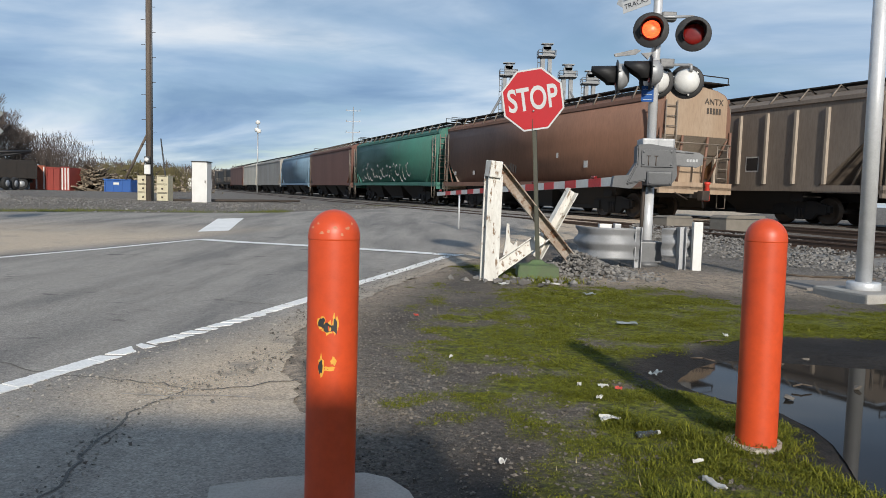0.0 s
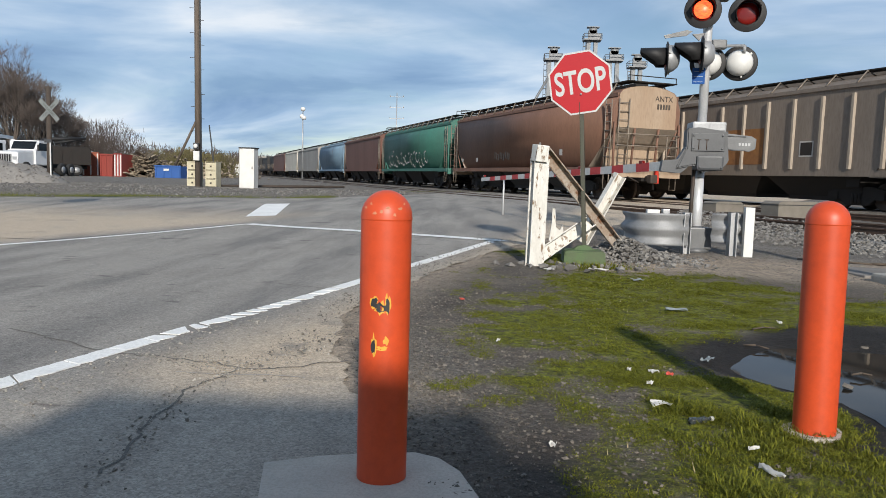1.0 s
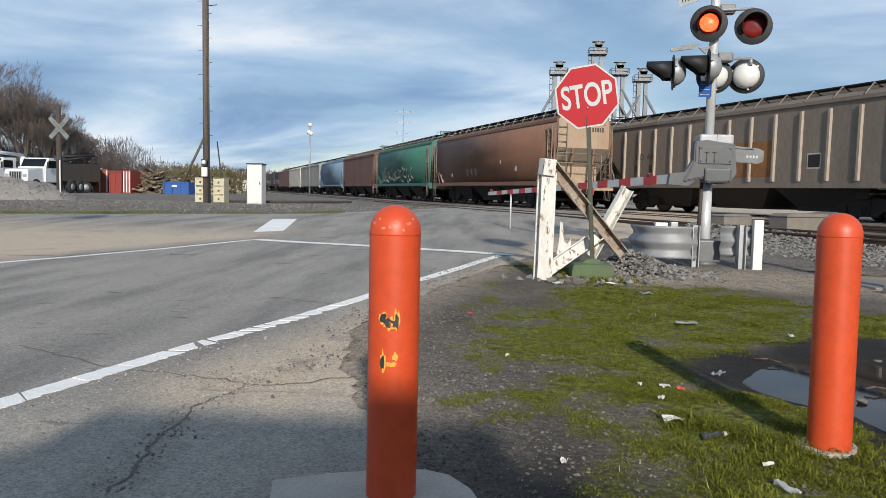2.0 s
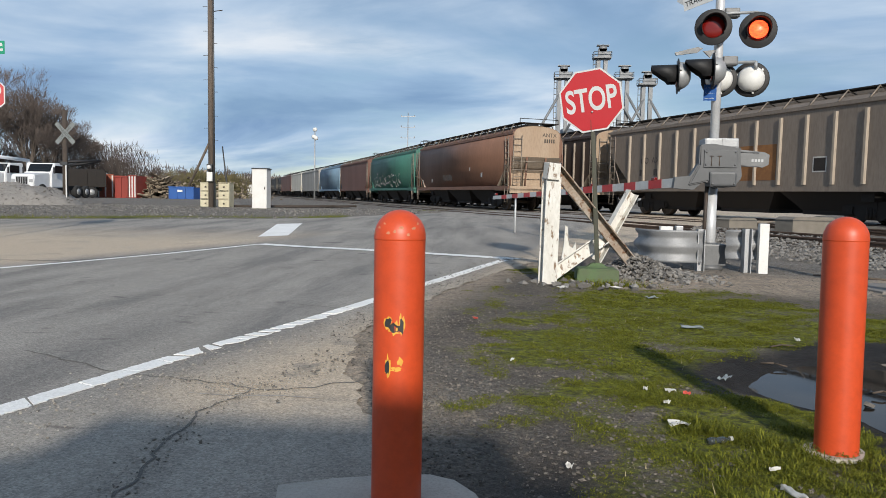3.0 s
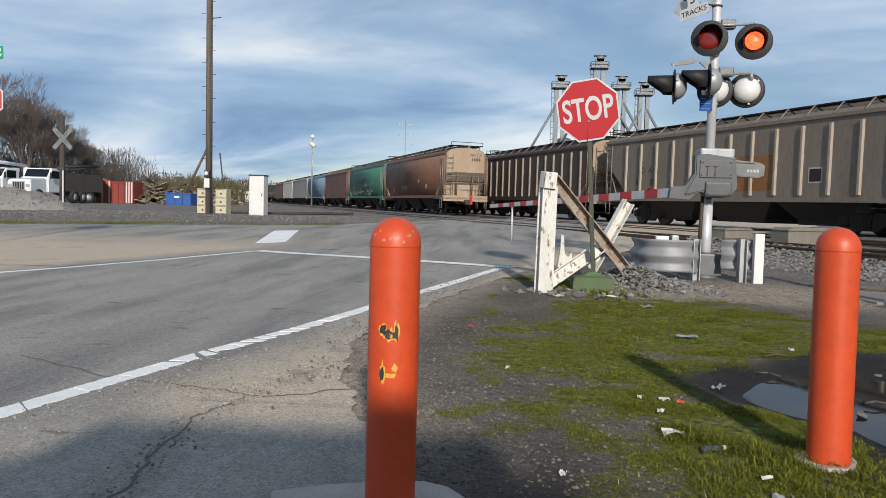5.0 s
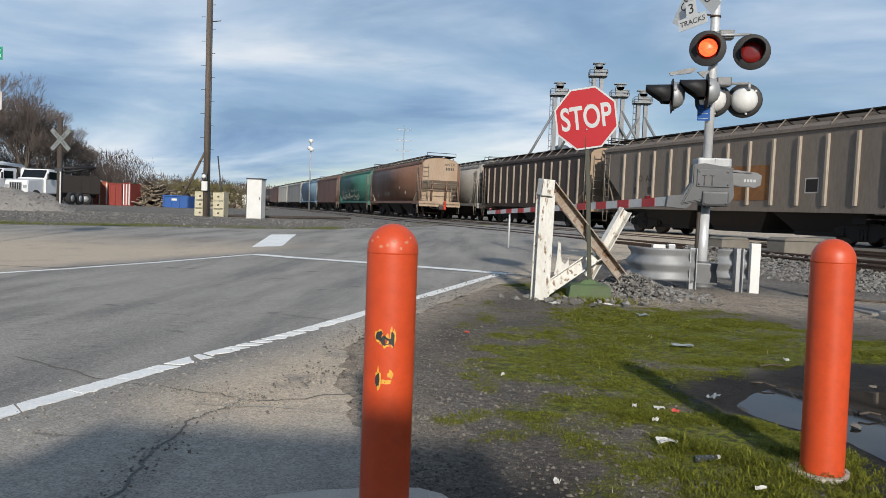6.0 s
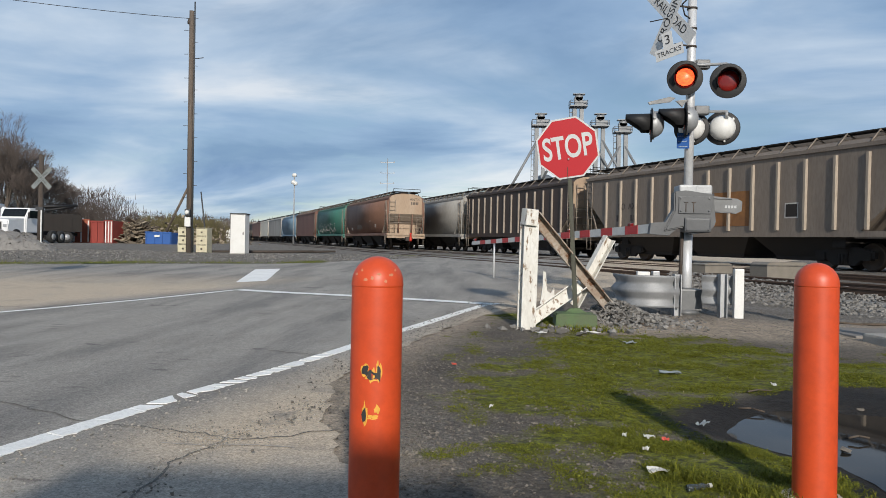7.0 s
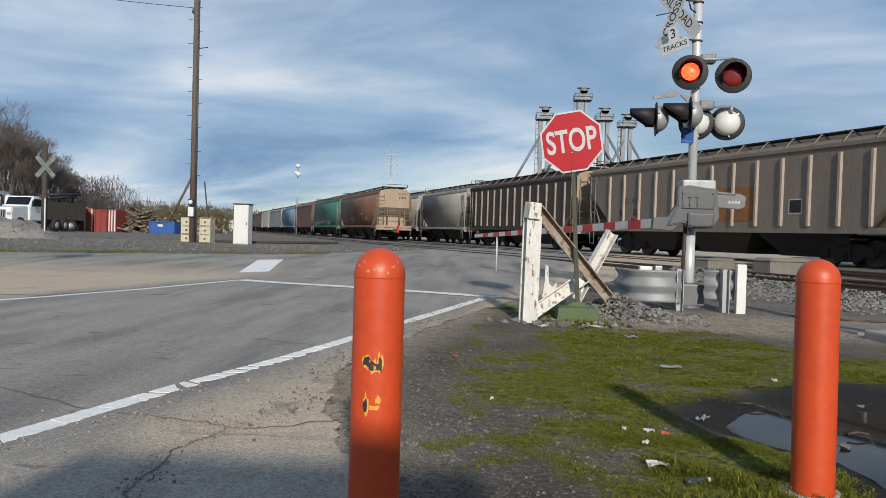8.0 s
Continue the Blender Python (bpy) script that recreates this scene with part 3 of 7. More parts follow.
bollard_a = bollard(-0.380, 2.545, 0.0, "bright orange steel bollard with chipped paint in a concrete pad")
bollard_b = bollard(1.325, 3.245, 0.0, "bright orange steel bollard standing beside a puddle", -0.4)


# ---- railway ----
BALLAST = mat("ballast_stone", (0.24, 0.228, 0.212), 0.9, color2=(0.17, 0.16, 0.15), scale=6, amount=0.8, bump=0.5, fine=40)
RAILTOP = mat("worn_rail_head", (0.36, 0.34, 0.32), 0.35, 0.8, scale=5, amount=0.4, bump=0.03)


def track_run(off, s0, s1, lab):
    """One track: two rails with foot, web and head, and the sleepers near the crossing."""
    e = thing("track", Matrix(), lab, "railway track", kind="structure")
    for g in (-0.755, 0.755):
        bm = B()
        prev = None
        sec = [(-0.07, -0.17), (-0.07, -0.155), (-0.012, -0.135), (-0.012, -0.04), (-0.036, -0.03), (-0.034, 0.0), (0.034, 0.0), (0.036, -0.03), (0.012, -0.04), (0.012, -0.135), (0.07, -0.155), (0.07, -0.17)]
        for s in np.linspace(s0, s1, int((s1 - s0) / 3) + 2):
            p, th = track(s, off + g)
            ring = [bm.verts.new((p.x + a * math.cos(th), p.y + a * math.sin(th), p.z + b)) for a, b in sec]
            if prev:
                for i in range(len(sec)):
                    j = (i + 1) % len(sec)
                    bm.faces.new((prev[i], prev[j], ring[j], ring[i]))
            prev = ring
        part("rail", bm, RUSTRAIL, e)
    return e


def ballast_bed(off, s0, s1):
    bm = B()
    prev = None
    for s in np.linspace(s0, s1, int((s1 - s0) / 1.5) + 2):
        p, th = track(s, off)
        ring = []
        for a, b in ((-2.6, -0.5), (-1.5, -0.2), (-0.6, -0.165), (0.6, -0.165), (1.5, -0.2), (2.6, -0.5)):
            q = Vector((p.x + a * math.cos(th), p.y + a * math.sin(th), p.z + b + 0.03 * noise.noise(Vector((s * 2, a * 2, off)))))
            ring.append(bm.verts.new(q))
        if prev:
            for i in range(5):
                bm.faces.new((prev[i], prev[i + 1], ring[i + 1], ring[i])).smooth = True
        prev = ring
    return bm


for off, lab in ((-4.8, "near railway track with rusty steel rails"), (0.0, "middle railway track in ballast"), (4.8, "far railway track in ballast")):
    track_run(off, -70, 230, lab)
    for s0, s1 in ((-70, {-4.8: -6.5, 0.0: -3.0, 4.8: 1.0}[off]), ({-4.8: 15.5, 0.0: 18, 4.8: 22}[off], 230)):
        tagged(part("ballast", ballast_bed(off, s0, s1), BALLAST), "crushed grey stone track ballast", "ballast", kind="structure")

# wooden sleepers of the near track where they lie open
slp = B()
box(slp, -1.28, 1.28, -0.11, 0.11, -0.30, -0.168)
sleeper = None
near_track = bpy.data.objects["track"]
for s in np.arange(-24, -6.6, 0.6):
    p, th = track(s, -4.8)
    m = pose(p.x, p.y, p.z + 0.012, 0, 0, math.degrees(th))
    if sleeper is None:
        sleeper = part("sleeper", slp, TIEWOOD, near_track, m=m)
    else:
        again(sleeper, m)


# ---- freight cars ----
def carpaint(name, c, c2, stain, at=0.64, sc=0.45):
    return mat(name, c, 0.62, color2=c2, scale=sc, amount=0.65, bump=0.04, fine=14, stain=stain, stain_at=at, stretch=(1, 1, 0.22))


RUST = carpaint("rust_brown_paint", (0.205, 0.106, 0.070), (0.140, 0.076, 0.051), (0.17, 0.125, 0.095), 0.68, 0.8)
TANEND = carpaint("tan_end_paint", (0.37, 0.285, 0.205), (0.29, 0.195, 0.125), (0.30, 0.155, 0.08), 0.66, 0.8)
# end tan greyed to paint in the shade on the slope sheets
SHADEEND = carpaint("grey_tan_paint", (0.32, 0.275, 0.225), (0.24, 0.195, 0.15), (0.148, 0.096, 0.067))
GREENP = carpaint("faded_green_paint", (0.045, 0.170, 0.130), (0.050, 0.128, 0.102), (0.16, 0.085, 0.050), 0.66, 0.8)
BROWN2 = carpaint("oxide_brown_paint", (0.155, 0.066, 0.045), (0.105, 0.050, 0.036), (0.158, 0.079, 0.051), 0.7)
BLUEP = carpaint("faded_blue_paint", (0.17, 0.27, 0.36), (0.12, 0.18, 0.24), (0.125, 0.073, 0.048), 0.62)
GREYP = carpaint("grey_car_paint", (0.329, 0.315, 0.290), (0.200, 0.185, 0.165), (0.120, 0.100, 0.085), 0.66)
CREAMP = carpaint("cream_car_paint", (0.610, 0.574, 0.490), (0.425, 0.389, 0.324), (0.250, 0.185, 0.139), 0.7)
DARKB = carpaint("dark_brown_paint", (0.061, 0.041, 0.032), (0.037, 0.027, 0.022), (0.089, 0.059, 0.041), 0.7)
TAUPE = carpaint("taupe_paint", (0.200, 0.164, 0.132), (0.135, 0.108, 0.086), (0.15, 0.10, 0.066), 0.68, 1.1)
# taupe lifted to paint in sun and sheen on the ribs, with rust stains
RIBPALE = carpaint("paler_rib_paint", (0.34, 0.285, 0.225), (0.25, 0.20, 0.155), (0.34, 0.18, 0.06), 0.72, 1.2)
RUSTPATCH = mat("bare_rust", (0.27, 0.12, 0.035), 0.8, color2=(0.16, 0.07, 0.03), scale=3, amount=0.8, bump=0.2)
SOOT = mat("underframe_black", (0.011, 0.0095, 0.0085), 0.85, color2=(0.024, 0.018, 0.015), scale=2, amount=0.6)
STENCIL = mat("pale_stencil_paint", (0.48, 0.46, 0.43), 0.7, scale=8, amount=0.4)
DARKSTENCIL = mat("dark_stencil_paint", (0.07, 0.055, 0.045), 0.7, scale=8, amount=0.3)
WHEELM = mat("wheel_steel", (0.10, 0.075, 0.058), 0.55, 0.5, scale=5, amount=0.5)
GRABPALE = mat("worn_grab_iron", (0.25, 0.21, 0.17), 0.6, 0.3, scale=4, amount=0.5)
REDLAMP = mat("red_marker_paint", (0.60, 0.05, 0.03), 0.5, scale=5, amount=0.3)
_shared = {}


def wheelset_mesh():
    if "ws" not in _shared:
        bm = B()
        for sx in (-1, 1):
            lathe(bm, [(0.0, -0.07), (0.10, -0.07), (0.10, -0.03), (0.36, -0.02), (0.40, -0.065), (0.457, -0.065), (0.457, 0.045), (0.485, 0.05), (0.485, 0.075), (0.42, 0.075), (0.36, 0.02), (0.1, 0.04), (0, 0.04)], 20,
                  pose(sx * 0.755, 0, 0, 0, -90 * sx, 0))
        tube(bm, (-1.05, 0, 0), (1.05, 0, 0), 0.085, n=10)
        me = bpy.data.meshes.new("wheelset")
        bm.to_mesh(me)
        bm.free()
        me.materials.append(WHEELM)
        _shared["ws"] = me
    return _shared["ws"]


def truck_mesh():
    """Cast side frames, bolster and springs of a two-axle truck."""
    if "tk" not in _shared:
        bm = B()
        for sx in (-1, 1):
            prism(bm, [(-1.15, 0.62), (-1.15, 0.40), (-0.72, 0.40), (-0.42, 0.16), (0.42, 0.16), (0.72, 0.40), (1.15, 0.40), (1.15, 0.62), (0.5, 0.78), (-0.5, 0.78)], sx * 1.0 - 0.07, sx * 1.0 + 0.07, "x")
            for y in (-0.875, 0.875):
                box(bm, sx * 1.02 - 0.1, sx * 1.02 + 0.1, y - 0.16, y + 0.16, 0.34, 0.6)
            for y in (-0.13, 0.0, 0.13):
                tube(bm, (sx * 1.09, y, 0.2), (sx * 1.09, y, 0.55), 0.055, n=8)
        box(bm, -1.1, 1.1, -0.2, 0.2, 0.5, 0.76)
        me = bpy.data.meshes.new("truck")
        bm.to_mesh(me)
        bm.free()
        me.materials.append(SOOT)
        _shared["tk"] = me
    return _shared["tk"]


def under_car(e, length, h, keep):
    """Sill, couplers, trucks and wheelsets."""
    bm = B()
    box(bm, -0.2, 0.2, -length / 2 - 0.1, length / 2 + 0.1, 0.78, 1.12)
    for sy in (-1, 1):
        box(bm, -1.3, 1.3, sy * h - 0.25, sy * h + 0.25, 0.76, 1.1)
    part("centre_sill", bm, SOOT, e)
    for sy in (-1, 1):
        bm = B()
        box(bm, -0.09, 0.09, min(sy * length / 2, sy * (length / 2 + 0.5)), max(sy * length / 2, sy * (length / 2 + 0.5)), 0.78, 0.98)
        box(bm, -0.16, 0.16, sy * (length / 2 + 0.52) - 0.13, sy * (length / 2 + 0.52) + 0.13, 0.70, 1.03, bevel=0.04)
        part("coupler", bm, DARKSTEEL, e)
        t = new("truck", truck_mesh())
        t.parent, t.matrix_basis = e, pose(0, sy * h, 0)
        for dy in (-0.875, 0.875):
            w = new("wheelset", wheelset_mesh())
            w.parent, w.matrix_basis = e, pose(0, sy * h + dy, 0.457)
            keep.append(w)


def ladder(bm, x, y, z0, z1, width, rungs, along="y", r=0.018):
    d = Vector((0, width / 2, 0)) if along == "y" else Vector((width / 2, 0, 0))
    c = Vector((x, y, 0))
    for s in (-1, 1):
        tube(bm, c + d * s + Vector((0, 0, z0)), c + d * s + Vector((0, 0, z1)), r * 1.3, n=6)
    for i in range(rungs):
        z = z0 + (z1 - z0) * (i + 0.5) / rungs
        tube(bm, c - d + Vector((0, 0, z)), c + d + Vector((0, 0, z)), r, n=6)


def roof_profile(w, z0, z1, k=8):
    return [(w * math.cos(a), z0 + (z1 - z0) * math.sin(a)) for a in np.linspace(0, math.pi, k)]


def hopper(m, length, side, label, end=None, ribs=0, rib_mat=None, curved=False, walk_mat=None, cut=(1.75, 2.85), top=4.13, bays=3, detail=2, category="freight car"):
    """A covered hopper car: sloped-end body, arched roof with hatches and running board, hopper bays, ends with ladders and rails."""
    e = thing("hopper_car", m, label, category, "freight cars")
    keep = []
    w, L = 1.56, length / 2
    end = end or side
    # body: side outline lengthwise, with the ends cut back below
    bm = B()
    cutz, cuty = cut[1], cut[0]
    sill_z = 1.28
    prof = [(-L, top), (-L, cutz), (-L + cuty, sill_z), (L - cuty, sill_z), (L, cutz), (L, top)]
    if curved:
        xs = [(w * 0.90, sill_z), (w * 0.98, 2.0), (w, 2.8), (w * 0.97, 3.6), (w * 0.86, top)]
        ycut = lambda z: L if z > cutz else L - cuty * (cutz - z) / (cutz - sill_z)
        rings = []
        for x, z in xs:
            rings.append([bm.verts.new((x, -ycut(z), z)), bm.verts.new((x, ycut(z), z)), bm.verts.new((-x, ycut(z), z)), bm.verts.new((-x, -ycut(z), z))])
        for a, b in zip(rings, rings[1:]):
            for i in range(4):
                f = bm.faces.new((a[i], a[(i + 1) % 4], b[(i + 1) % 4], b[i]))
                f.smooth = i in (0, 2)
        bm.faces.new(rings[0][::-1])
        bm.faces.new(rings[-1])
        wt = w * 0.86
    else:
        prism(bm, prof, -w, w, "x")
        wt = w
    body = part("body", bm, side, e)
    # end sheets stand 4 mm proud of the body, in their own paint
    for sy in (-1, 1):
        bm = B()
        ye = sy * (L + 0.004)
        vs = [bm.verts.new(p) for p in ((-wt + 0.02, ye, cutz), (wt - 0.02, ye, cutz), (wt - 0.02, ye, top - 0.02), (-wt + 0.02, ye, top - 0.02))]
        bm.faces.new(vs if sy < 0 else vs[::-1])
        arch = [bm.verts.new((x * 0.98, ye, z)) for x, z in roof_profile(wt, top - 0.02, top + 0.36)]
        bm.faces.new(arch if sy < 0 else arch[::-1])
        part("end_sheet", bm, end, e)
        bm = B()
        yb = sy * (L - cuty)
        vs = [bm.verts.new(p) for p in ((-w + 0.03, yb, sill_z), (w - 0.03, yb, sill_z), (w - 0.03, ye, cutz - 0.003), (-w + 0.03, ye, cutz - 0.003))]
        for v in vs:
            v.co.y += sy * 0.004
        bm.faces.new(vs if sy < 0 else vs[::-1])
        part("slope_sheet", bm, SHADEEND if end is TANEND else end, e)
        if end is TANEND:
            part("end_bulkhead", box(B(), -1.25, 1.25, *sorted((sy * (L - 0.95), sy * (L - 0.90))), 1.16, 2.05), TANEND, e)
        # end frame: platform, corner posts, brake gear
        bm = B()
        y0, y1 = sorted((sy * (L - cuty - 0.2), sy * (L + 0.16)))
        box(bm, -w, w, y0, y1, 1.06, 1.16)
        box(bm, -w, w, *sorted((sy * (L + 0.06), sy * (L + 0.16))), 0.92, 1.30)
        part("end_platform", bm, end if end is TANEND else side, e)
        for sx in (-1, 1):
            bm = B()
            tube(bm, (sx * (w - 0.06), sy * (L + 0.02), 1.16), (sx * (w - 0.06), sy * (L + 0.02), cutz + 0.2), 0.05, n=6)
            tube(bm, (sx * 0.55, sy * (L - 0.2), 1.16), (sx * 0.55, sy * L, cutz), 0.05, n=6)
            if detail > 1:
                tube(bm, (sx * (w - 0.1), sy * (L - 1.0), 1.16), (sx * (w - 0.1), sy * (L - 0.05), cutz), 0.04, n=6)
            part("corner_post", bm, side, e)
        if detail > 1:
            bm = B()
            ladder(bm, -sy * -(w - 0.42), sy * (L + 0.09), 1.3, 3.95, 0.46, 8, "x")
            part("end_ladder", bm, GRABPALE, e)
            bm = B()
            ladder(bm, sy * -(w - 0.42), sy * (L + 0.09), 1.3, 2.6, 0.46, 4, "x")
            part("end_ladder", bm, GRABPALE, e)
            bm = B()
            for z in (2.15, 2.6):
                bm = B()
                tube(bm, (-w + 0.1, sy * (L + 0.12), z), (w - 0.1, sy * (L + 0.12), z), 0.022, n=6)
                part("hand_rail", bm, GRABPALE, e)
            for sx in (-1, 1):
                bm = B()
                ladder(bm, sx * (w + 0.02), sy * (L - 0.32), 1.2, 3.9, 0.42, 8, "y")
                tube(bm, (sx * (w + 0.02), sy * (L - 0.12), 0.45), (sx * (w + 0.02), sy * (L - 0.12), 1.2), 0.02, n=6)
                tube(bm, (sx * (w + 0.02), sy * (L - 0.5), 0.45), (sx * (w + 0.02), sy * (L - 0.5), 1.2), 0.02, n=6)
                tube(bm, (sx * (w + 0.02), sy * (L - 0.12), 0.45), (sx * (w + 0.02), sy * (L - 0.5), 0.45), 0.02, n=6)
                part("side_ladder", bm, GRABPALE, e)
            bm = B()
            tube(bm, (0.3, sy * (L + 0.14), 0.95), (0.3, sy * (L + 0.2), 0.45), 0.035, n=6)
            part("air_hose", bm, BLACK, e)
            bm = B()
            tube(bm, (-0.9, sy * (L + 0.15), 0.95), (-0.4, sy * (L + 0.22), 0.72), 0.022, n=6)
            part("cut_lever", bm, DARKSTEEL, e)
    # roof
    bm = B()
    prism(bm, roof_profile(wt, top, top + 0.36), -L, L, "y")
    part("roof", bm, side, e)
    for sx in (-1, 1):
        bm = B()
        box(bm, *sorted((sx * (wt - 0.02), sx * (wt + 0.07))), -L, L, top - 0.1, top + 0.03)
        part("roof_eave", bm, side, e)
    bm = B()
    box(bm, -0.3, 0.3, -L + 0.5, L - 0.5, top + 0.40, top + 0.52)
    part("hatch_cover", bm, walk_mat or side, e)
    bm = B()
    n = max(6, int(length / 1.15))
    for sx in (-1, 1):
        box(bm, *sorted((sx * 0.62, sx * 1.12)), -L - 0.25, L + 0.25, top + 0.46, top + 0.50)
        if detail > 1:
            first = None
            for i in range(n):
                mm = pose(0, -L + (i + 0.5) * length / n, 0)
                if first is None:
                    bk = B()
                    tube(bk, (sx * 1.12, 0, top + 0.47), (sx * (wt - 0.02), 0, top + 0.05), 0.03, n=5)
                    tube(bk, (sx * 1.12, 0.0, top + 0.45), (sx * 0.66, 0, top + 0.30), 0.025, n=5)
                    first = part("board_bracket", bk, GRABPALE, e, m=mm)
                else:
                    again(first, mm)
    for sy in (-1, 1):
        box(bm, -1.1, 1.1, *sorted((sy * (L - 0.2), sy * (L + 0.25))), top + 0.46, top + 0.50)
        if detail > 1:
            for sx in (-1, 1):
                tube(bm, (sx * 1.1, sy * (L + 0.2), top + 0.5), (sx * 1.1, sy * (L + 0.2), top + 0.7), 0.02, n=5)
            tube(bm, (-1.1, sy * (L + 0.2), top + 0.7), (1.1, sy * (L + 0.2), top + 0.7), 0.02, n=5)
    part("running_board", bm, walk_mat or SOOT, e)
    # side sill and ribs
    for sx in (-1, 1):
        bm = B()
        box(bm, *sorted((sx * (w - 0.10), sx * (w + 0.03))), -L + 0.05, L - 0.05, 1.10, 1.30)
        part("side_sill", bm, side, e)
    if ribs:
        bm = B()
        span = length - 2 * cuty + 0.5
        prism(bm, [(-0.075, 0), (0.075, 0), (0.045, 0.085), (-0.045, 0.085)], 1.34, top - 0.28, "z", pose(0, 0, 0, 0, 0, 90))
        for v in bm.verts:
            v.co.x *= -1
        bmesh.ops.recalc_face_normals(bm, faces=list(bm.faces))
        first = None
        for sx in (-1, 1):
            for i in range(ribs):
                y = -span / 2 + span * i / (ribs - 1)
                mm = pose(sx * w, y, 0, 0, 0, 0 if sx > 0 else 180)
                if first is None:
                    first = part("rib", bm, rib_mat or side, e, m=mm)
                else:
                    again(first, mm)
    # hopper bays
    b0 = length - 2 * cuty - 1.0
    for i in range(bays):
        y = -b0 / 2 + b0 * (i + 0.5) / bays
        hw = b0 / bays / 2
        bm = B()
        ring = [[bm.verts.new((sx * a, y + sy * b, z)) for sx, sy in ((-1, -1), (1, -1), (1, 1), (-1, 1))] for a, b, z in ((w - 0.08, hw * 1.04, 1.3), (0.9, hw * 0.62, 0.42), (0.9, hw * 0.62, 0.28))]
        for a, b in zip(ring, ring[1:]):
            for k in range(4):
                bm.faces.new((a[k], a[(k + 1) % 4], b[(k + 1) % 4], b[k]))
        bm.faces.new(ring[-1])
        bmesh.ops.recalc_face_normals(bm, faces=list(bm.faces))
        part("hopper_bay", bm, SOOT, e)
    under_car(e, length, 0.33 * length, keep)
    e_wheels[e.name] = keep
    return e


e_wheels = {}


def car_pose(s, length, off=0.0):
    """Pose of a car whose rear end stands at s, riding on the track with its two trucks."""
    h = 0.33 * length
    a, _ = track(s + length / 2 - h, off)
    b, _ = track(s + length / 2 + h, off)
    d = b - a
    c = (a + b) / 2
    return pose(c.x, c.y, c.z, math.degrees(math.atan2(d.z, math.hypot(d.x, d.y))), 0, math.degrees(math.atan2(-d.x, d.y)))


def stencil(e, name, y, z, w, h, material, x=-1.566):
    """A flat painted mark on the side that faces the road."""
    bm = B()
    box(bm, x - 0.004, x, y - w / 2, y + w / 2, z - h / 2, z + h / 2)
    return part(name, bm, material, e)


TRAIN_S = [(0, -0.75), (0.5, 1.85), (1, 4.55), (1.5, 7.2), (3, 15.2), (3.5, 17.8), (4, 20.4), (4.5, 23.0), (6, 30.7), (6.5, 33.1), (7, 35.6), (7.5, 38.0), (8, 40.4)]
S0 = TRAIN_S[0][1]
moving = []


def couple(offset, length, **k):
    car = hopper(car_pose(S0 + offset, length), length, **k)
    moving.append((car, offset, length))
    return car


brown = couple(0.0, 17.3, side=RUST, end=TANEND, curved=True, label="rust-brown curved-side covered hopper car with tan ends", walk_mat=SOOT)
green = couple(18.45, 17.2, side=GREENP, curved=True, label="faded green covered hopper car with white graffiti", walk_mat=SOOT)
couple(36.7, 17.0, side=BROWN2, label="oxide brown smooth-sided covered hopper car", cut=(1.4, 2.6), top=4.10)
couple(54.7, 17.0, side=BLUEP, curved=True, label="faded blue round-sided covered hopper car", top=4.1, detail=1)
couple(72.7, 20.4, side=GREYP, label="weathered grey covered hopper car", cut=(1.4, 2.6), detail=1)
couple(94.2, 16.2, side=CREAMP, label="cream white covered hopper car", cut=(1.4, 2.6), detail=1)
couple(111.5, 20.3, side=BROWN2, label="brown covered hopper car with rust streaks", cut=(1.4, 2.6), detail=1)


def locomotive(s, label):
    """A diesel locomotive: walkway frame, long hood, cab, nose, fuel tank."""
    length = 19.0
    e = thing("locomotive", car_pose(S0 + s, length), label, "locomotive", "locomotives")
    L = length / 2
    bm = B()
    box(bm, -1.5, 1.5, -L, L, 1.2, 1.6)
    part("walkway_frame", bm, SOOT, e)
    bm = B()
    box(bm, -0.95, 0.95, -L + 0.8, L - 5, 1.6, 4.2, bevel=0.06)
    part("long_hood", bm, BLACK, e)
    bm = B()
    box(bm, -1.5, 1.5, L - 4.9, L - 2.7, 1.6, 4.5, bevel=0.08)
    part("cab", bm, BLACK, e)
    bm = B()
    box(bm, -0.9, 0.9, L - 2.7, L - 0.9, 1.6, 3.1, bevel=0.1)
    part("nose", bm, BLACK, e)
    for y in (-L + 2.2, -L + 4.4):
        bm = B()
        lathe(bm, [(0, 0), (0.7, 0), (0.7, 0.2), (0, 0.22)], 16, pose(0, y, 4.2))
        part("radiator_fan", bm, DARKSTEEL, e)
    bm = B()
    box(bm, -1.3, 1.3, -2.4, 2.0, 0.35, 1.2, bevel=0.1)
    part("fuel_tank", bm, SOOT, e)
    bm = B()
    for sx in (-1, 1):
        tube(bm, (sx * 1.45, -L + 0.3, 2.6), (sx * 1.45, L - 5, 2.6), 0.03, n=5)
        for i in range(8):
            y = -L + 0.3 + i * 1.85
            tube(bm, (sx * 1.45, y, 1.6), (sx * 1.45, y, 2.6), 0.025, n=5)
    part("hand_rail", bm, GRABPALE, e)
    under_car(e, length, 0.33 * length, [])
    moving.append((e, s, length))


locomotive(133.0, "black diesel locomotive in the middle of the train")
locomotive(153.2, "black diesel locomotive coupled behind another")

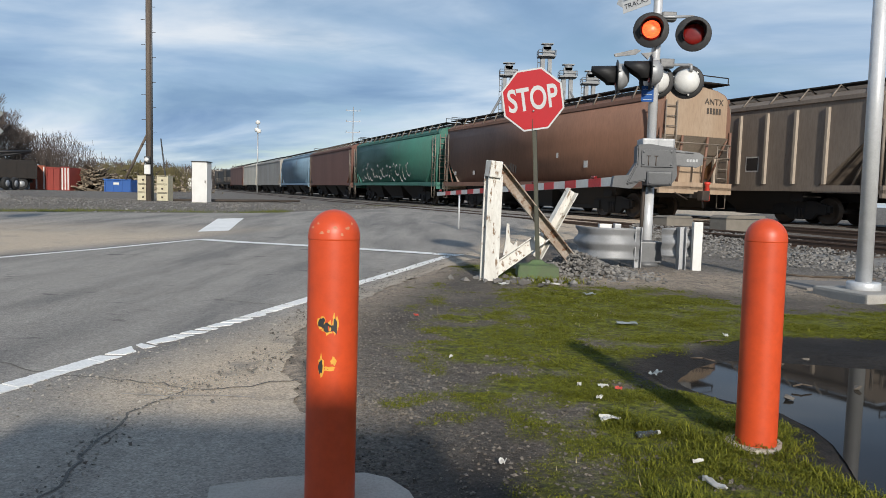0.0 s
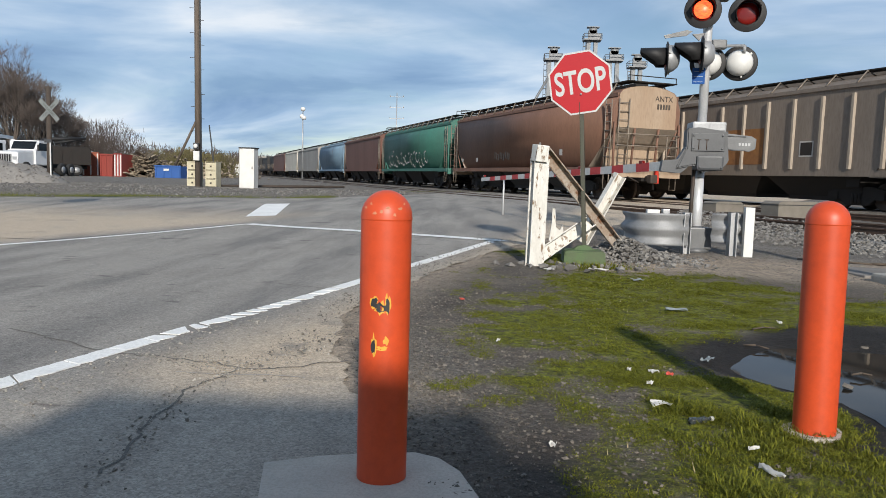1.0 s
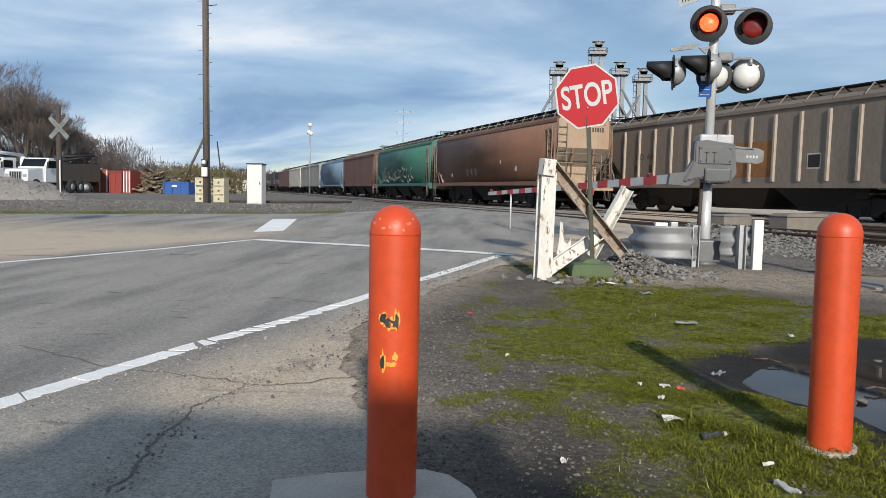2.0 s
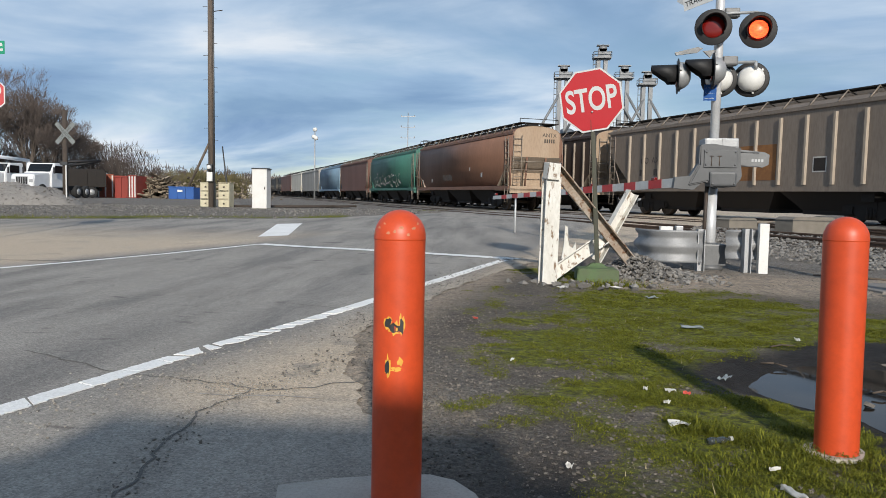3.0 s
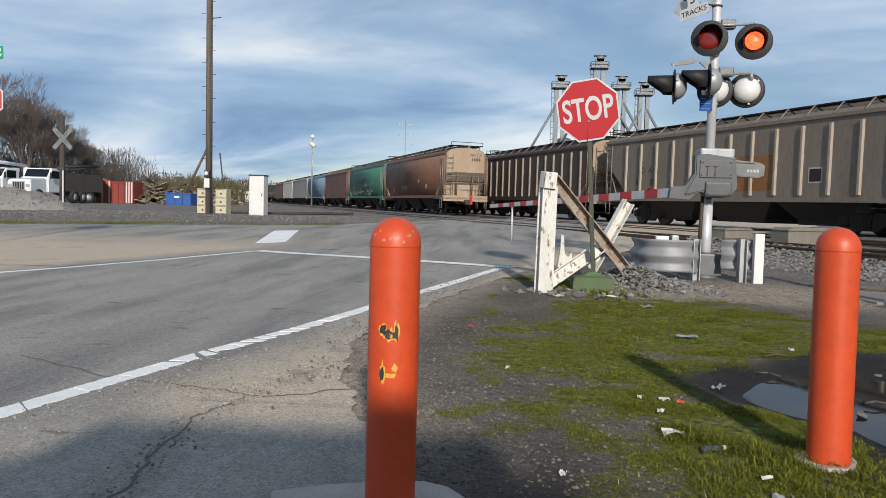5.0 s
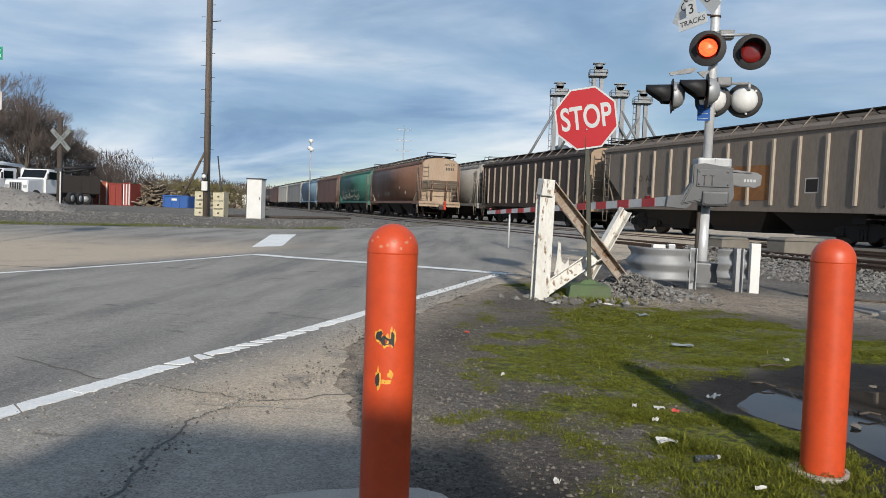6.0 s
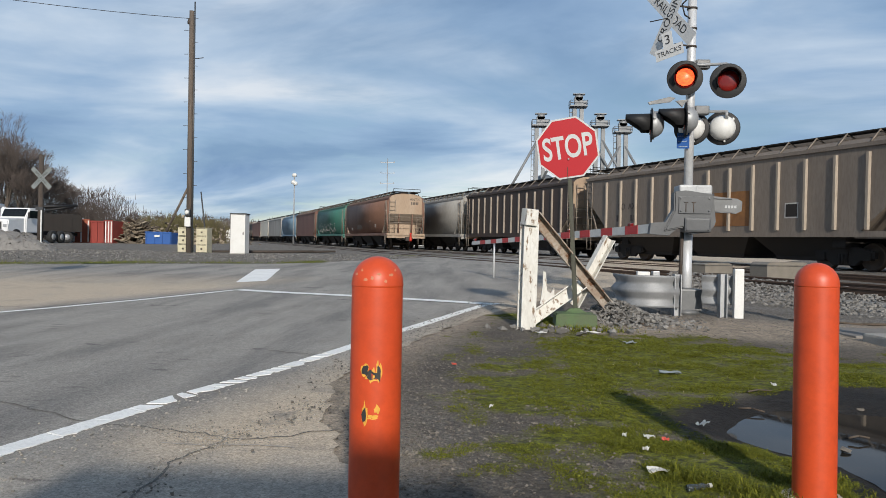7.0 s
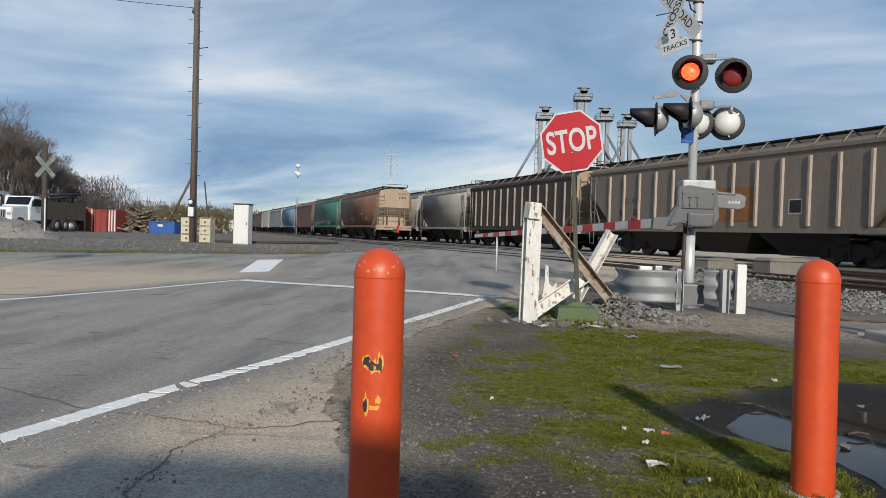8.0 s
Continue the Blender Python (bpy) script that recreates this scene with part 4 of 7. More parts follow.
# marks on the rear brown car
for y, z, w, h in ((-4.6, 1.95, 0.26, 0.26), (-2.6, 2.35, 0.14, 0.2), (7.2, 1.75, 0.25, 0.2), (5.0, 1.75, 0.22, 0.22)):
    stencil(brown, "panel_mark", y, z, w, h, STENCIL, -1.545)
for i in range(9):
    stencil(brown, "faded_mark", 2.0 + i * 0.22 - 1.2, 1.85 + 0.05 * (i % 3), 0.13, 0.35, DARKSTENCIL, -1.53)
lettering("reporting_mark", "ANTX", 0.30, DARKSTENCIL, brown, pose(0.72, -8.664, 4.02, 90, 0, 0))
bm = B()
for i in range(5):
    box(bm, 0.42 + i * 0.13, 0.50 + i * 0.13, -8.672, -8.660, 3.62, 3.82)
part("number_bars", bm, DARKSTENCIL, brown)
bm = B()
lathe(bm, [(0, -0.03), (0.10, -0.03), (0.11, 0.1), (0.07, 0.5), (0.10, 0.52), (0.10, 0.6), (0, 0.62)], 12, pose(0.35, -8.95, 0.72))
part("end_of_train_marker", bm, REDLAMP, brown, "red end-of-train marker lamp on the coupler")

# graffiti scrawl on the green car: loops of pale paint
gr = random.Random(4)
for k in range(15):
    bm = B()
    y0 = 6.2 - k * 0.72
    pts = []
    a, ph, hh = gr.uniform(0.18, 0.34), gr.uniform(0, 6), gr.uniform(0.28, 0.62)
    for i in range(15):
        q = i / 14 * gr.uniform(4.6, 5.2) + ph
        pts.append((y0 + a * math.cos(q) + 0.25 * (i / 14 - 0.5), 1.85 + hh * math.sin(q) + 0.12 * (k % 3)))
    prev = None
    for i, (y, z) in enumerate(pts):
        wd = 0.05
        zx = max(1.4, z)
        xs = -(1.56 * float(np.interp(zx, (1.28, 2.0, 2.8, 3.6), (0.90, 0.98, 1.0, 0.97)))) - 0.008
        cur = (bm.verts.new((xs, y, zx - wd)), bm.verts.new((xs, y + wd * 0.6, zx + wd)))
        if prev:
            bm.faces.new((prev[0], prev[1], cur[1], cur[0]))
        prev = cur
    part("graffiti_stroke", bm, STENCIL, green, "pale graffiti scrawl")

# string of parked cars on the far track
parked = hopper(car_pose(-5.0, 18.2, 4.8), 18.2, TAUPE, "dusty taupe covered hopper car with pale vertical ribs", ribs=13, rib_mat=RIBPALE, cut=(2.1, 3.1), top=4.10)
lettering("reporting_mark", "CO  AX", 0.42, DARKSTENCIL, parked, pose(-1.566, 5.6, 2.55, 90, 0, -90))
bm = B()
for y in (6.3, 6.1, 5.2, 5.0):
    box(bm, -1.572, -1.562, y - 0.07, y + 0.07, 1.85, 2.15)
part("number_bars", bm, DARKSTENCIL, parked)
stencil(parked, "rust_patch", -1.3, 2.2, 1.9, 1.35, RUSTPATCH)
for y, z, w, h in ((-4.25, 2.05, 0.6, 0.55),):
    stencil(parked, "panel_mark", y, z, w, h, STENCIL, -1.566)
    stencil(parked, "panel_mark", y, z, w - 0.1, h - 0.1, SOOT, -1.571)
hopper(car_pose(14.7, 15.6, 4.8), 15.6, DARKB, "dark brown covered hopper car with vertical ribs", ribs=13, rib_mat=GRABPALE, end=TANEND, cut=(1.5, 2.7), top=4.10)
hopper(car_pose(31.6, 11.6, 4.8), 11.6, GREYP, "short light grey covered hopper car with soot streaks", curved=True, top=4.1, bays=2)
hopper(car_pose(44.6, 14.0, 4.8), 14.0, GREYP, "light grey covered hopper car streaked with dirt", curved=True, top=4.1, detail=1)
hopper(car_pose(60.0, 16.0, 4.8), 16.0, GREYP, "grey covered hopper car parked on the far track", cut=(1.4, 2.6), detail=1)
hopper(car_pose(-23.9, 17.2, 4.8), 17.2, TAUPE, "taupe ribbed covered hopper car", ribs=13, rib_mat=RIBPALE, cut=(2.1, 3.1), top=4.10, detail=1)


# ---- crossing signal ----
LENSDARK = mat("dark_red_lens", (0.16, 0.008, 0.006), 0.15, scale=9, amount=0.3, bump=0.0)
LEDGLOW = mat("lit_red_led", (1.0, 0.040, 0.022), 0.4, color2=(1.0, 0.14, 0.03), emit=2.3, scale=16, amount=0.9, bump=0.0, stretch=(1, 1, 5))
MECHGREY = mat("weathered_grey_steel_paint", (0.080, 0.084, 0.090), 0.5, 0.15, color2=(0.055, 0.058, 0.062), scale=5, amount=0.6, bump=0.06, stain=(0.25, 0.25, 0.25), stain_at=0.68)
ARMSTEEL = mat("dull_zinc_steel", (0.14, 0.144, 0.148), 0.5, 0.25, scale=6, amount=0.5, bump=0.06)
BLUESIGN = mat("blue_sign_sheet", (0.012, 0.075, 0.27), 0.85, scale=4, amount=0.3, bump=0.0)
SIGNWHITE = mat("white_sign_sheet", (0.55, 0.56, 0.56), 0.4, scale=3, amount=0.35, bump=0.0)
SIGNBLACK = mat("black_sign_ink", (0.03, 0.03, 0.03), 0.5, scale=3, amount=0.2, bump=0.0)
REDSTRIPE = mat("red_reflective_tape", (0.50, 0.03, 0.03), 0.4, scale=6, amount=0.4, bump=0.0)
ARMGREY = mat("gate_arm_white", (0.62, 0.62, 0.60), 0.5, scale=4, amount=0.4, bump=0.04)

signal = thing("crossing_signal", pose(2.95, 11.2, 0.0), "silver rail crossing signal mast with red flashers and lowered gate", "crossing signal")
bm = B()
tube(bm, (0, 0, 0.1), (0, 0, 1.3), 0.078, 0.078, 20)
tube(bm, (0, 0, 1.3), (0.015, 0, 5.6), 0.066, 0.064, 20)
part("mast", bm, MASTSILVER, signal)
bm = B()
lathe(bm, [(0.0, 0.0), (0.2, 0.0), (0.2, 0.06), (0.13, 0.09), (0.115, 0.3), (0.13, 0.34), (0.10, 0.38), (0.078, 0.40)], 20, pose(0, 0, 0.08))
box(bm, -0.17, 0.2, -0.16, 0.12, 0.14, 0.46, bevel=0.02)
part("mast_foot", bm, ARMSTEEL, signal)
for x in (-0.15, 0.15):
    for y in (-0.13, 0.13):
        bm = B()
        lathe(bm, [(0.022, 0.14), (0.022, 0.17), (0.012, 0.17), (0.012, 0.2), (0, 0.2)], 6, pose(x, y, 0))
        part("anchor_bolt", bm, DARKSTEEL, signal)
flashing = []


def lamp(x, y, z, rz, glow=None):
    """A flasher: black backing disc, hood, aluminium housing behind, red lens."""
    e = new("flasher")
    e.parent, e.matrix_basis = signal, pose(x, y, z, 0, 0, rz)
    bm = B()
    lathe(bm, [(0.0, 0.006), (0.25, 0.004), (0.256, 0.0), (0.25, -0.008), (0.20, -0.010), (0.16, -0.02), (0.16, -0.012), (0, -0.012)], 40, pose(0, 0, 0, -90, 0, 0) @ pose(0, 0, 0, 180, 0, 0))
    part("backing_disc", bm, BLACK, e)
    bm = B()
    lathe(bm, [(0.185, 0.0), (0.19, 0.05), (0.165, 0.10), (0.12, 0.15), (0.06, 0.175), (0, 0.18)], 28, pose(0, 0.004, 0, -90, 0, 0))
    for a in (20, 140, 260):
        tube(bm, (0.185 * math.cos(radians(a)), 0.03, 0.185 * math.sin(radians(a))), (0.215 * math.cos(radians(a)), 0.03, 0.215 * math.sin(radians(a))), 0.018, n=6)
    # white when turned away; the side lamps' grey ALU paints in their shade
    part("housing", bm, WHITE if rz > 90 else ALU, e)
    bm = B()
    prof = [(0.152 * math.cos(a), -0.045 * math.sin(a) * 0.5) for a in np.linspace(0, math.pi / 2, 6)]
    lathe(bm, [(max(r, 0.0), d) for r, d in prof[:-1]] + [(0, -0.0225)], 32, pose(0, -0.014, 0, -90, 0, 0))
    part("lens", bm, LENSDARK, e, "dark red glass lens")
    bm = B()
    prev = None
    for i in range(17):
        a = radians(-35 + 250 * i / 16)
        reach = 0.36 * (0.35 + 0.65 * min(1.0, max(0.0, 0.45 + math.sin(a)))) * (1.0 if abs(rz) > 60 else 0.55)
        ring = [bm.verts.new((r * math.cos(a), d, r * math.sin(a))) for r, d in ((0.162, -0.012), (0.158, -0.012 - reach), (0.166, -0.012 - reach), (0.17, -0.012))]
        if prev:
            for k in range(4):
                bm.faces.new((prev[k], prev[(k + 1) % 4], ring[(k + 1) % 4], ring[k])).smooth = k in (0, 2)
        prev = ring
    bmesh.ops.recalc_face_normals(bm, faces=list(bm.faces))
    part("hood", bm, BLACK, e)
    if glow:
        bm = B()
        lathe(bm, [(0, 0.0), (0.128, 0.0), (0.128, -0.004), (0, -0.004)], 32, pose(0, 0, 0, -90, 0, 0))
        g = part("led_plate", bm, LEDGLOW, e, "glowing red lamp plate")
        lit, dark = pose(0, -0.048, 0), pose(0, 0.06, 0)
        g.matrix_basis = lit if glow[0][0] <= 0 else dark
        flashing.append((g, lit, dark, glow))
    return e


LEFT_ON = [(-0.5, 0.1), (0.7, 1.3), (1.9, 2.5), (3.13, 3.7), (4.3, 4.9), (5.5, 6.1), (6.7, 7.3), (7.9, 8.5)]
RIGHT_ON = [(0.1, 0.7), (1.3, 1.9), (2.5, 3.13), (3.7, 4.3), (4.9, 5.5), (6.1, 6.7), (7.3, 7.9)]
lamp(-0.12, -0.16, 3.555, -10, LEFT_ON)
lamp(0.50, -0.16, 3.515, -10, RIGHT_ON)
lamp(0.53, 0.16, 2.875, 163)
lamp(0.09, 0.20, 2.875, 163)
lamp(-0.56, -0.02, 2.885, -98)
lamp(-0.12, -0.22, 2.93, -98)
for z, xs, y in ((3.78, (-0.14, 0.5), -0.1), (3.10, (-0.55, 0.54), 0.0)):
    bm = B()
    tube(bm, (xs[0], y, z - 0.03), (xs[1], y, z), 0.022, n=8)
    for x in xs:
        tube(bm, (x, y, z + 0.01), (x, y, z - 0.1), 0.026, n=8)
    part("cross_arm", bm, ALU, signal)
    bm = B()
    box(bm, 0.06, 0.27, -0.09, 0.06, z - 0.06, z + 0.07, bevel=0.02)
    part("junction_box", bm, ARMSTEEL, signal, "pale cast junction box")
    bm = B()
    lathe(bm, [(0.085, -0.04), (0.092, -0.04), (0.092, 0.04), (0.085, 0.04)], 20, pose(0, 0, z))
    part("mast_collar", bm, ALU, signal)
# crossbuck and track-count plate
for ang, nm, words in ((-47, "crossbuck_board", "RAIL ROAD"), (58, "crossbuck_board", "CROSSING")):
    bm = B()
    box(bm, -0.62, 0.62, -0.003, 0.003, -0.105, 0.105, bevel=0.002)
    m = pose(-0.33, -0.10 - (0.012 if ang > 0 else 0), 4.49, 0, 0, -58) @ pose(0, 0, 0, 0, -ang if ang > 0 else -ang, 0)
    b = part(nm, bm, SIGNWHITE, signal, "white crossbuck board with black words", m=m)
    lettering("lettering", words, 0.17, SIGNBLACK, b, pose(0, -0.005, 0, 90, 0, 0), depth=0.001)
bm = B()
box(bm, -0.08, 0.08, -0.003, 0.003, 0.0, 0.22)
box(bm, -0.22, 0.22, -0.003, 0.003, -0.17, 0.0)
plate = part("track_count_plate", bm, SIGNWHITE, signal, "white plate reading 3 tracks", m=pose(-0.36, -0.14, 4.02, 0, -10, -42))
lettering("lettering", "TRACKS", 0.105, SIGNBLACK, plate, pose(0, -0.005, -0.085, 90, 0, 0), depth=0.001)
lettering("lettering", "3", 0.2, SIGNBLACK, plate, pose(0, -0.005, 0.1, 90, 0, 0), depth=0.001)
for z in (4.62, 4.32, 4.05):
    bm = B()
    tube(bm, (0, -0.05, z), (-0.26, -0.09, z + 0.02), 0.014, n=6)
    lathe(bm, [(0.068, -0.012), (0.076, -0.012), (0.076, 0.012), (0.068, 0.012)], 18, pose(0.01, 0, z))
    part("sign_clamp", bm, DARKSTEEL, signal)
bm = B()
pts = [(-0.07, -0.05, 4.75), (-0.16, -0.08, 4.66), (-0.12, -0.09, 4.5), (-0.04, -0.08, 4.45)]
for a, b in zip(pts, pts[1:]):
    tube(bm, a, b, 0.011, n=6)
tube(bm, (-0.28, -0.06, 4.48), (-0.62, -0.08, 4.40), 0.008, n=6)
part("cable", bm, BLACK, signal)
# blue notice
bm = B()
box(bm, -0.20, -0.02, -0.095, -0.090, 2.53, 2.76)
bl = part("notice_plate", bm, BLUESIGN, signal, "small blue emergency notice plate")
for i in range(0, 5, 2):
    part("text_bar", box(B(), -0.18, -0.05, -0.098, -0.096, 2.56 + i * 0.037, 2.564 + i * 0.037), SIGNWHITE, bl)
# side shades under the upper pair
bm = B()
prism(bm, [(-0.62, 3.22), (-0.30, 3.30), (-0.22, 3.28), (-0.30, 3.22), (-0.6, 3.18)], -0.06, -0.03, "y")
prism(bm, [(-0.22, 3.24), (-0.05, 3.26), (-0.12, 3.15)], -0.06, -0.03, "y")
part("deflector_plate", bm, ARMSTEEL, signal)
# gate mechanism
bm = B()
prism(bm, [(-0.30, 1.30), (-0.16, 1.60), (-0.16, 1.88), (0.02, 1.90), (0.40, 1.84), (0.44, 1.42), (0.34, 1.30), (0.10, 1.26), (-0.04, 1.36)], -0.30, -0.08, "y")
bmesh.ops.bevel(bm, geom=list(bm.edges), offset=0.018, segments=2, affect="EDGES")
part("mechanism_case", bm, MECHGREY, signal, "grey painted gate mechanism case", m=pose(-0.11, 0, 0))
bm = B()
prism(bm, [(-0.50, 1.26), (-0.48, 1.42), (-0.27, 1.44), (-0.16, 1.62), (-0.04, 1.56), (-0.12, 1.33), (-0.22, 1.24)], -0.26, -0.12, "y")
part("arm_bracket", bm, MECHGREY, signal, m=pose(-0.11, 0, 0))
bm = B()
box(bm, -0.08, 0.40, -0.24, 0.10, 1.84, 1.985, bevel=0.03)
box(bm, 0.16, 0.19, -0.25, -0.2, 1.84, 1.97)
part("case_cover", bm, ALU, signal, "pale aluminium case cover", m=pose(-0.11, 0, 0))
bm = B()
prism(bm, [(0.40, 1.62), (0.78, 1.58), (0.86, 1.62), (0.87, 1.76), (0.80, 1.80), (0.40, 1.84)], -0.10, -0.06, "y")
part("counterweight_arm", bm, ARMSTEEL, signal, m=pose(-0.11, 0, 0))
bm = B()
for i in range(4):
    box(bm, 0.62 + i * 0.045, 0.65 + i * 0.045, -0.104, -0.10, 1.66, 1.70)
part("maker_plate_bars", bm, ALU, signal, m=pose(-0.11, 0, 0))
for x in (0.0, 0.11):
    bm = B()
    tube(bm, (x, -0.31, 1.58), (x, -0.31, 1.72), 0.012, n=6)
    tube(bm, (x - 0.03, -0.31, 1.72), (x + 0.03, -0.31, 1.72), 0.012, n=6)
    part("case_latch", bm, DARKSTEEL, signal, m=pose(-0.11, 0, 0))
bm = B()
tube(bm, (-0.10, -0.1, 1.3), (-0.10, -0.02, 0.35), 0.028, n=8)
tube(bm, (-0.04, 0.12, 1.3), (-0.03, 0.1, 0.4), 0.02, n=8)
part("conduit", bm, DARKSTEEL, signal)
part("case_door", box(B(), -0.10, 0.36, -0.318, -0.302, 1.56, 1.81, bevel=0.006), MECHGREY, signal, m=pose(-0.11, 0, 0))
part("lower_case", box(B(), -0.02, 0.36, -0.34, -0.06, 1.29, 1.50, bevel=0.03), MECHGREY, signal, m=pose(-0.11, 0, 0))
part("cover_lip", box(B(), -0.10, 0.42, -0.26, 0.11, 1.828, 1.846, bevel=0.004), MECHGREY, signal, m=pose(-0.11, 0, 0))
for x, z in ((-0.07, 1.60), (-0.07, 1.78), (0.33, 1.60), (0.33, 1.78), (0.02, 1.33), (0.32, 1.33)):
    part("case_bolt", lathe(B(), [(0, 0), (0.014, 0), (0.014, 0.012), (0, 0.014)], 6, pose(x, -0.34 if z < 1.5 else -0.318, z, 90, 0, 0)), ARMSTEEL, signal, m=pose(-0.11, 0, 0))
for z in (1.60, 1.80):
    bm = B()
    tube(bm, (0.42, -0.104, z), (0.72, -0.104, z - 0.01), 0.008, n=6)
    part("arm_rib", bm, ARMSTEEL, signal, m=pose(-0.11, 0, 0))
# lowered arm, striped, with a propped tip
A0, A1 = Vector((-0.36, -0.22, 1.36)), Vector((-3.34, 8.3, 1.14))
ad = (A1 - A0).normalized()
am = Matrix.Translation(A0) @ ad.to_track_quat("X", "Z").to_matrix().to_4x4()
alen = (A1 - A0).length
bm = B()
prism(bm, [(0, -0.07), (alen, -0.045), (alen, 0.045), (0, 0.07)], -0.02, 0.02, "y")
arm = part("gate_arm", bm, ARMGREY, signal, "white gate arm with red stripes", m=am)
k = 0
x = 0.75
while x < alen - 0.3:
    bm = B()
    hgt = 0.07 - 0.025 * x / alen
    for sy in (-1, 1):
        prism(bm, [(x, -hgt), (x + 0.38, -hgt), (x + 0.38, hgt), (x, hgt)], *sorted((sy * 0.021, sy * 0.025)), "y")
    part("red_stripe", bm, REDSTRIPE, arm)
    x += 0.80
for x in (1.0, 3.2, 5.4, alen - 0.2):
    bm = B()
    box(bm, x - 0.05, x + 0.05, -0.03, 0.03, 0.06, 0.11, bevel=0.012)
    part("arm_lamp", bm, LENSDARK, arm)
bm = B()
tip = A0 + ad * (alen - 1.7)
tube(bm, tip, (tip.x, tip.y, terrain(11.2 + tip.y) + 0.01), 0.022, n=8)
part("arm_prop", bm, SIGNWHITE, signal)

# ---- stop signs ----
POSTGREEN = mat("green_steel_post", (0.038, 0.05, 0.026), 0.6, color2=(0.04, 0.03, 0.022), scale=3, amount=0.8, bump=0.1)
BASEGREEN = mat("green_painted_concrete", (0.085, 0.15, 0.055), 0.8, color2=(0.10, 0.10, 0.07), scale=4, amount=0.7, bump=0.3)


def octagon(r):
    return [(r * math.cos(radians(22.5 + 45 * i)), r * math.sin(radians(22.5 + 45 * i))) for i in range(8)]


def stop_panel(e, m, r=0.412):
    bm = B()
    prism(bm, octagon(r), -0.0015, 0.0015, "y")
    panel = part("sign_panel", bm, SIGNWHITE, e, "octagonal red stop panel with white border", m=m)
    bm = B()
    prism(bm, octagon(r * 0.945), -0.0035, -0.0018, "y")
    part("red_field", bm, REDSIGN, panel)
    # condensed capitals, widened strokes
    ob = lettering("lettering", "STOP", 0.40, SIGNWHITE, panel, pose(0, -0.0045, 0.0, 90, 0, 0) @ Matrix.Diagonal((0.66, 1.0, 1, 1)), depth=0.001, bold=0.008)
    return panel


stop = thing("stop_sign", pose(1.11, 9.5, 0.05), "leaning red stop sign on a green steel post", "stop sign", "stop signs")
bm = B()
a, b = Vector((0.01, 0.0, 0.2)), Vector((-0.125, 0.03, 2.45))
q = (b - a).to_track_quat("Z", "Y").to_matrix().to_4x4()
prism(bm, [(-0.04, -0.02), (-0.022, -0.02), (-0.018, 0.012), (0.018, 0.012), (0.022, -0.02), (0.04, -0.02), (0.04, -0.014), (0.026, -0.014), (0.021, 0.018), (-0.021, 0.018), (-0.026, -0.014), (-0.04, -0.014)], 0, (b - a).length, "z", Matrix.Translation(a) @ q @ Matrix.Diagonal((1.3, 1.3, 1, 1)))
part("channel_post", bm, POSTGREEN, stop)
bm = B()
ring = [[bm.verts.new((sx * w, sy * w * 0.8, z)) for sx, sy in ((-1, -1), (1, -1), (1, 1), (-1, 1))] for w, z in ((0.26, -0.03), (0.25, 0.15), (0.12, 0.17), (0.06, 0.22))]
for lo, hi in zip(ring, ring[1:]):
    for i in range(4):
        bm.faces.new((lo[i], lo[(i + 1) % 4], hi[(i + 1) % 4], hi[i]))
bm.faces.new(ring[-1])
bm.faces.new(ring[0][::-1])
bmesh.ops.bevel(bm, geom=list(bm.edges), offset=0.012, segments=2, affect="EDGES")
part("base_block", bm, BASEGREEN, stop, "green painted concrete base block")
stop_panel(stop, pose(-0.135, -0.03, 2.24, 3, -8.5, -12))
for z in (2.1, 2.4):
    bm = B()
    lathe(bm, [(0.012, -0.012), (0.012, 0.0), (0, 0.002)], 8, pose(-0.12, -0.045, z, 90, 0, 0))
    part("bolt", bm, GALV, stop)

# second stop sign with a green street plate at the far side of the side street
GREENPLATE = mat("green_street_plate", (0.015, 0.25, 0.14), 0.4, scale=3, amount=0.2, bump=0.0)
stop2 = thing("stop_sign", pose(-9.78, 13.0, terrain(13)), "red stop sign with a green street name plate above", "stop sign", "stop signs")
bm = B()
tube(bm, (0, 0.03, 0), (0, 0.03, 3.45), 0.03, n=10)
part("round_post", bm, DARKSTEEL, stop2)
stop_panel(stop2, pose(0.03, -0.02, 2.70, 0, 0, 30), 0.412)
bm = B()
box(bm, -0.45, 0.49, 0.0, 0.006, 3.42, 3.66, bevel=0.002)
np_ = part("street_plate", bm, GREENPLATE, stop2, "green street name plate")
bm = B()
for x0, x1, z0, z1 in ((0.36, 0.45, 3.56, 3.62), (0.36, 0.46, 3.47, 3.52), (-0.4, 0.3, 3.5, 3.6)):
    box(bm, x0, x1, -0.004, -0.001, z0, z1)
part("text_bars", bm, SIGNWHITE, np_)

# ---- broken white barrier ----
OLDWHITE = mat("flaking_white_paint", (0.66, 0.65, 0.61), 0.7, color2=(0.50, 0.47, 0.41), scale=7, amount=0.5, bump=0.4, fine=30, stain=(0.20, 0.135, 0.085), stain_at=0.565, stretch=(1, 1, 0.35))
RUSTYWHITE = mat("rusting_white_paint", (0.42, 0.38, 0.33), 0.75, color2=(0.26, 0.155, 0.09), scale=4, amount=0.8, bump=0.4, fine=30, stain=(0.17, 0.085, 0.045), stain_at=0.56)


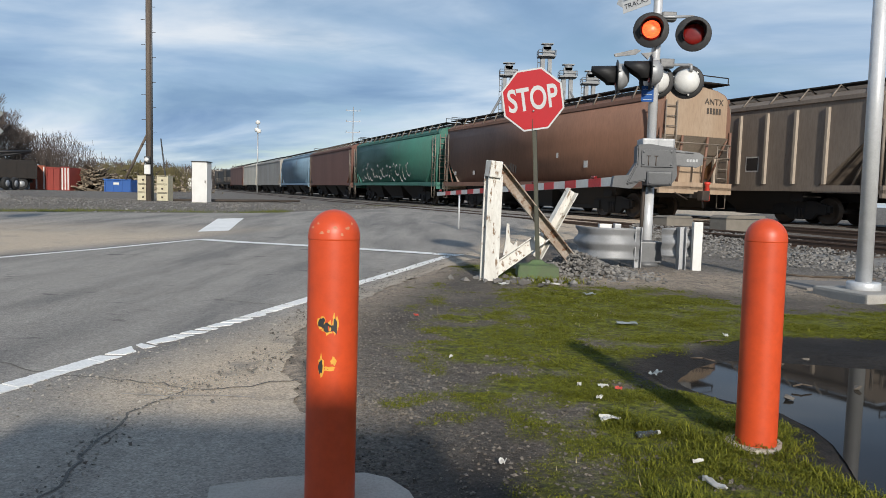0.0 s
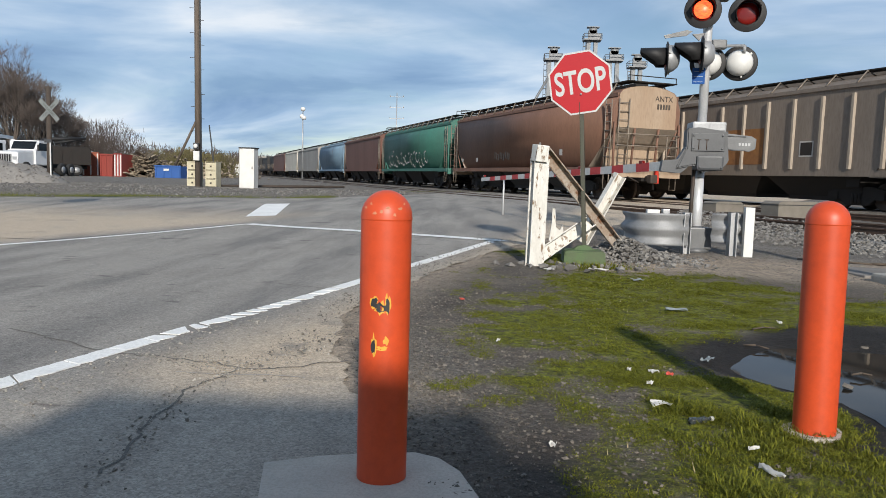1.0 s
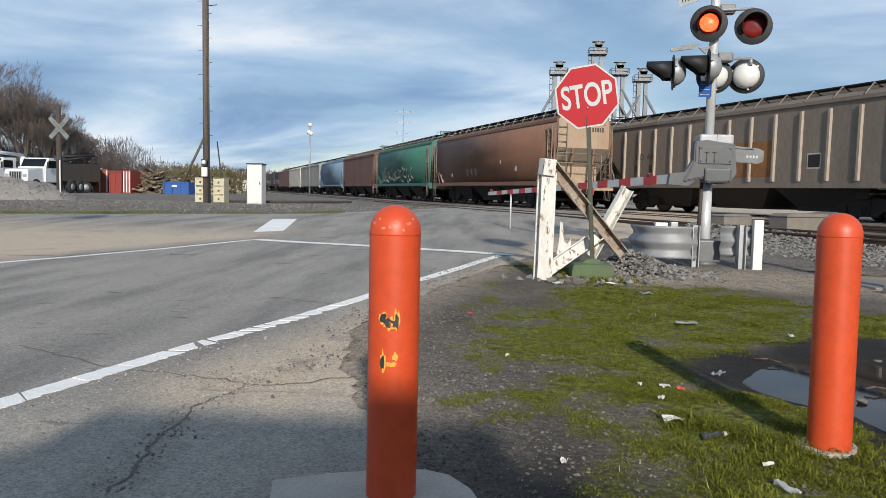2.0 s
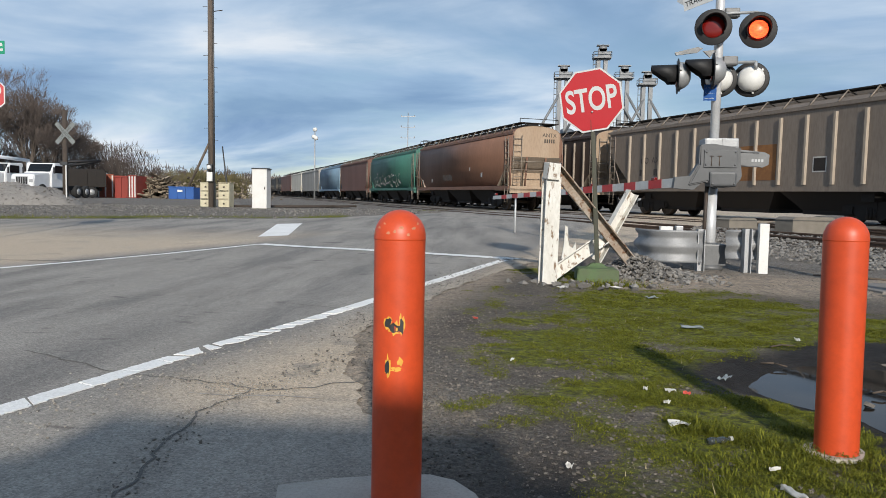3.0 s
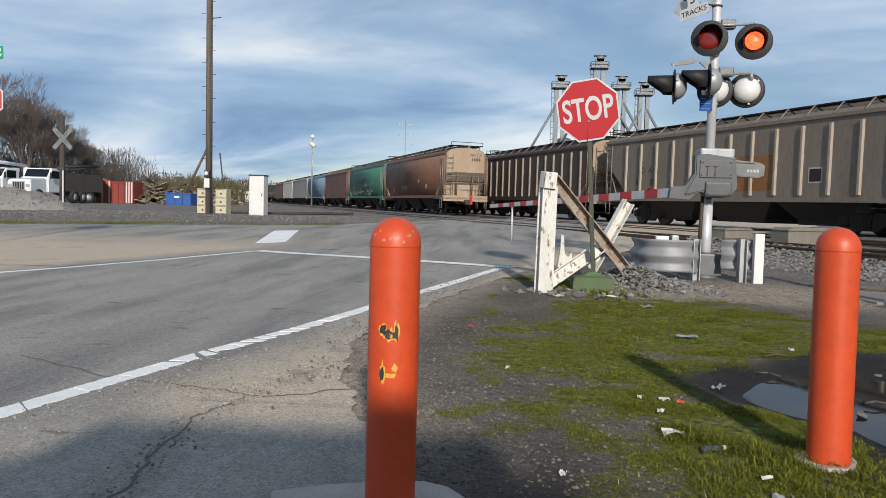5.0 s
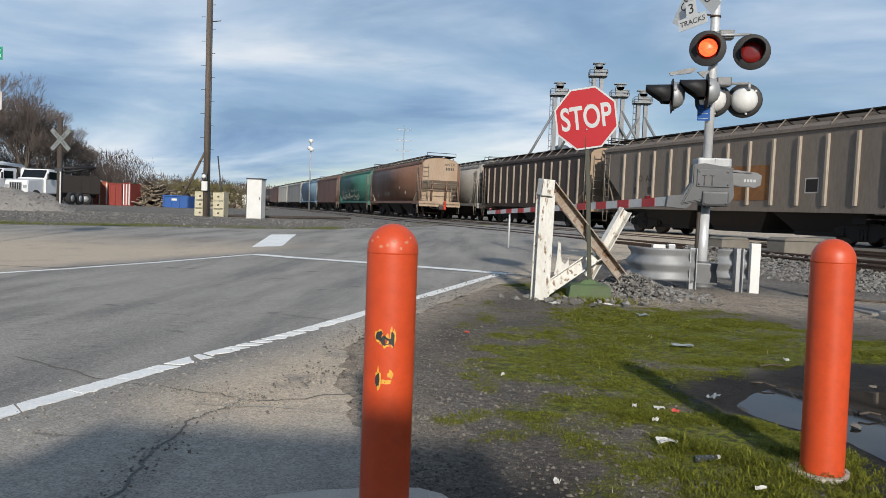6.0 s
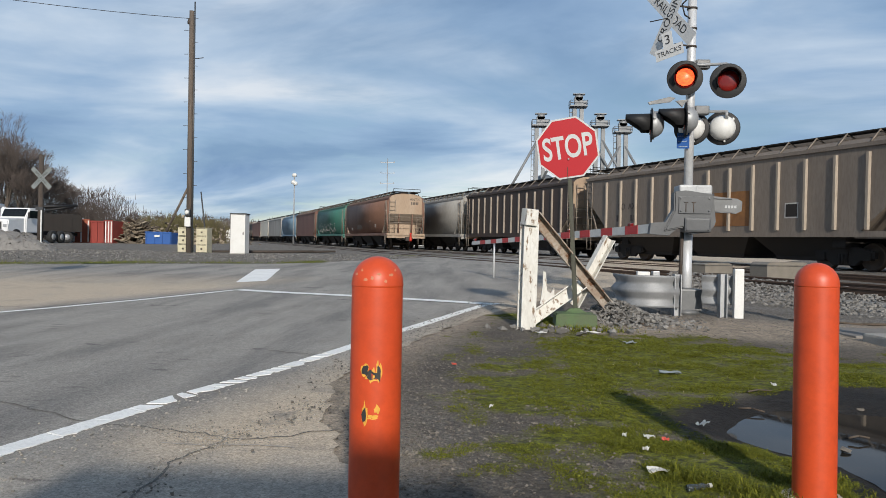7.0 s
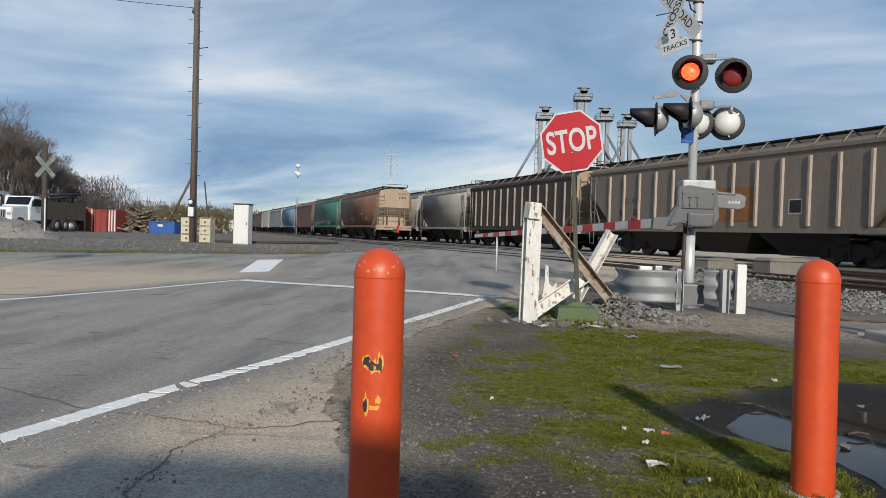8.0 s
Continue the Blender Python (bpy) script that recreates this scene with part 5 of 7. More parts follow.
def beam(a, b, w, h, roll=0.0):
    """A steel channel between two points: web and two flanges."""
    a, b = Vector(a), Vector(b)
    m = Matrix.Translation(a) @ (b - a).to_track_quat("Z", "Y").to_matrix().to_4x4() @ pose(0, 0, 0, 0, 0, roll)
    bm = B()
    t = 0.014
    prism(bm, [(-w / 2, -h / 2), (w / 2, -h / 2), (w / 2, h / 2), (w / 2 - t, h / 2), (w / 2 - t, -h / 2 + t), (-w / 2 + t, -h / 2 + t), (-w / 2 + t, h / 2), (-w / 2, h / 2)], 0, (b - a).length, "z", m)
    return bm


barrier = thing("barrier", pose(0, 0, 0), "broken white steel barrier with flaking rusty paint", "barrier")
bm = B()
prism(bm, [(-0.095, -0.07), (0.095, -0.07), (0.095, -0.055), (0.012, -0.055), (0.012, 0.055), (0.095, 0.055), (0.095, 0.07), (-0.095, 0.07), (-0.095, 0.055), (-0.012, 0.055), (-0.012, -0.055), (-0.095, -0.055)], -0.1, 1.28, "z", pose(0.475, 9.1, 0.05, 0, 1.0, 20))
prism(bm, [(-0.09, -0.068), (0.09, -0.068), (0.09, 0.068), (-0.09, 0.068)], 0.0, 1.27, "z", pose(0.475, 9.1, 0.05, 0, 1.0, 20) @ Matrix.Diagonal((0.6, 0.95, 1, 1)))
part("upright_post", bm, OLDWHITE, barrier)
part("post_cap", box(B(), -0.085, 0.07, -0.09, 0.09, 0.0, 0.20, pose(0.49, 9.08, 1.29, 4, 4, 20), bevel=0.012), OLDWHITE, barrier)
part("fallen_beam", beam((0.55, 9.14, 1.42), (1.60, 10.0, 0.28), 0.15, 0.09, 115), RUSTYWHITE, barrier, "rusting fallen beam")
part("lower_beam", beam((0.50, 9.2, 0.10), (1.22, 9.75, 0.56), 0.16, 0.10, 60), OLDWHITE, barrier)
part("broken_beam", beam((1.13, 9.85, 0.28), (1.60, 9.95, 1.17), 0.15, 0.10, 100), OLDWHITE, barrier)
bm = B()
prism(bm, [(0.70, 0.28), (0.90, 0.28), (0.88, 0.50), (0.84, 0.42), (0.79, 0.46), (0.77, 0.70), (0.735, 0.72), (0.73, 0.5)], 9.9, 9.96, "y")
part("splintered_stump", bm, OLDWHITE, barrier)

# ---- guard rail round the mast ----
RAILGALV = mat("dull_guard_rail", (0.30, 0.305, 0.31), 0.6, 0.3, scale=4, amount=0.6, bump=0.08)
rail = thing("guard_rail", pose(0, 0, 0), "dented galvanised guard rail round the signal mast", "guard rail")


def wbeam(pts, z0, z1):
    bm = B()
    prof = [(0.0, 0.0), (0.0, 0.07), (-0.045, 0.20), (-0.045, 0.30), (0.02, 0.44), (0.02, 0.56), (-0.045, 0.70), (-0.045, 0.80), (0.0, 0.93), (0.0, 1.0)]
    prev = None
    for i, (x, y) in enumerate(pts):
        a, b = pts[max(0, i - 1)], pts[min(len(pts) - 1, i + 1)]
        d = Vector((b[0] - a[0], b[1] - a[1])).normalized()
        ring = []
        for back in (0.0, 0.004):
            ring += [bm.verts.new((x + d.y * (o - back), y - d.x * (o - back), z0 + (z1 - z0) * k)) for o, k in (prof if back == 0 else prof[::-1])]
        if prev:
            n = len(ring)
            for k in range(n):
                bm.faces.new((prev[k], prev[(k + 1) % n], ring[(k + 1) % n], ring[k])).smooth = True
        else:
            bm.faces.new(ring[::-1])
        prev = ring
    bm.faces.new(prev)
    bmesh.ops.recalc_face_normals(bm, faces=list(bm.faces))
    return bm


part("beam", wbeam([(1.94, 11.6), (1.96, 11.2), (2.02, 10.95), (2.14, 10.82), (2.35, 10.76), (2.74, 10.76)], 0.20, 0.66), RAILGALV, rail)
part("beam", wbeam([(3.08, 10.85), (3.35, 10.83), (3.56, 10.83)], 0.26, 0.68), RAILGALV, rail)
for x, y, mt, z1 in ((2.72, 10.83, GALV, 0.68), (3.34, 10.76, GALV, 0.70)):
    bm = B()
    prism(bm, [(-0.075, -0.05), (0.075, -0.05), (0.075, -0.04), (0.006, -0.04), (0.006, 0.04), (0.075, 0.04), (0.075, 0.05), (-0.075, 0.05), (-0.075, 0.04), (-0.006, 0.04), (-0.006, -0.04), (-0.075, -0.04)], 0.0, z1, "z", pose(x, y, 0, 0, 0, 90))
    part("steel_post", bm, mt, rail)
part("end_plate", box(B(), -0.065, 0.065, -0.05, 0.05, 0.05, 0.78, pose(3.56, 10.76, 0), bevel=0.008), WHITE, rail, "white painted end post")
part("top_block", box(B(), -0.09, 0.09, -0.06, 0.06, 0.0, 0.07, pose(2.25, 10.9, 0.64), bevel=0.01), WHITE, rail)
part("top_block", box(B(), -0.05, 0.05, -0.06, 0.06, 0.0, 0.08, pose(2.43, 10.9, 0.64), bevel=0.01), GALV, rail)

# ---- silver pole on its concrete footing ----
GREYCONCRETE = mat("dirty_grey_concrete", (0.22, 0.20, 0.18), 0.9, color2=(0.14, 0.128, 0.115), scale=4, amount=0.6, bump=0.3, fine=80)
pole = thing("sign_pole", pose(4.66, 8.4, 0.02), "round silver steel pole with a bolted flange", "pole")
bm = B()
tube(bm, (0, 0, 0.12), (-0.02, 0, 4.6), 0.084, 0.078, 24)
part("shaft", bm, MASTSILVER, pole)
bm = B()
lathe(bm, [(0.0, 0.1), (0.17, 0.1), (0.175, 0.11), (0.175, 0.18), (0.165, 0.19), (0.084, 0.192)], 28)
part("flange", bm, MASTSILVER, pole)
part("back_of_sign", box(B(), 0.09, 0.7, -0.01, 0.0, 2.95, 3.8, bevel=0.003), GREYPAINT, pole)
foot = tagged(part("footing", box(B(), -0.3, 0.75, -0.42, 0.42, -0.08, 0.115, bevel=0.03), CONCRETE, m=pose(4.62, 8.35, 0.01, 0, 0, 12)), "worn square concrete pole footing", "footing")
slab = tagged(part("slab", box(B(), -0.1, 2.6, -0.5, 0.9, -0.08, 0.03, bevel=0.02), GREYCONCRETE, m=pose(4.35, 9.5, 0.03, 0, 0, 8)), "flat concrete slab in the gravel", "slab")

# ---- concrete pads of the bollards ----
PADCONCRETE = mat("pale_rough_concrete", (0.50, 0.45, 0.385), 0.9, color2=(0.38, 0.335, 0.285), scale=6, amount=0.6, bump=0.35, fine=90, stain=(0.30, 0.26, 0.22), stain_at=0.66)
bm = B()
prism(bm, [(-0.80, 2.60), (-0.62, 2.69), (-0.42, 2.75), (-0.29, 2.77), (-0.2, 2.73), (-0.12, 2.62), (-0.05, 2.42), (-0.04, 2.3), (-0.70, 2.2)], -0.05, 0.008, "z")
tagged(part("bollard_pad", bm, PADCONCRETE), "rough concrete pad round the bollard foot", "concrete pad")
bm = B()
prism(bm, [(1.320 + 0.118 * math.cos(a) * (1 + 0.12 * math.sin(3 * a)), 3.245 + 0.11 * math.sin(a)) for a in np.linspace(0, 2 * math.pi, 18)[:-1]], -0.05, 0.012, "z")
tagged(part("bollard_pad", bm, PADCONCRETE), "small muddy concrete collar at the bollard foot", "concrete pad")
# chipped paint on the first bollard
YEL = mat("yellow_undercoat", (0.72, 0.38, 0.05), 0.6, scale=20, amount=0.4)


def chip(bm, z, ang, w, h, rad, seed, n=14):
    r = random.Random(seed)
    c = []
    vs = []
    for i in range(n):
        a = 2 * math.pi * i / n
        k = r.uniform(0.55, 1.15)
        th = ang + w * k * math.cos(a)
        vs.append(bm.verts.new((rad * math.sin(th), -rad * math.cos(th), z + h * k * math.sin(a))))
    bm.faces.new(vs)


for z, ang, w, h, seed, n in ((0.580, -0.22, 0.16, 0.021, 1, 12), (0.566, 0.06, 0.24, 0.018, 2, 14), (0.572, 0.30, 0.11, 0.028, 3, 12), (0.442, -0.22, 0.11, 0.030, 4, 12), (0.434, 0.1, 0.2, 0.007, 5, 12), (0.46, 0.27, 0.10, 0.014, 6, 10), (0.60, 0.26, 0.05, 0.014, 8, 10)):
    dark_chip = seed in (1, 2, 3, 4)
    bm = B()
    chip(bm, z + 0.06, ang - 0.05, w * 1.22, h * 1.3, BOLLARD_R + 0.0004, seed + 20, n)
    part("paint_chip", bm, YEL, bollard_a, "yellow undercoat showing through")
    if dark_chip:
        bm = B()
        chip(bm, z + 0.06, ang - 0.05, w, h, BOLLARD_R + 0.0009, seed, n)
        part("paint_chip", bm, SIGNBLACK, bollard_a, "black chip in the paint")

WORN = mat("worn_pale_orange", (0.62, 0.24, 0.13), 0.7, scale=30, amount=0.4)
for k in range(9):
    z = 0.925 + 0.012 * (k % 3) + 0.006 * math.sin(k)
    bm = B()
    chip(bm, z, -1.1 + 0.26 * k, 0.07 + 0.05 * (k % 2), 0.006, (BOLLARD_R + 0.0006) * math.cos(math.asin(min(0.9, (z - 0.915) / 0.085))) + 0.0006, 60 + k, 9)
    part("worn_spot", bm, WORN, bollard_a, "pale worn spot on the cap")


# ---- stones, grass, puddle and litter ----
def island_mat(name, a, b, rough=0.9, spec=0.3):
    """Colour that differs from piece to piece."""
    m = bpy.data.materials.new(name)
    m.use_nodes = True
    n, l = m.node_tree.nodes, m.node_tree.links
    bs = n["Principled BSDF"]
    bs.inputs["Roughness"].default_value, bs.inputs["Specular IOR Level"].default_value = rough, spec
    g = n.new("ShaderNodeNewGeometry")
    t = n.new("ShaderNodeTexNoise")
    t.inputs["Scale"].default_value = 35
    x = n.new("ShaderNodeMix")
    x.data_type = "RGBA"
    x.inputs["A"].default_value, x.inputs["B"].default_value = (*a, 1), (*b, 1)
    l.new(g.outputs["Random Per Island"], x.inputs["Factor"])
    y = n.new("ShaderNodeMix")
    y.data_type, y.blend_type = "RGBA", "MULTIPLY"
    y.inputs["Factor"].default_value = 0.4
    l.new(x.outputs["Result"], y.inputs["A"])
    l.new(t.outputs["Fac"], y.inputs["B"])
    l.new(y.outputs["Result"], bs.inputs["Base Color"])
    return m


def stuff(name, verts, faces, material, label, category):
    me = bpy.data.meshes.new(name)
    me.from_pydata(verts, [], faces)
    me.materials.append(material)
    return tagged(new(name, me), label, category, kind="stuff")


def rocks(name, places, material, label, seed):
    """Angular stones, one for each (x, y, z, size)."""
    r = np.random.RandomState(seed)
    base = np.array([(1, 0, 0), (-1, 0, 0), (0, 1, 0), (0, -1, 0), (0, 0, 1), (0, 0, -1)], float)
    tri = np.array([(0, 2, 4), (2, 1, 4), (1, 3, 4), (3, 0, 4), (2, 0, 5), (1, 2, 5), (3, 1, 5), (0, 3, 5)])
    vs, fs = [], []
    for i, (x, y, z, s) in enumerate(places):
        v = base * r.uniform(0.55, 1.1, (6, 1)) + r.uniform(-0.28, 0.28, (6, 3))
        q = np.linalg.qr(r.randn(3, 3))[0]
        v = (v @ q) * s * np.array((1, 1, 0.75)) + (x, y, z)
        vs.append(v)
        fs.append(tri + 6 * i)
    return stuff(name, np.concatenate(vs).tolist(), np.concatenate(fs).tolist(), material, label, "stones")


STONE = island_mat("crushed_stone", (0.11, 0.103, 0.096), (0.31, 0.295, 0.272))
GRITSTONE = island_mat("pale_grit", (0.16, 0.145, 0.125), (0.50, 0.46, 0.40))
PEBBLE = island_mat("dark_pebbles", (0.085, 0.074, 0.062), (0.26, 0.228, 0.19))
rr = np.random.RandomState(3)
pl = []
# shoulder of the near track
while len(pl) < 6500:
    s, o = rr.uniform(-22, -4), -4.8 - rr.uniform(0.2, 3.6) ** 1.0
    p, th = track(s, o)
    if p.y < 8.5 or p.x < 1.2 or inside(p.x, p.y, TARMAC):
        continue
    dd = -4.8 - o
    z = terrain(p.y) + 0.01 + max(0.0, (1.9 - dd)) * 0.10
    if dd > 2.6 and rr.rand() < (dd - 2.6):
        continue
    pl.append((p.x, p.y, z, rr.uniform(0.022, 0.055)))
rocks("track_stones", pl, STONE, "loose grey crushed stones beside the near track", 1)
# heap by the stop sign and the guard rail
pl = []
while len(pl) < 1500:
    x, y = rr.normal(1.85, 0.38), rr.normal(10.25, 0.42)
    hgt = 0.26 * math.exp(-((x - 1.75) / 0.42) ** 2 - ((y - 10.3) / 0.5) ** 2)
    pl.append((x, y, terrain(y) + rr.uniform(0, 1) ** 0.4 * hgt, rr.uniform(0.02, 0.05)))
rocks("stone_heap", pl, STONE, "heap of grey crushed stones under the barrier", 2)
# pebbles on the bare earth and along the tarmac's edge
pl = []
while len(pl) < 13000:
    x, y = rr.uniform(-1.3, 4.5) if rr.rand() < 0.5 else rr.uniform(-1.1, 1.2), rr.uniform(2.0, 12.0) if rr.rand() < 0.5 else rr.uniform(2.0, 6.5)
    k = max(stone_at(x, y), 0.22 if not inside(x, y, TARMAC) else 0.0)
    if inside(x, y, TARMAC):
        k = max(0.0, 0.42 - 0.9 * abs(x - float(np.interp(y, (2.5, 3.9, 5.7, 8.6, 11.8), (-1.6, -1.5, -1.25, -0.75, 0.1)))))
    if rr.rand() > k or moss_at(x, y) > 0.55 or puddle_depth(x, y, MUD) > -0.04:
        continue
    pl.append((x, y, ground_z(x, y) + (0.037 if inside(x, y, TARMAC) else 0.002), 0.003 + 0.011 * rr.rand() ** 3))
rocks("pebbles", pl, PEBBLE, "scattered small pebbles on bare earth and tarmac edge", 5)
# pale grit swept against the painted line and into the cracks
pl = []
GRIT_RUNS = [([(-2.35, 2.6), (-1.95, 4.0), (-1.62, 5.1), (-1.2, 6.6), (-0.8, 8.3), (-0.3, 10.0)], 0.16), ([(-1.9, 4.02), (-1.5, 3.92), (-1.33, 3.83), (-1.1, 4.3), (-1.05, 4.9)], 0.09), ([(-1.33, 3.83), (-1.43, 3.4), (-1.40, 2.97), (-1.30, 2.4)], 0.05)]
for run, spread in GRIT_RUNS:
    for _ in range(2200 if spread > 0.1 else int(spread * 9000)):
        i = rr.randint(len(run) - 1)
        f = rr.rand()
        x, y = (run[i][j] + (run[i + 1][j] - run[i][j]) * f + rr.normal(0, spread) for j in (0, 1))
        if inside(x, y, TARMAC):
            pl.append((x, y, terrain(y) + 0.003, 0.003 + 0.008 * rr.rand() ** 2.5))
rocks("road_grit", pl, GRITSTONE, "pale loose grit along the painted line and cracks", 15)
# broken rubble round the barrier's foot
pl = [(rr.normal(0.95, 0.38), rr.normal(8.95, 0.2), 0.05, rr.uniform(0.02, 0.075)) for _ in range(70)]
rocks("rubble", pl, STONE, "broken concrete rubble round the barrier foot", 6)
# gravel bank across the side street
pl = []
while len(pl) < 9000:
    x, y = rr.uniform(-32, -3), rr.uniform(19, 36)
    if inside(x, y, TARMAC) or moss_at(x, y) > 0.3:
        continue
    pl.append((x, y, terrain(y) + 0.015, 0.012 + 0.045 * rr.rand() ** 2))
rocks("bank_stones", pl, STONE, "loose grey stones on the bank across the street", 7)

BLADE = island_mat("grass_blades", (0.070, 0.084, 0.009), (0.218, 0.220, 0.024), 0.75, 0.15)
DRY = island_mat("dry_grass", (0.30, 0.25, 0.13), (0.48, 0.42, 0.27), 0.8)


def blades(name, n, x0, x1, y0, y1, hmin, hmax, material, label, seed, need=0.35):
    r = np.random.RandomState(seed)
    vs, fs = [], []
    tries = 0
    while len(fs) < n and tries < n * 8:
        tries += 1
        x, y = r.uniform(x0, x1), r.uniform(y0, y1)
        k = moss_at(x, y)
        if k < need or r.rand() > k * k:
            continue
        z = ground_z(x, y) - 0.003
        h = r.uniform(hmin, hmax) * (0.5 + 0.7 * k)
        a, lean = r.uniform(0, 6.28), r.uniform(0.1, 0.9) * h
        w = r.uniform(0.0016, 0.0038)
        dx, dy = math.cos(a), math.sin(a)
        i = len(vs)
        vs += [(x - dy * w, y + dx * w, z), (x + dy * w, y - dx * w, z), (x + dx * lean, y + dy * lean, z + h)]
        fs.append((i, i + 1, i + 2))
    return stuff(name, vs, fs, material, label, "grass")


def tufts(name, n, x0, x1, y0, y1, hmin, hmax, material, label, seed, need=0.3, leaf=0.0045):
    """Low clumps: each a ring of short bent leaves."""
    r = np.random.RandomState(seed)
    vs, fs = [], []
    made = tries = 0
    while made < n and tries < n * 10:
        tries += 1
        x, y = r.uniform(x0, x1), r.uniform(y0, y1)
        k = moss_at(x, y)
        k = min(1.0, k * 1.3)
        lush = noise.noise(Vector((x * 3.1, y * 3.1, 15))) + 0.5 * noise.noise(Vector((x * 9, y * 9, 17)))
        if k < need or r.rand() > k * (0.55 + 0.9 * lush):
            continue
        made += 1
        z = ground_z(x, y) - 0.003
        big = (0.55 + 0.8 * max(0.0, lush + 0.25)) * (0.6 + 0.5 * k)
        for _ in range(r.randint(5, 9)):
            a = r.uniform(0, 6.28)
            h = r.uniform(hmin, hmax) * big
            out = h * r.uniform(0.5, 1.7)
            w = leaf * r.uniform(0.5, 1.1)
            dx, dy = math.cos(a), math.sin(a)
            sx, sy = x + dx * 0.004 + r.uniform(-0.01, 0.01), y + dy * 0.004 + r.uniform(-0.01, 0.01)
            mx, my = sx + dx * out * 0.5, sy + dy * out * 0.5
            i = len(vs)
            vs += [(sx, sy, z), (mx - dy * w, my + dx * w, z + h * 0.8), (mx + dy * w, my - dx * w, z + h * 0.8), (sx + dx * out, sy + dy * out, z + h * r.uniform(0.5, 1.1))]
            fs += [(i, i + 2, i + 1), (i + 1, i + 2, i + 3)]
    return stuff(name, vs, fs, material, label, "grass")


tufts("grass", 15000, -0.5, 3.2, 2.0, 4.4, 0.005, 0.020, BLADE, "short bright green grass on the verge", 11, 0.12, 0.0024)
tufts("grass", 14000, -0.7, 5.0, 4.4, 7.2, 0.005, 0.017, BLADE, "low mossy grass on the verge", 12, 0.12, 0.0036)
tufts("grass", 7000, -0.6, 6.5, 7.2, 10.4, 0.006, 0.020, BLADE, "low mossy grass before the gravel", 16, 0.12, 0.0055)
tufts("tall_grass", 1000, 0.7, 1.75, 2.2, 3.6, 0.02, 0.055, BLADE, "longer grass tufts by the bollard", 13, 0.15, 0.0024)
blades("dry_grass", 160, 0.0, 2.4, 2.1, 8.5, 0.01, 0.04, DRY, "dead straw scattered in the grass", 14, 0.2)
# weedy tuft by the stop sign
r5 = random.Random(5)
vs, fs = [], []
for i in range(420):
    x, y = r5.gauss(1.25, 0.22), r5.gauss(9.0, 0.07)
    h, a = r5.uniform(0.03, 0.11), r5.uniform(0, 6.28)
    w = 0.008
    vs += [(x - math.sin(a) * w, y + math.cos(a) * w, 0.02), (x + math.sin(a) * w, y - math.cos(a) * w, 0.02), (x + math.cos(a) * h * 0.6, y + math.sin(a) * h * 0.6, 0.02 + h)]
    fs.append((3 * i, 3 * i + 1, 3 * i + 2))
stuff("weeds", vs, fs, BLADE, "green weeds at the foot of the stop sign", "weeds")
blades("street_weeds", 7000, -30, -3, 19.5, 26, 0.03, 0.12, BLADE, "weeds along the far edge of the side street", 15, 0.3)

# puddle
WATER = bpy.data.materials.new("muddy_water")
WATER.use_nodes = True
_n, _l = WATER.node_tree.nodes, WATER.node_tree.links
_b = _n["Principled BSDF"]
_b.inputs["Base Color"].default_value = (0.022, 0.019, 0.016, 1)
_b.inputs["Roughness"].default_value, _b.inputs["IOR"].default_value = 0.03, 1.33
_b.inputs["Specular IOR Level"].default_value = 0.14
_t = _n.new("ShaderNodeTexNoise")
_t.inputs["Scale"].default_value = 7
_p = _n.new("ShaderNodeBump")
_p.inputs["Strength"].default_value, _p.inputs["Distance"].default_value = 0.015, 0.01
_l.new(_t.outputs["Fac"], _p.inputs["Height"])
_l.new(_p.outputs[0], _b.inputs["Normal"])
bm = B()
bm.faces.new([bm.verts.new((2.7 + (x - 2.7) * 1.06, 4.1 + (y - 4.1) * 1.06, -0.034)) for x, y in PUDDLE])
bmesh.ops.triangulate(bm, faces=list(bm.faces))
for f in bm.faces:
    f.normal_update()
    if f.normal.z < 0:
        f.normal_flip()
tagged(part("puddle", bm, WATER), "dark still puddle of rain water in mud", "puddle", kind="structure")

PAPER = mat("crumpled_white_paper", (0.55, 0.54, 0.51), 0.7, color2=(0.5, 0.48, 0.45), scale=20, amount=0.4)
PLASTIC = mat("pale_clear_plastic", (0.25, 0.28, 0.28), 0.2, scale=15, amount=0.3)
PLASTIC.node_tree.nodes["Principled BSDF"].inputs["Transmission Weight"].default_value = 0.85
REDWRAP = mat("red_wrapper", (0.55, 0.08, 0.05), 0.5, scale=15, amount=0.3)
SCRAPGREY = mat("grey_scrap", (0.22, 0.25, 0.26), 0.6, scale=10, amount=0.4)


def scrap(x, y, w, d, material, label, seed, name="litter", thick=0.02, rz=0):
    """A crumpled scrap lying on the ground."""
    r = random.Random(seed)
    bm = B()
    n = 5
    g = [[bm.verts.new(((i / (n - 1) - 0.5) * w * r.uniform(0.75, 1.1), (j / (n - 1) - 0.5) * d * r.uniform(0.75, 1.1), r.uniform(0.0, thick))) for i in range(n)] for j in range(n)]
    for a, b in zip(g, g[1:]):
        for i in range(n - 1):
            bm.faces.new((a[i], a[i + 1], b[i + 1], b[i]))
    geo = bmesh.ops.extrude_face_region(bm, geom=list(bm.faces))
    for v in geo["geom"]:
        if isinstance(v, bmesh.types.BMVert):
            v.co.z += 0.004
    bmesh.ops.recalc_face_normals(bm, faces=list(bm.faces))
    return tagged(part(name, bm, material, m=pose(x, y, max(ground_z(x, y), -0.02) + 0.012, 0, 0, rz)), label, "litter", "litter on the verge")


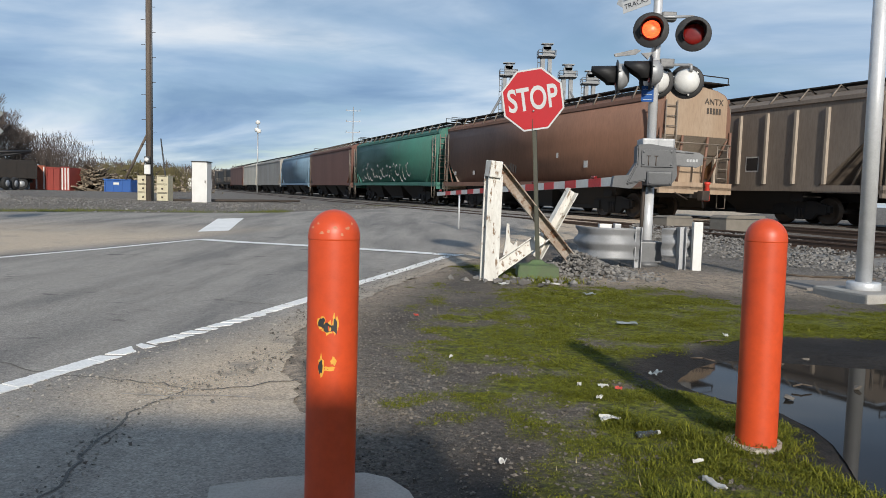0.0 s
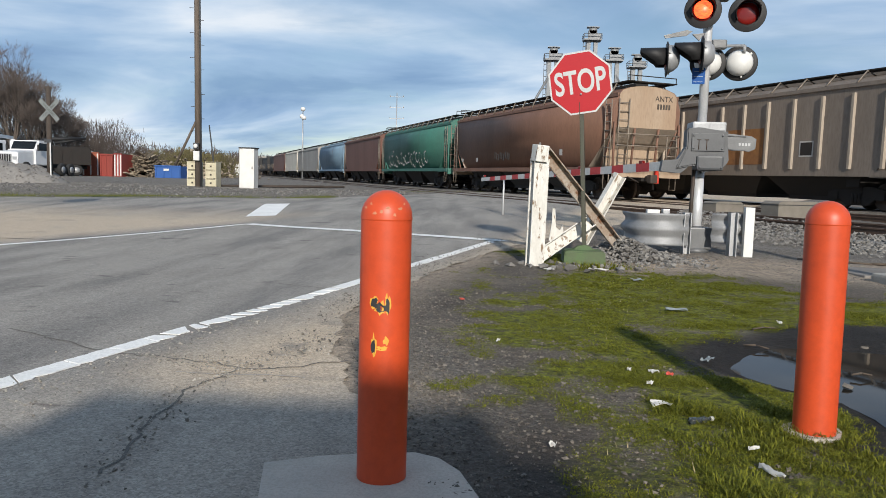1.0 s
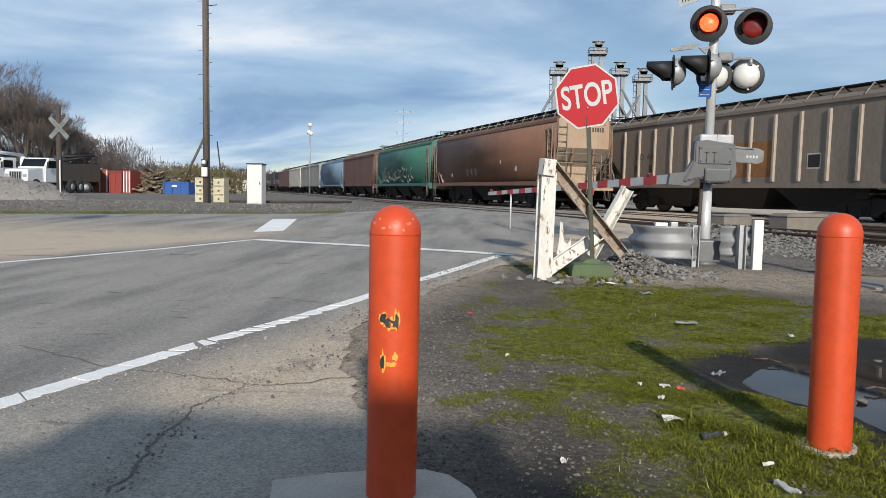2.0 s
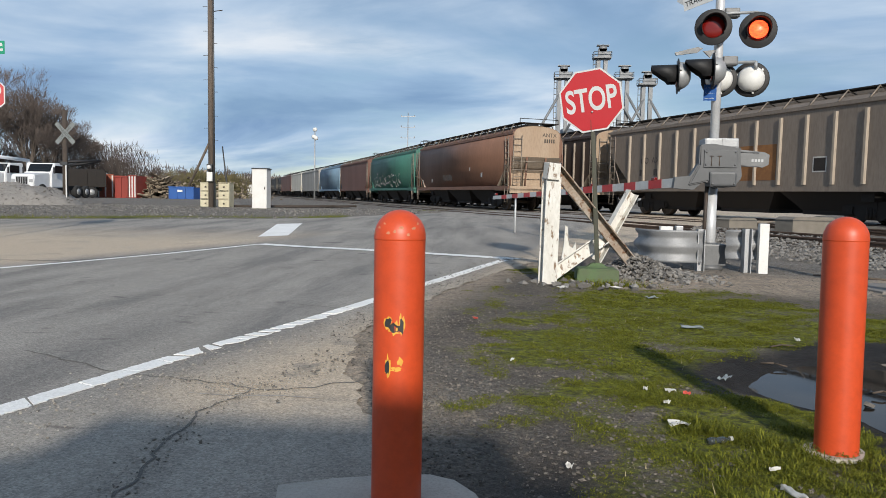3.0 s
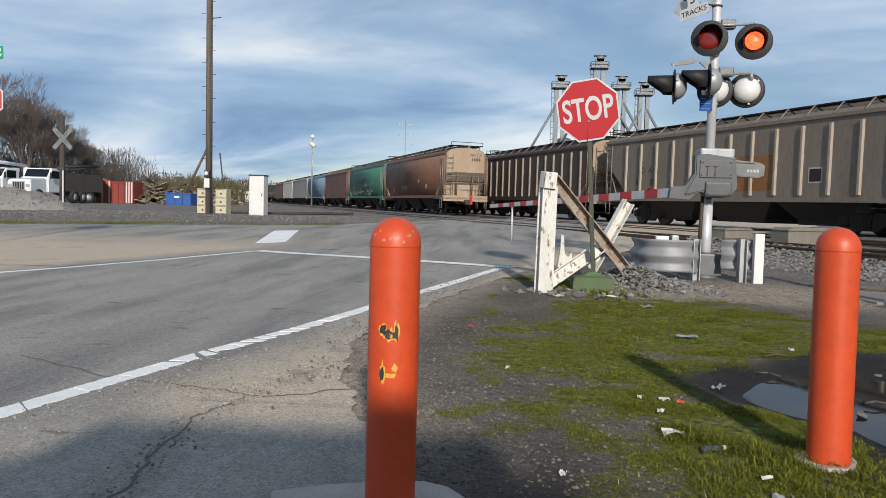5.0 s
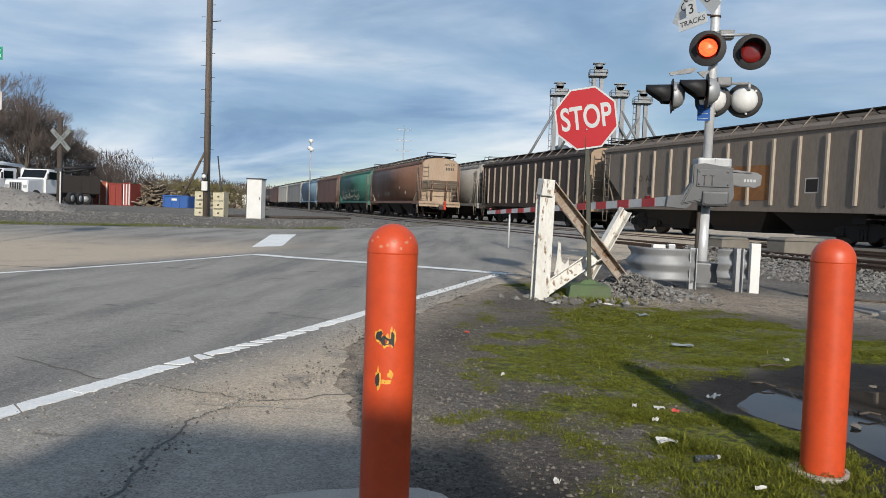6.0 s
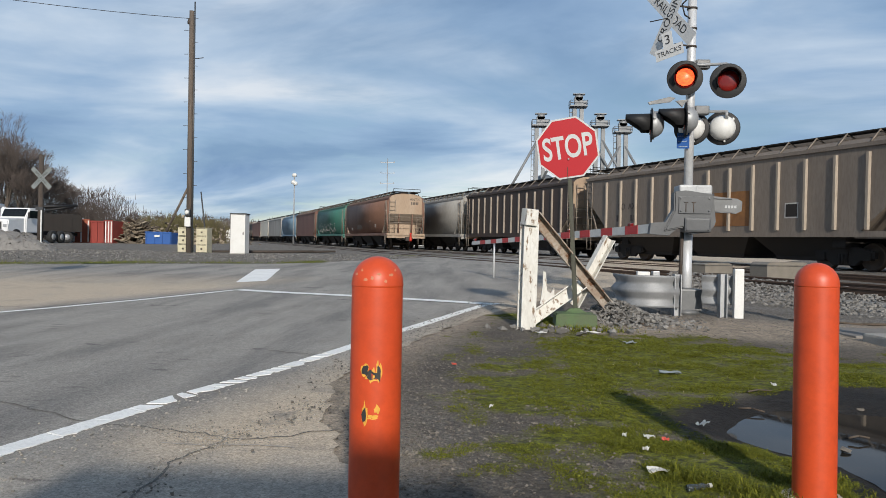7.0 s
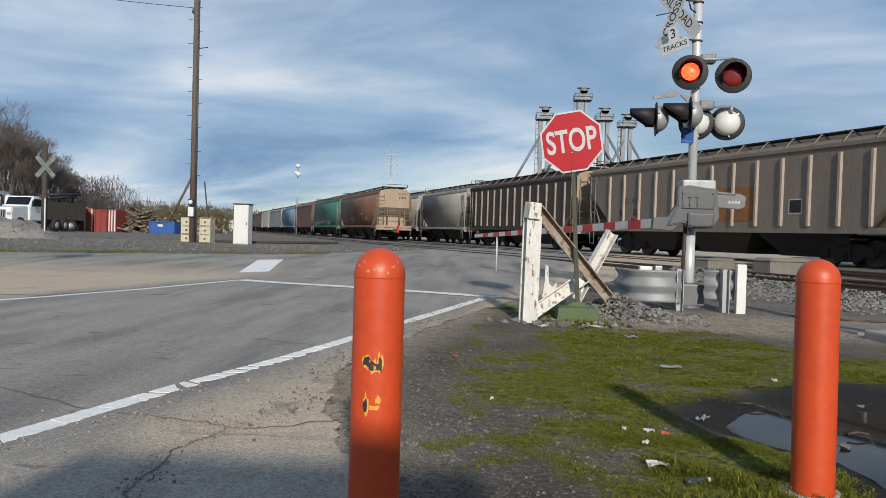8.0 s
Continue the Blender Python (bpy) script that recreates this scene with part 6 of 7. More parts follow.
for i, (x, y, w, d, mt, lab) in enumerate((
        (0.75, 3.48, 0.12, 0.09, PAPER, "crumpled scrap of white paper"), (0.85, 4.1, 0.07, 0.05, PAPER, "small torn white paper"), (0.93, 4.07, 0.05, 0.05, REDWRAP, "red torn wrapper"),
        (0.97, 2.74, 0.16, 0.03, PAPER, "twisted strip of white paper"), (0.22, 2.9, 0.035, 0.03, PAPER, "white bottle cap"), (1.48, 6.2, 0.24, 0.14, SCRAPGREY, "flat grey scrap of plastic"),
        (1.5, 7.95, 0.2, 0.1, SCRAPGREY, "grey stone-like scrap"), (0.72, 4.1, 0.03, 0.03, PAPER, "tiny white scrap"), (0.78, 3.85, 0.03, 0.04, PAPER, "tiny torn paper"), (0.02, 4.7, 0.03, 0.03, PAPER, "white pebble-like scrap"),
        (-0.28, 6.3, 0.05, 0.04, REDWRAP, "small red wrapper"), (1.25, 4.5, 0.12, 0.06, SCRAPGREY, "pale stone in the mud"), (2.15, 5.8, 0.1, 0.04, PAPER, "white splinter on the mud"),
        (0.62, 8.62, 0.16, 0.1, PAPER, "lump of broken white plaster"), (1.2, 8.75, 0.3, 0.06, PAPER, "pale splintered board"), (0.98, 2.95, 0.06, 0.012, PAPER, "white paper straw"))):
    scrap(x, y, w * 0.78, d * 0.78, mt, lab, 40 + i, rz=37 * i)
bot = thing("bottle", pose(0.87, 3.29, ground_z(0.87, 3.29) + 0.018, 0, 90, 25), "crushed clear plastic bottle lying in grass", "bottle")
part("bottle_body", lathe(B(), [(0, -0.05), (0.014, -0.05), (0.016, -0.035), (0.011, 0.0), (0.015, 0.025), (0.007, 0.045), (0.007, 0.062)], 12), PLASTIC, bot)
part("cap", lathe(B(), [(0.010, 0.058), (0.010, 0.073), (0, 0.073)], 12), PAPER, bot)
STICK = mat("dead_stick", (0.10, 0.075, 0.055), 0.9, scale=20)
for x, y, l, a in ((-1.95, 2.55, 0.16, 60), (2.05, 4.35, 0.12, 10), (1.95, 5.55, 0.2, 20), (1.7, 5.0, 0.16, -30), (4.6, 10.4, 0.9, -25), (5.4, 10.2, 0.8, -8)):
    bm = B()
    tube(bm, (-l / 2, 0, 0), (0, 0.02 * l, 0.01), 0.006 + 0.012 * (l > 0.5), n=6)
    tube(bm, (0, 0.02 * l, 0.01), (l / 2, -0.05 * l, 0), 0.005 + 0.01 * (l > 0.5), n=6)
    tagged(part("stick", bm, STICK, m=pose(x, y, max(ground_z(x, y), -0.022) + (0.04 if inside(x, y, TARMAC) else 0.012), 0, 0, a)), "thin dead stick on the ground", "stick", "sticks")
# small stones standing out of the puddle
rocks("puddle_stones", [(1.87, 4.12, -0.02, 0.035), (2.1, 4.95, -0.025, 0.035), (1.55, 3.6, -0.015, 0.035), (2.4, 4.4, -0.02, 0.03), (2.2, 5.1, -0.03, 0.05), (2.45, 5.15, -0.03, 0.05)], PEBBLE, "dark stones in the puddle", 8)


# ---- unseen van added behind the camera, shaped to cast the forecourt's shade ----
CARGREY = mat("dark_grey_car_paint", (0.06, 0.065, 0.07), 0.25, scale=3, amount=0.1, bump=0.0, coat=0.6)
GLASSDARK = mat("dark_glass", (0.01, 0.012, 0.014), 0.05, bump=0.0, amount=0.1)
RUBBER = mat("tyre_rubber", (0.02, 0.02, 0.02), 0.85)
suv = thing("parked_car", pose(-0.15, -2.56, 0.0), "unseen dark grey van added to cast shade on the forecourt", "car")
bm = B()
prism(bm, [(-2.3, 0.35), (2.25, 0.35), (2.3, 0.8), (2.22, 0.95), (-2.2, 0.95), (-2.3, 0.7)], -1.1, 1.1, "x")
part("body", bm, CARGREY, suv)
bm = B()
prism(bm, [(-1.3, 0.951), (2.2, 0.951), (2.14, 1.45), (2.05, 1.70), (1.85, 1.80), (-0.2, 1.80), (-0.6, 1.68)], -1.08, 1.08, "x")
bmesh.ops.bevel(bm, geom=[e_ for e_ in bm.edges if e_.verts[0].co.z > 1.2 and e_.verts[1].co.z > 1.2], offset=0.22, segments=5, affect="EDGES")
part("cabin", bm, CARGREY, suv)
part("rear_window", box(B(), -0.58, 0.58, -0.01, 0.01, -0.16, 0.16, pose(0, 2.20, 1.23, -6, 0, 0), bevel=0.005), GLASSDARK, suv)
for sx in (-1, 1):
    part("side_window", box(B(), sx * 1.084 - 0.004, sx * 1.084 + 0.004, -0.5, 1.8, 1.05, 1.5), GLASSDARK, suv)
    part("tail_lamp", box(B(), sx * 0.84 - 0.1, sx * 0.84 + 0.1, 2.2, 2.31, 0.72, 0.92, bevel=0.02), LENSDARK, suv)
    for y in (-1.4, 1.4):
        wh = part("wheel", lathe(B(), [(0, -0.1), (0.2, -0.1), (0.3, -0.11), (0.33, -0.07), (0.33, 0.07), (0.3, 0.11), (0.2, 0.1), (0, 0.1)], 24), RUBBER, suv, m=pose(sx * 1.0, y, 0.33, 0, 90, 0))
        part("rim", lathe(B(), [(0, -0.115), (0.19, -0.112), (0.19, 0.112), (0, 0.115)], 18), GALV, wh)


# ---- far side of the street ----
POLEWOOD = mat("weathered_pole_wood", (0.14, 0.112, 0.09), 0.9, color2=(0.075, 0.06, 0.05), scale=3, amount=0.8, bump=0.5, stretch=(3, 3, 0.25))
CREAMWOOD = mat("cream_crate_boards", (0.56, 0.52, 0.38), 0.8, color2=(0.40, 0.36, 0.25), scale=4, amount=0.6, bump=0.3)
upole = thing("utility_pole", pose(-13.7, 33.0, 0.5), "tall weathered wooden utility pole with climbing steps", "utility pole")
bm = B()
tube(bm, (0, 0, -0.1), (-0.08, 0, 11.2), 0.15, 0.105, 14)
part("pole", bm, POLEWOOD, upole)
bm = B()
tube(bm, (0.17, -0.1, 0), (0.10, -0.08, 11.6), 0.045, 0.03, 8)
part("conduit", bm, GREYPAINT, upole)
st = B()
tube(st, (0, 0, 0), (0.2, 0, 0), 0.012, n=6)
step = None
for i in range(16):
    m = pose((0.13 if i % 2 else -0.13) - 0.006 * i * 0.9, -0.04, 2.6 + i * 0.55, 0, 0, 0 if i % 2 else 180)
    step = part("climbing_step", st, DARKSTEEL, upole, m=m) if step is None else again(step, m)
bm = B()
tube(bm, (0.1, 0, 9.0), (0.55, -0.1, 9.02), 0.02, n=6)
part("bracket", bm, DARKSTEEL, upole)
bm = B()
lathe(bm, [(0, 0), (0.07, 0), (0.08, 0.1), (0.05, 0.2), (0.06, 0.24), (0, 0.26)], 10, pose(-0.2, 0, 10.6))
part("insulator", bm, DARKSTEEL, upole)
part("meter_box", box(B(), -0.13, 0.12, -0.29, -0.17, 1.75, 2.05, bevel=0.02), GREYPAINT, upole)
part("meter_glass", lathe(B(), [(0, 0), (0.1, 0), (0.1, 0.06), (0.06, 0.1), (0, 0.1)], 16, pose(0, -0.29, 1.9, 90, 0, 0)), WHITE, upole)
part("switch_box", box(B(), -0.12, 0.14, -0.31, -0.17, 1.25, 1.68, bevel=0.02), WHITE, upole)
bm = B()
tube(bm, (-1.15, 0.1, 1.0), (-0.1, 0.05, 3.1), 0.06, n=8)
part("brace_pole", bm, POLEWOOD, upole)
# overhead wire that sags from the pole
bm = B()
a, b = Vector((-13.85, 33.0, 11.35)), Vector((-34.0, 26.0, 12.6))
prev = a
for i in range(1, 13):
    k = i / 12
    p = a.lerp(b, k) - Vector((0, 0, 1.2 * 4 * k * (1 - k) * 0.35))
    tube(bm, prev, p, 0.014, n=5, caps=False)
    prev = p
tagged(part("overhead_wire", bm, BLACK), "thin black overhead wire from the utility pole", "wire", kind="structure")
# second pole that carries the wire's other end, beyond the view
bm = B()
tube(bm, (-34, 26, 0.3), (-34, 26, 12.8), 0.17, 0.12, 10)
tagged(part("utility_pole", bm, POLEWOOD), "plain wooden utility pole down the street", "utility pole")
# leaning thin stake
bm = B()
tube(bm, (-13.0, 33.4, 0.55), (-13.35, 33.4, 3.4), 0.04, 0.03, 6)
tagged(part("stake", bm, GREYPAINT), "thin grey leaning pipe stake", "stake")


def crate(x, y, z, label):
    e = thing("crate", pose(x, y, z), label, "crate", "stacked cream crates")
    for sx in (-1, 1):
        part("end_board", box(B(), sx * 0.24 - 0.02, sx * 0.24 + 0.02, -0.3, 0.3, 0.0, 0.36, bevel=0.006), CREAMWOOD, e)
    for sy in (-1, 1):
        part("side_board", box(B(), -0.22, 0.22, sy * 0.29 - 0.015, sy * 0.29 + 0.015, 0.02, 0.34, bevel=0.006), CREAMWOOD, e)
    part("latch", box(B(), -0.04, 0.04, -0.325, -0.305, 0.13, 0.21), DARKSTEEL, e)
    part("lid", box(B(), -0.27, 0.27, -0.31, 0.31, 0.36, 0.385, bevel=0.006), CREAMWOOD, e)
    return e


for x in (-14.12, -13.24):
    for i in range(3):
        crate(x, 33.6, 0.56 + i * 0.387, "cream painted wooden crate in a stack")
cab = thing("signal_cabinet", pose(-11.33, 33.0, 0.52), "white sheet metal signal cabinet on the gravel", "cabinet")
part("case", box(B(), -0.34, 0.34, -0.3, 0.3, 0.05, 1.83, bevel=0.01), WHITE, cab)
part("roof", box(B(), -0.37, 0.37, -0.34, 0.34, 1.83, 1.88, bevel=0.01), GREYPAINT, cab)
part("door", box(B(), -0.31, 0.31, -0.312, -0.303, 0.1, 1.78, bevel=0.003), WHITE, cab)
part("plinth", box(B(), -0.36, 0.36, -0.32, 0.32, 0.0, 0.05), CONCRETE, cab)
part("door_handle", box(B(), 0.24, 0.28, -0.33, -0.312, 0.9, 1.02), DARKSTEEL, cab)
part("side_trim", box(B(), -0.36, -0.342, -0.3, -0.28, 0.05, 1.83), DARKSTEEL, cab)
# old rails and timbers lying by the cabinet
for i in range(6):
    bm = B()
    tube(bm, (-13.1 + 0.1 * i, 34.2 + 0.35 * i, 0.62), (-9.2 + 0.25 * i, 35.6 + 0.5 * i, 0.66 + 0.02 * (i % 3)), 0.06, n=6)
    tagged(part("timber", bm, TIEWOOD), "dark old timber lying on the gravel", "timber", "old timbers")

# crossbuck on a dark post
OLDSIGN = mat("weathered_sign_sheet", (0.20, 0.22, 0.22), 0.7, color2=(0.10, 0.11, 0.11), scale=6, amount=0.6, bump=0.03)
post = thing("crossbuck_post", pose(-20.2, 32.0, 0.45), "dark wooden post with a weathered white crossbuck", "crossbuck")
bm = B()
tube(bm, (0, 0, -0.1), (0, 0, 4.4), 0.125, 0.105, 12)
part("post", bm, TIEWOOD, post)
for ang, words in ((47, "RAILROAD"), (-47, "CROSSING")):
    bd = part("board", box(B(), -0.62, 0.62, -0.004, 0.004, -0.10, 0.10), OLDSIGN, post, m=pose(0.12, -0.16 - 0.012 * (ang > 0), 3.35, 0, ang, 0))
    lettering("lettering", words, 0.16, SIGNBLACK, bd, pose(0, -0.006, 0, 90, 0, 0), depth=0.001)
part("cable_guard", box(B(), 0.11, 0.16, -0.17, -0.13, 0.3, 1.9), WHITE, post)
part("count_board", box(B(), -0.14, 0.2, -0.16, -0.15, 1.9, 2.05), GREYPAINT, post)


# ---- yard with trucks, containers and scrap ----
TRUCKWHITE = mat("white_truck_paint", (0.70, 0.71, 0.72), 0.35, scale=2, amount=0.25, bump=0.02)
CONTRED = mat("red_container_paint", (0.28, 0.042, 0.032), 0.6, color2=(0.17, 0.034, 0.026), scale=1, amount=0.6)
CONTORANGE = mat("orange_container_paint", (0.36, 0.10, 0.055), 0.6, color2=(0.24, 0.07, 0.04), scale=1, amount=0.6)
CONTBLUE = mat("blue_dumpster_paint", (0.02, 0.09, 0.32), 0.5, color2=(0.03, 0.09, 0.26), scale=1, amount=0.5)
PALESTEEL = mat("pale_container_paint", (0.50, 0.53, 0.56), 0.6, scale=2, amount=0.5)


def truck(m, bed, label):
    """A bonneted lorry: frame, hood with grille, cab with glass, wheels, and a working body."""
    e = thing("truck", m, label, "truck", "trucks in the yard")
    part("frame", box(B(), -0.45, 0.45, -4.2, 3.6, 0.65, 0.95), SOOT, e)
    bm = B()
    prism(bm, [(1.6, 0.75), (3.5, 0.75), (3.6, 1.1), (3.5, 1.75), (1.6, 1.95)], -0.95, 0.95, "x")
    bmesh.ops.bevel(bm, geom=list(bm.edges), offset=0.06, segments=2, affect="EDGES")
    part("hood", bm, TRUCKWHITE, e)
    part("grille", box(B(), -0.5, 0.5, 3.585, 3.63, 0.95, 1.6, bevel=0.02), GALV, e)
    bm = B()
    for i in range(5):
        box(bm, -0.44 + i * 0.19, -0.32 + i * 0.19, 3.632, 3.645, 1.0, 1.55)
    part("grille_bars", bm, BLACK, e)
    bm = B()
    prism(bm, [(-0.3, 0.8), (1.6, 0.8), (1.6, 1.95), (1.1, 2.75), (-0.3, 2.8)], -1.1, 1.1, "x")
    bmesh.ops.bevel(bm, geom=list(bm.edges), offset=0.06, segments=2, affect="EDGES")
    part("cab", bm, TRUCKWHITE, e)
    part("windscreen", box(B(), -0.95, 0.95, -0.01, 0.01, -0.36, 0.36, pose(0, 1.37, 2.36, 32, 0, 0)), GLASSDARK, e)
    part("bumper", box(B(), -1.1, 1.1, 3.6, 3.75, 0.5, 0.8, bevel=0.03), TRUCKWHITE, e)
    for sx in (-1, 1):
        part("side_window", box(B(), sx * 1.103 - 0.005, sx * 1.103 + 0.005, 0.15, 1.15, 1.95, 2.55), GLASSDARK, e)
        part("headlight", box(B(), sx * 0.72 - 0.16, sx * 0.72 + 0.16, 3.5, 3.6, 1.15, 1.4, bevel=0.03), GALV, e)
        part("mirror", box(B(), sx * 1.3 - 0.06, sx * 1.3 + 0.06, 1.5, 1.6, 1.9, 2.4, bevel=0.02), BLACK, e)
        for y in (2.6, -2.1, -3.3):
            wh = part("wheel", lathe(B(), [(0, -0.14), (0.3, -0.14), (0.48, -0.15), (0.52, -0.1), (0.52, 0.1), (0.48, 0.15), (0.3, 0.14), (0, 0.14)], 20), RUBBER, e, m=pose(sx * 0.95, y, 0.52, 0, 90, 0))
            part("rim", lathe(B(), [(0, -0.16), (0.27, -0.155), (0.27, 0.155), (0, 0.16)], 14), GALV, wh)
    if bed == "dump":
        part("dump_body", box(B(), -1.2, 1.2, -4.4, -0.5, 1.0, 2.6, bevel=0.04), SOOT, e)
        bm = B()
        for i in range(6):
            for sx in (-1, 1):
                box(bm, sx * 1.22 - 0.03, sx * 1.22 + 0.03, -4.5 + i * 0.78, -4.38 + i * 0.78, 1.0, 2.4)
        part("body_stake", bm, SOOT, e)["kind"] = "stuff"
        bm = B()
        tube(bm, (0, -0.6, 1.0), (0, -0.6, 3.2), 0.16, n=8)
        tube(bm, (0, -0.6, 3.2), (0.2, -4.2, 3.45), 0.13, n=8)
        tube(bm, (0.2, -4.2, 3.45), (0.1, -1.6, 2.9), 0.11, n=8)
        part("loader_crane", bm, BLACK, e)
        part("outrigger", box(B(), -1.25, 1.25, -0.5, -0.3, 0.7, 2.9, bevel=0.03), BLACK, e)
    elif bed == "bucket":
        part("utility_body", box(B(), -1.2, 1.2, -4.3, -0.5, 0.95, 2.1, bevel=0.04), TRUCKWHITE, e)
        bm = B()
        tube(bm, (0, -2.2, 2.1), (0, -2.2, 3.0), 0.2, n=8)
        tube(bm, (0, -2.2, 3.1), (0.1, 2.6, 3.3), 0.14, n=8)
        part("boom", bm, TRUCKWHITE, e)
        part("bucket", box(B(), -0.4, 0.5, 2.5, 3.3, 2.95, 3.55, bevel=0.05), TRUCKWHITE, e)
    return e


truck(pose(-41.4, 63.2, 0.80, 0, 0, 124), "dump", "lorry with a black dump body and loader crane")
truck(pose(-37.3, 57.0, 0.78, 0, 0, 180), "tractor", "white bonneted lorry cab parked in the yard")
truck(pose(-41.2, 57.4, 0.78, 0, 0, 174), "bucket", "white utility truck with a folded bucket boom")


def container(x0, x1, y0, y1, z0, z1, material, rib, label):
    e = thing("container", pose((x0 + x1) / 2, (y0 + y1) / 2, z0), label, "container", "yard containers")
    w, d, h = (x1 - x0) / 2, (y1 - y0) / 2, z1 - z0
    bm = B()
    for q in ((-w, -w + 0.06, -d, d, 0.1, h), (w - 0.06, w, -d, d, 0.1, h), (-w + 0.06, w - 0.06, -d, -d + 0.06, 0.1, h), (-w + 0.06, w - 0.06, d - 0.06, d, 0.1, h), (-w, w, -d, d, 0.0, 0.1)):
        box(bm, *q)
    part("shell", bm, material, e)
    n = max(3, int(2 * w / 0.55))
    for i in range(n):
        x = -w + 0.1 + (2 * w - 0.2) * i / (n - 1)
        part("rib", box(B(), x - 0.05, x + 0.05, -d - 0.08, -d - 0.001, 0.1, h - 0.05), rib, e)
    part("top_rail", box(B(), -w - 0.04, w + 0.04, -d - 0.09, -d, h - 0.05, h + 0.06), material, e)
    return e


container(-39.95, -39.30, 66.2, 69, 0.78, 3.25, PALESTEEL, PALESTEEL, "pale grey container end in the yard")
container(-39.15, -37.55, 67, 72, 0.8, 3.0, CONTORANGE, WHITE, "faded orange roll-off container with pale ribs")
container(-37.45, -36.15, 67, 72, 0.8, 2.85, CONTRED, CONTRED, "red roll-off container in the yard")
container(-36.05, -35.30, 67, 72, 0.8, 2.95, CONTRED, WHITE, "red container with white upright ribs")
container(-32.1, -29.6, 67, 69.5, 0.8, 1.95, CONTBLUE, CONTBLUE, "bright blue open dumpster")
part("sign_bars", box(B(), -31.2, -30.7, 66.9, 66.91, 1.5, 1.7), WHITE, None)
bpy.data.objects["sign_bars"].name = "dumpster_plate"
tagged(bpy.data.objects["dumpster_plate"], "small white plate on the blue dumpster", "plate")
# scrap heap
SCRAP = island_mat("scrap_heap", (0.06, 0.045, 0.034), (0.42, 0.35, 0.26))
rq = np.random.RandomState(9)


def plank_heap(cx, cy, rx, ry, h, n, label, seed):
    """Broken boards, beams and sheets thrown on a heap."""
    r = random.Random(seed)
    bm = B()
    for _ in range(n):
        u, v = r.gauss(0, 0.45), r.gauss(0, 0.45)
        top = h * max(0.05, 1 - u * u - v * v)
        l, w, t = r.uniform(0.3, 1.3), r.uniform(0.05, 0.22), r.uniform(0.02, 0.06)
        box(bm, -l, l, -w, w, -t, t, pose(cx + u * rx, cy + v * ry, terrain(cy) + top * r.uniform(0.5, 1.0), r.uniform(-40, 40), r.uniform(-35, 35), r.uniform(0, 360)))
    return tagged(part("scrap_heap", bm, SCRAP), label, "scrap heap", kind="stuff")


plank_heap(-34.6, 70, 2.6, 1.6, 2.0, 420, "heap of broken boards and rusty scrap", 9)
plank_heap(-31.6, 73, 2.6, 1.2, 1.1, 160, "low heap of broken boards behind the dumpster", 19)
rocks("far_scrap", [(rq.normal(-35.0, 4), rq.normal(80, 2), 0.95 + abs(rq.normal(0, 0.9)), rq.uniform(0.1, 0.28)) for _ in range(400)], SCRAP, "long heap of scrap behind the containers", 10)


def heap(cx, cy, rx, ry, h, label, seed):
    bm = B()
    n = 64
    g = []
    for j in range(n):
        row = []
        for i in range(n):
            u, v = i / (n - 1) * 2 - 1, j / (n - 1) * 2 - 1
            k = max(0.0, 1 - u * u - v * v)
            z = h * k ** 0.8 * (1 + 0.35 * noise.noise(Vector((u * 3, v * 3, seed)))) + 0.05 * noise.noise(Vector((u * 23, v * 15, seed))) + 0.03 * noise.noise(Vector((u * 50, v * 33, seed))) - 0.08
            row.append(bm.verts.new((cx + u * rx, cy + v * ry, terrain(cy + v * ry) + z)))
        g.append(row)
    for a, b in zip(g, g[1:]):
        for i in range(n - 1):
            bm.faces.new((a[i], a[i + 1], b[i + 1], b[i])).smooth = True
    rs = np.random.RandomState(seed + 30)
    bm.verts.ensure_lookup_table()
    pick = [bm.verts[i].co.copy() for i in rs.randint(0, len(bm.verts), 1500)]
    rocks("mound_stones", [(p.x + rs.uniform(-0.05, 0.05), p.y + rs.uniform(-0.05, 0.05), p.z, 0.02 + 0.06 * rs.rand() ** 2) for p in pick], STONE, "loose stones on the gravel mound", seed + 40)
    return tagged(part("gravel_mound", bm, BALLAST), label, "gravel mound")


heap(-22.3, 32.0, 2.9, 1.7, 1.0, "low heap of grey gravel beside the street", 1)
heap(-26.5, 33.0, 3.2, 2.0, 1.15, "heap of grey gravel beside the street", 2)

# ---- bare trees ----
BARK = mat("grey_bark", (0.11, 0.09, 0.075), 0.95, scale=3, amount=0.6, bump=0.4)
# twig tones lightened a little, putting distance haze into the colour
TWIG = island_mat("bare_twigs", (0.085, 0.070, 0.062), (0.18, 0.148, 0.132), 0.95)


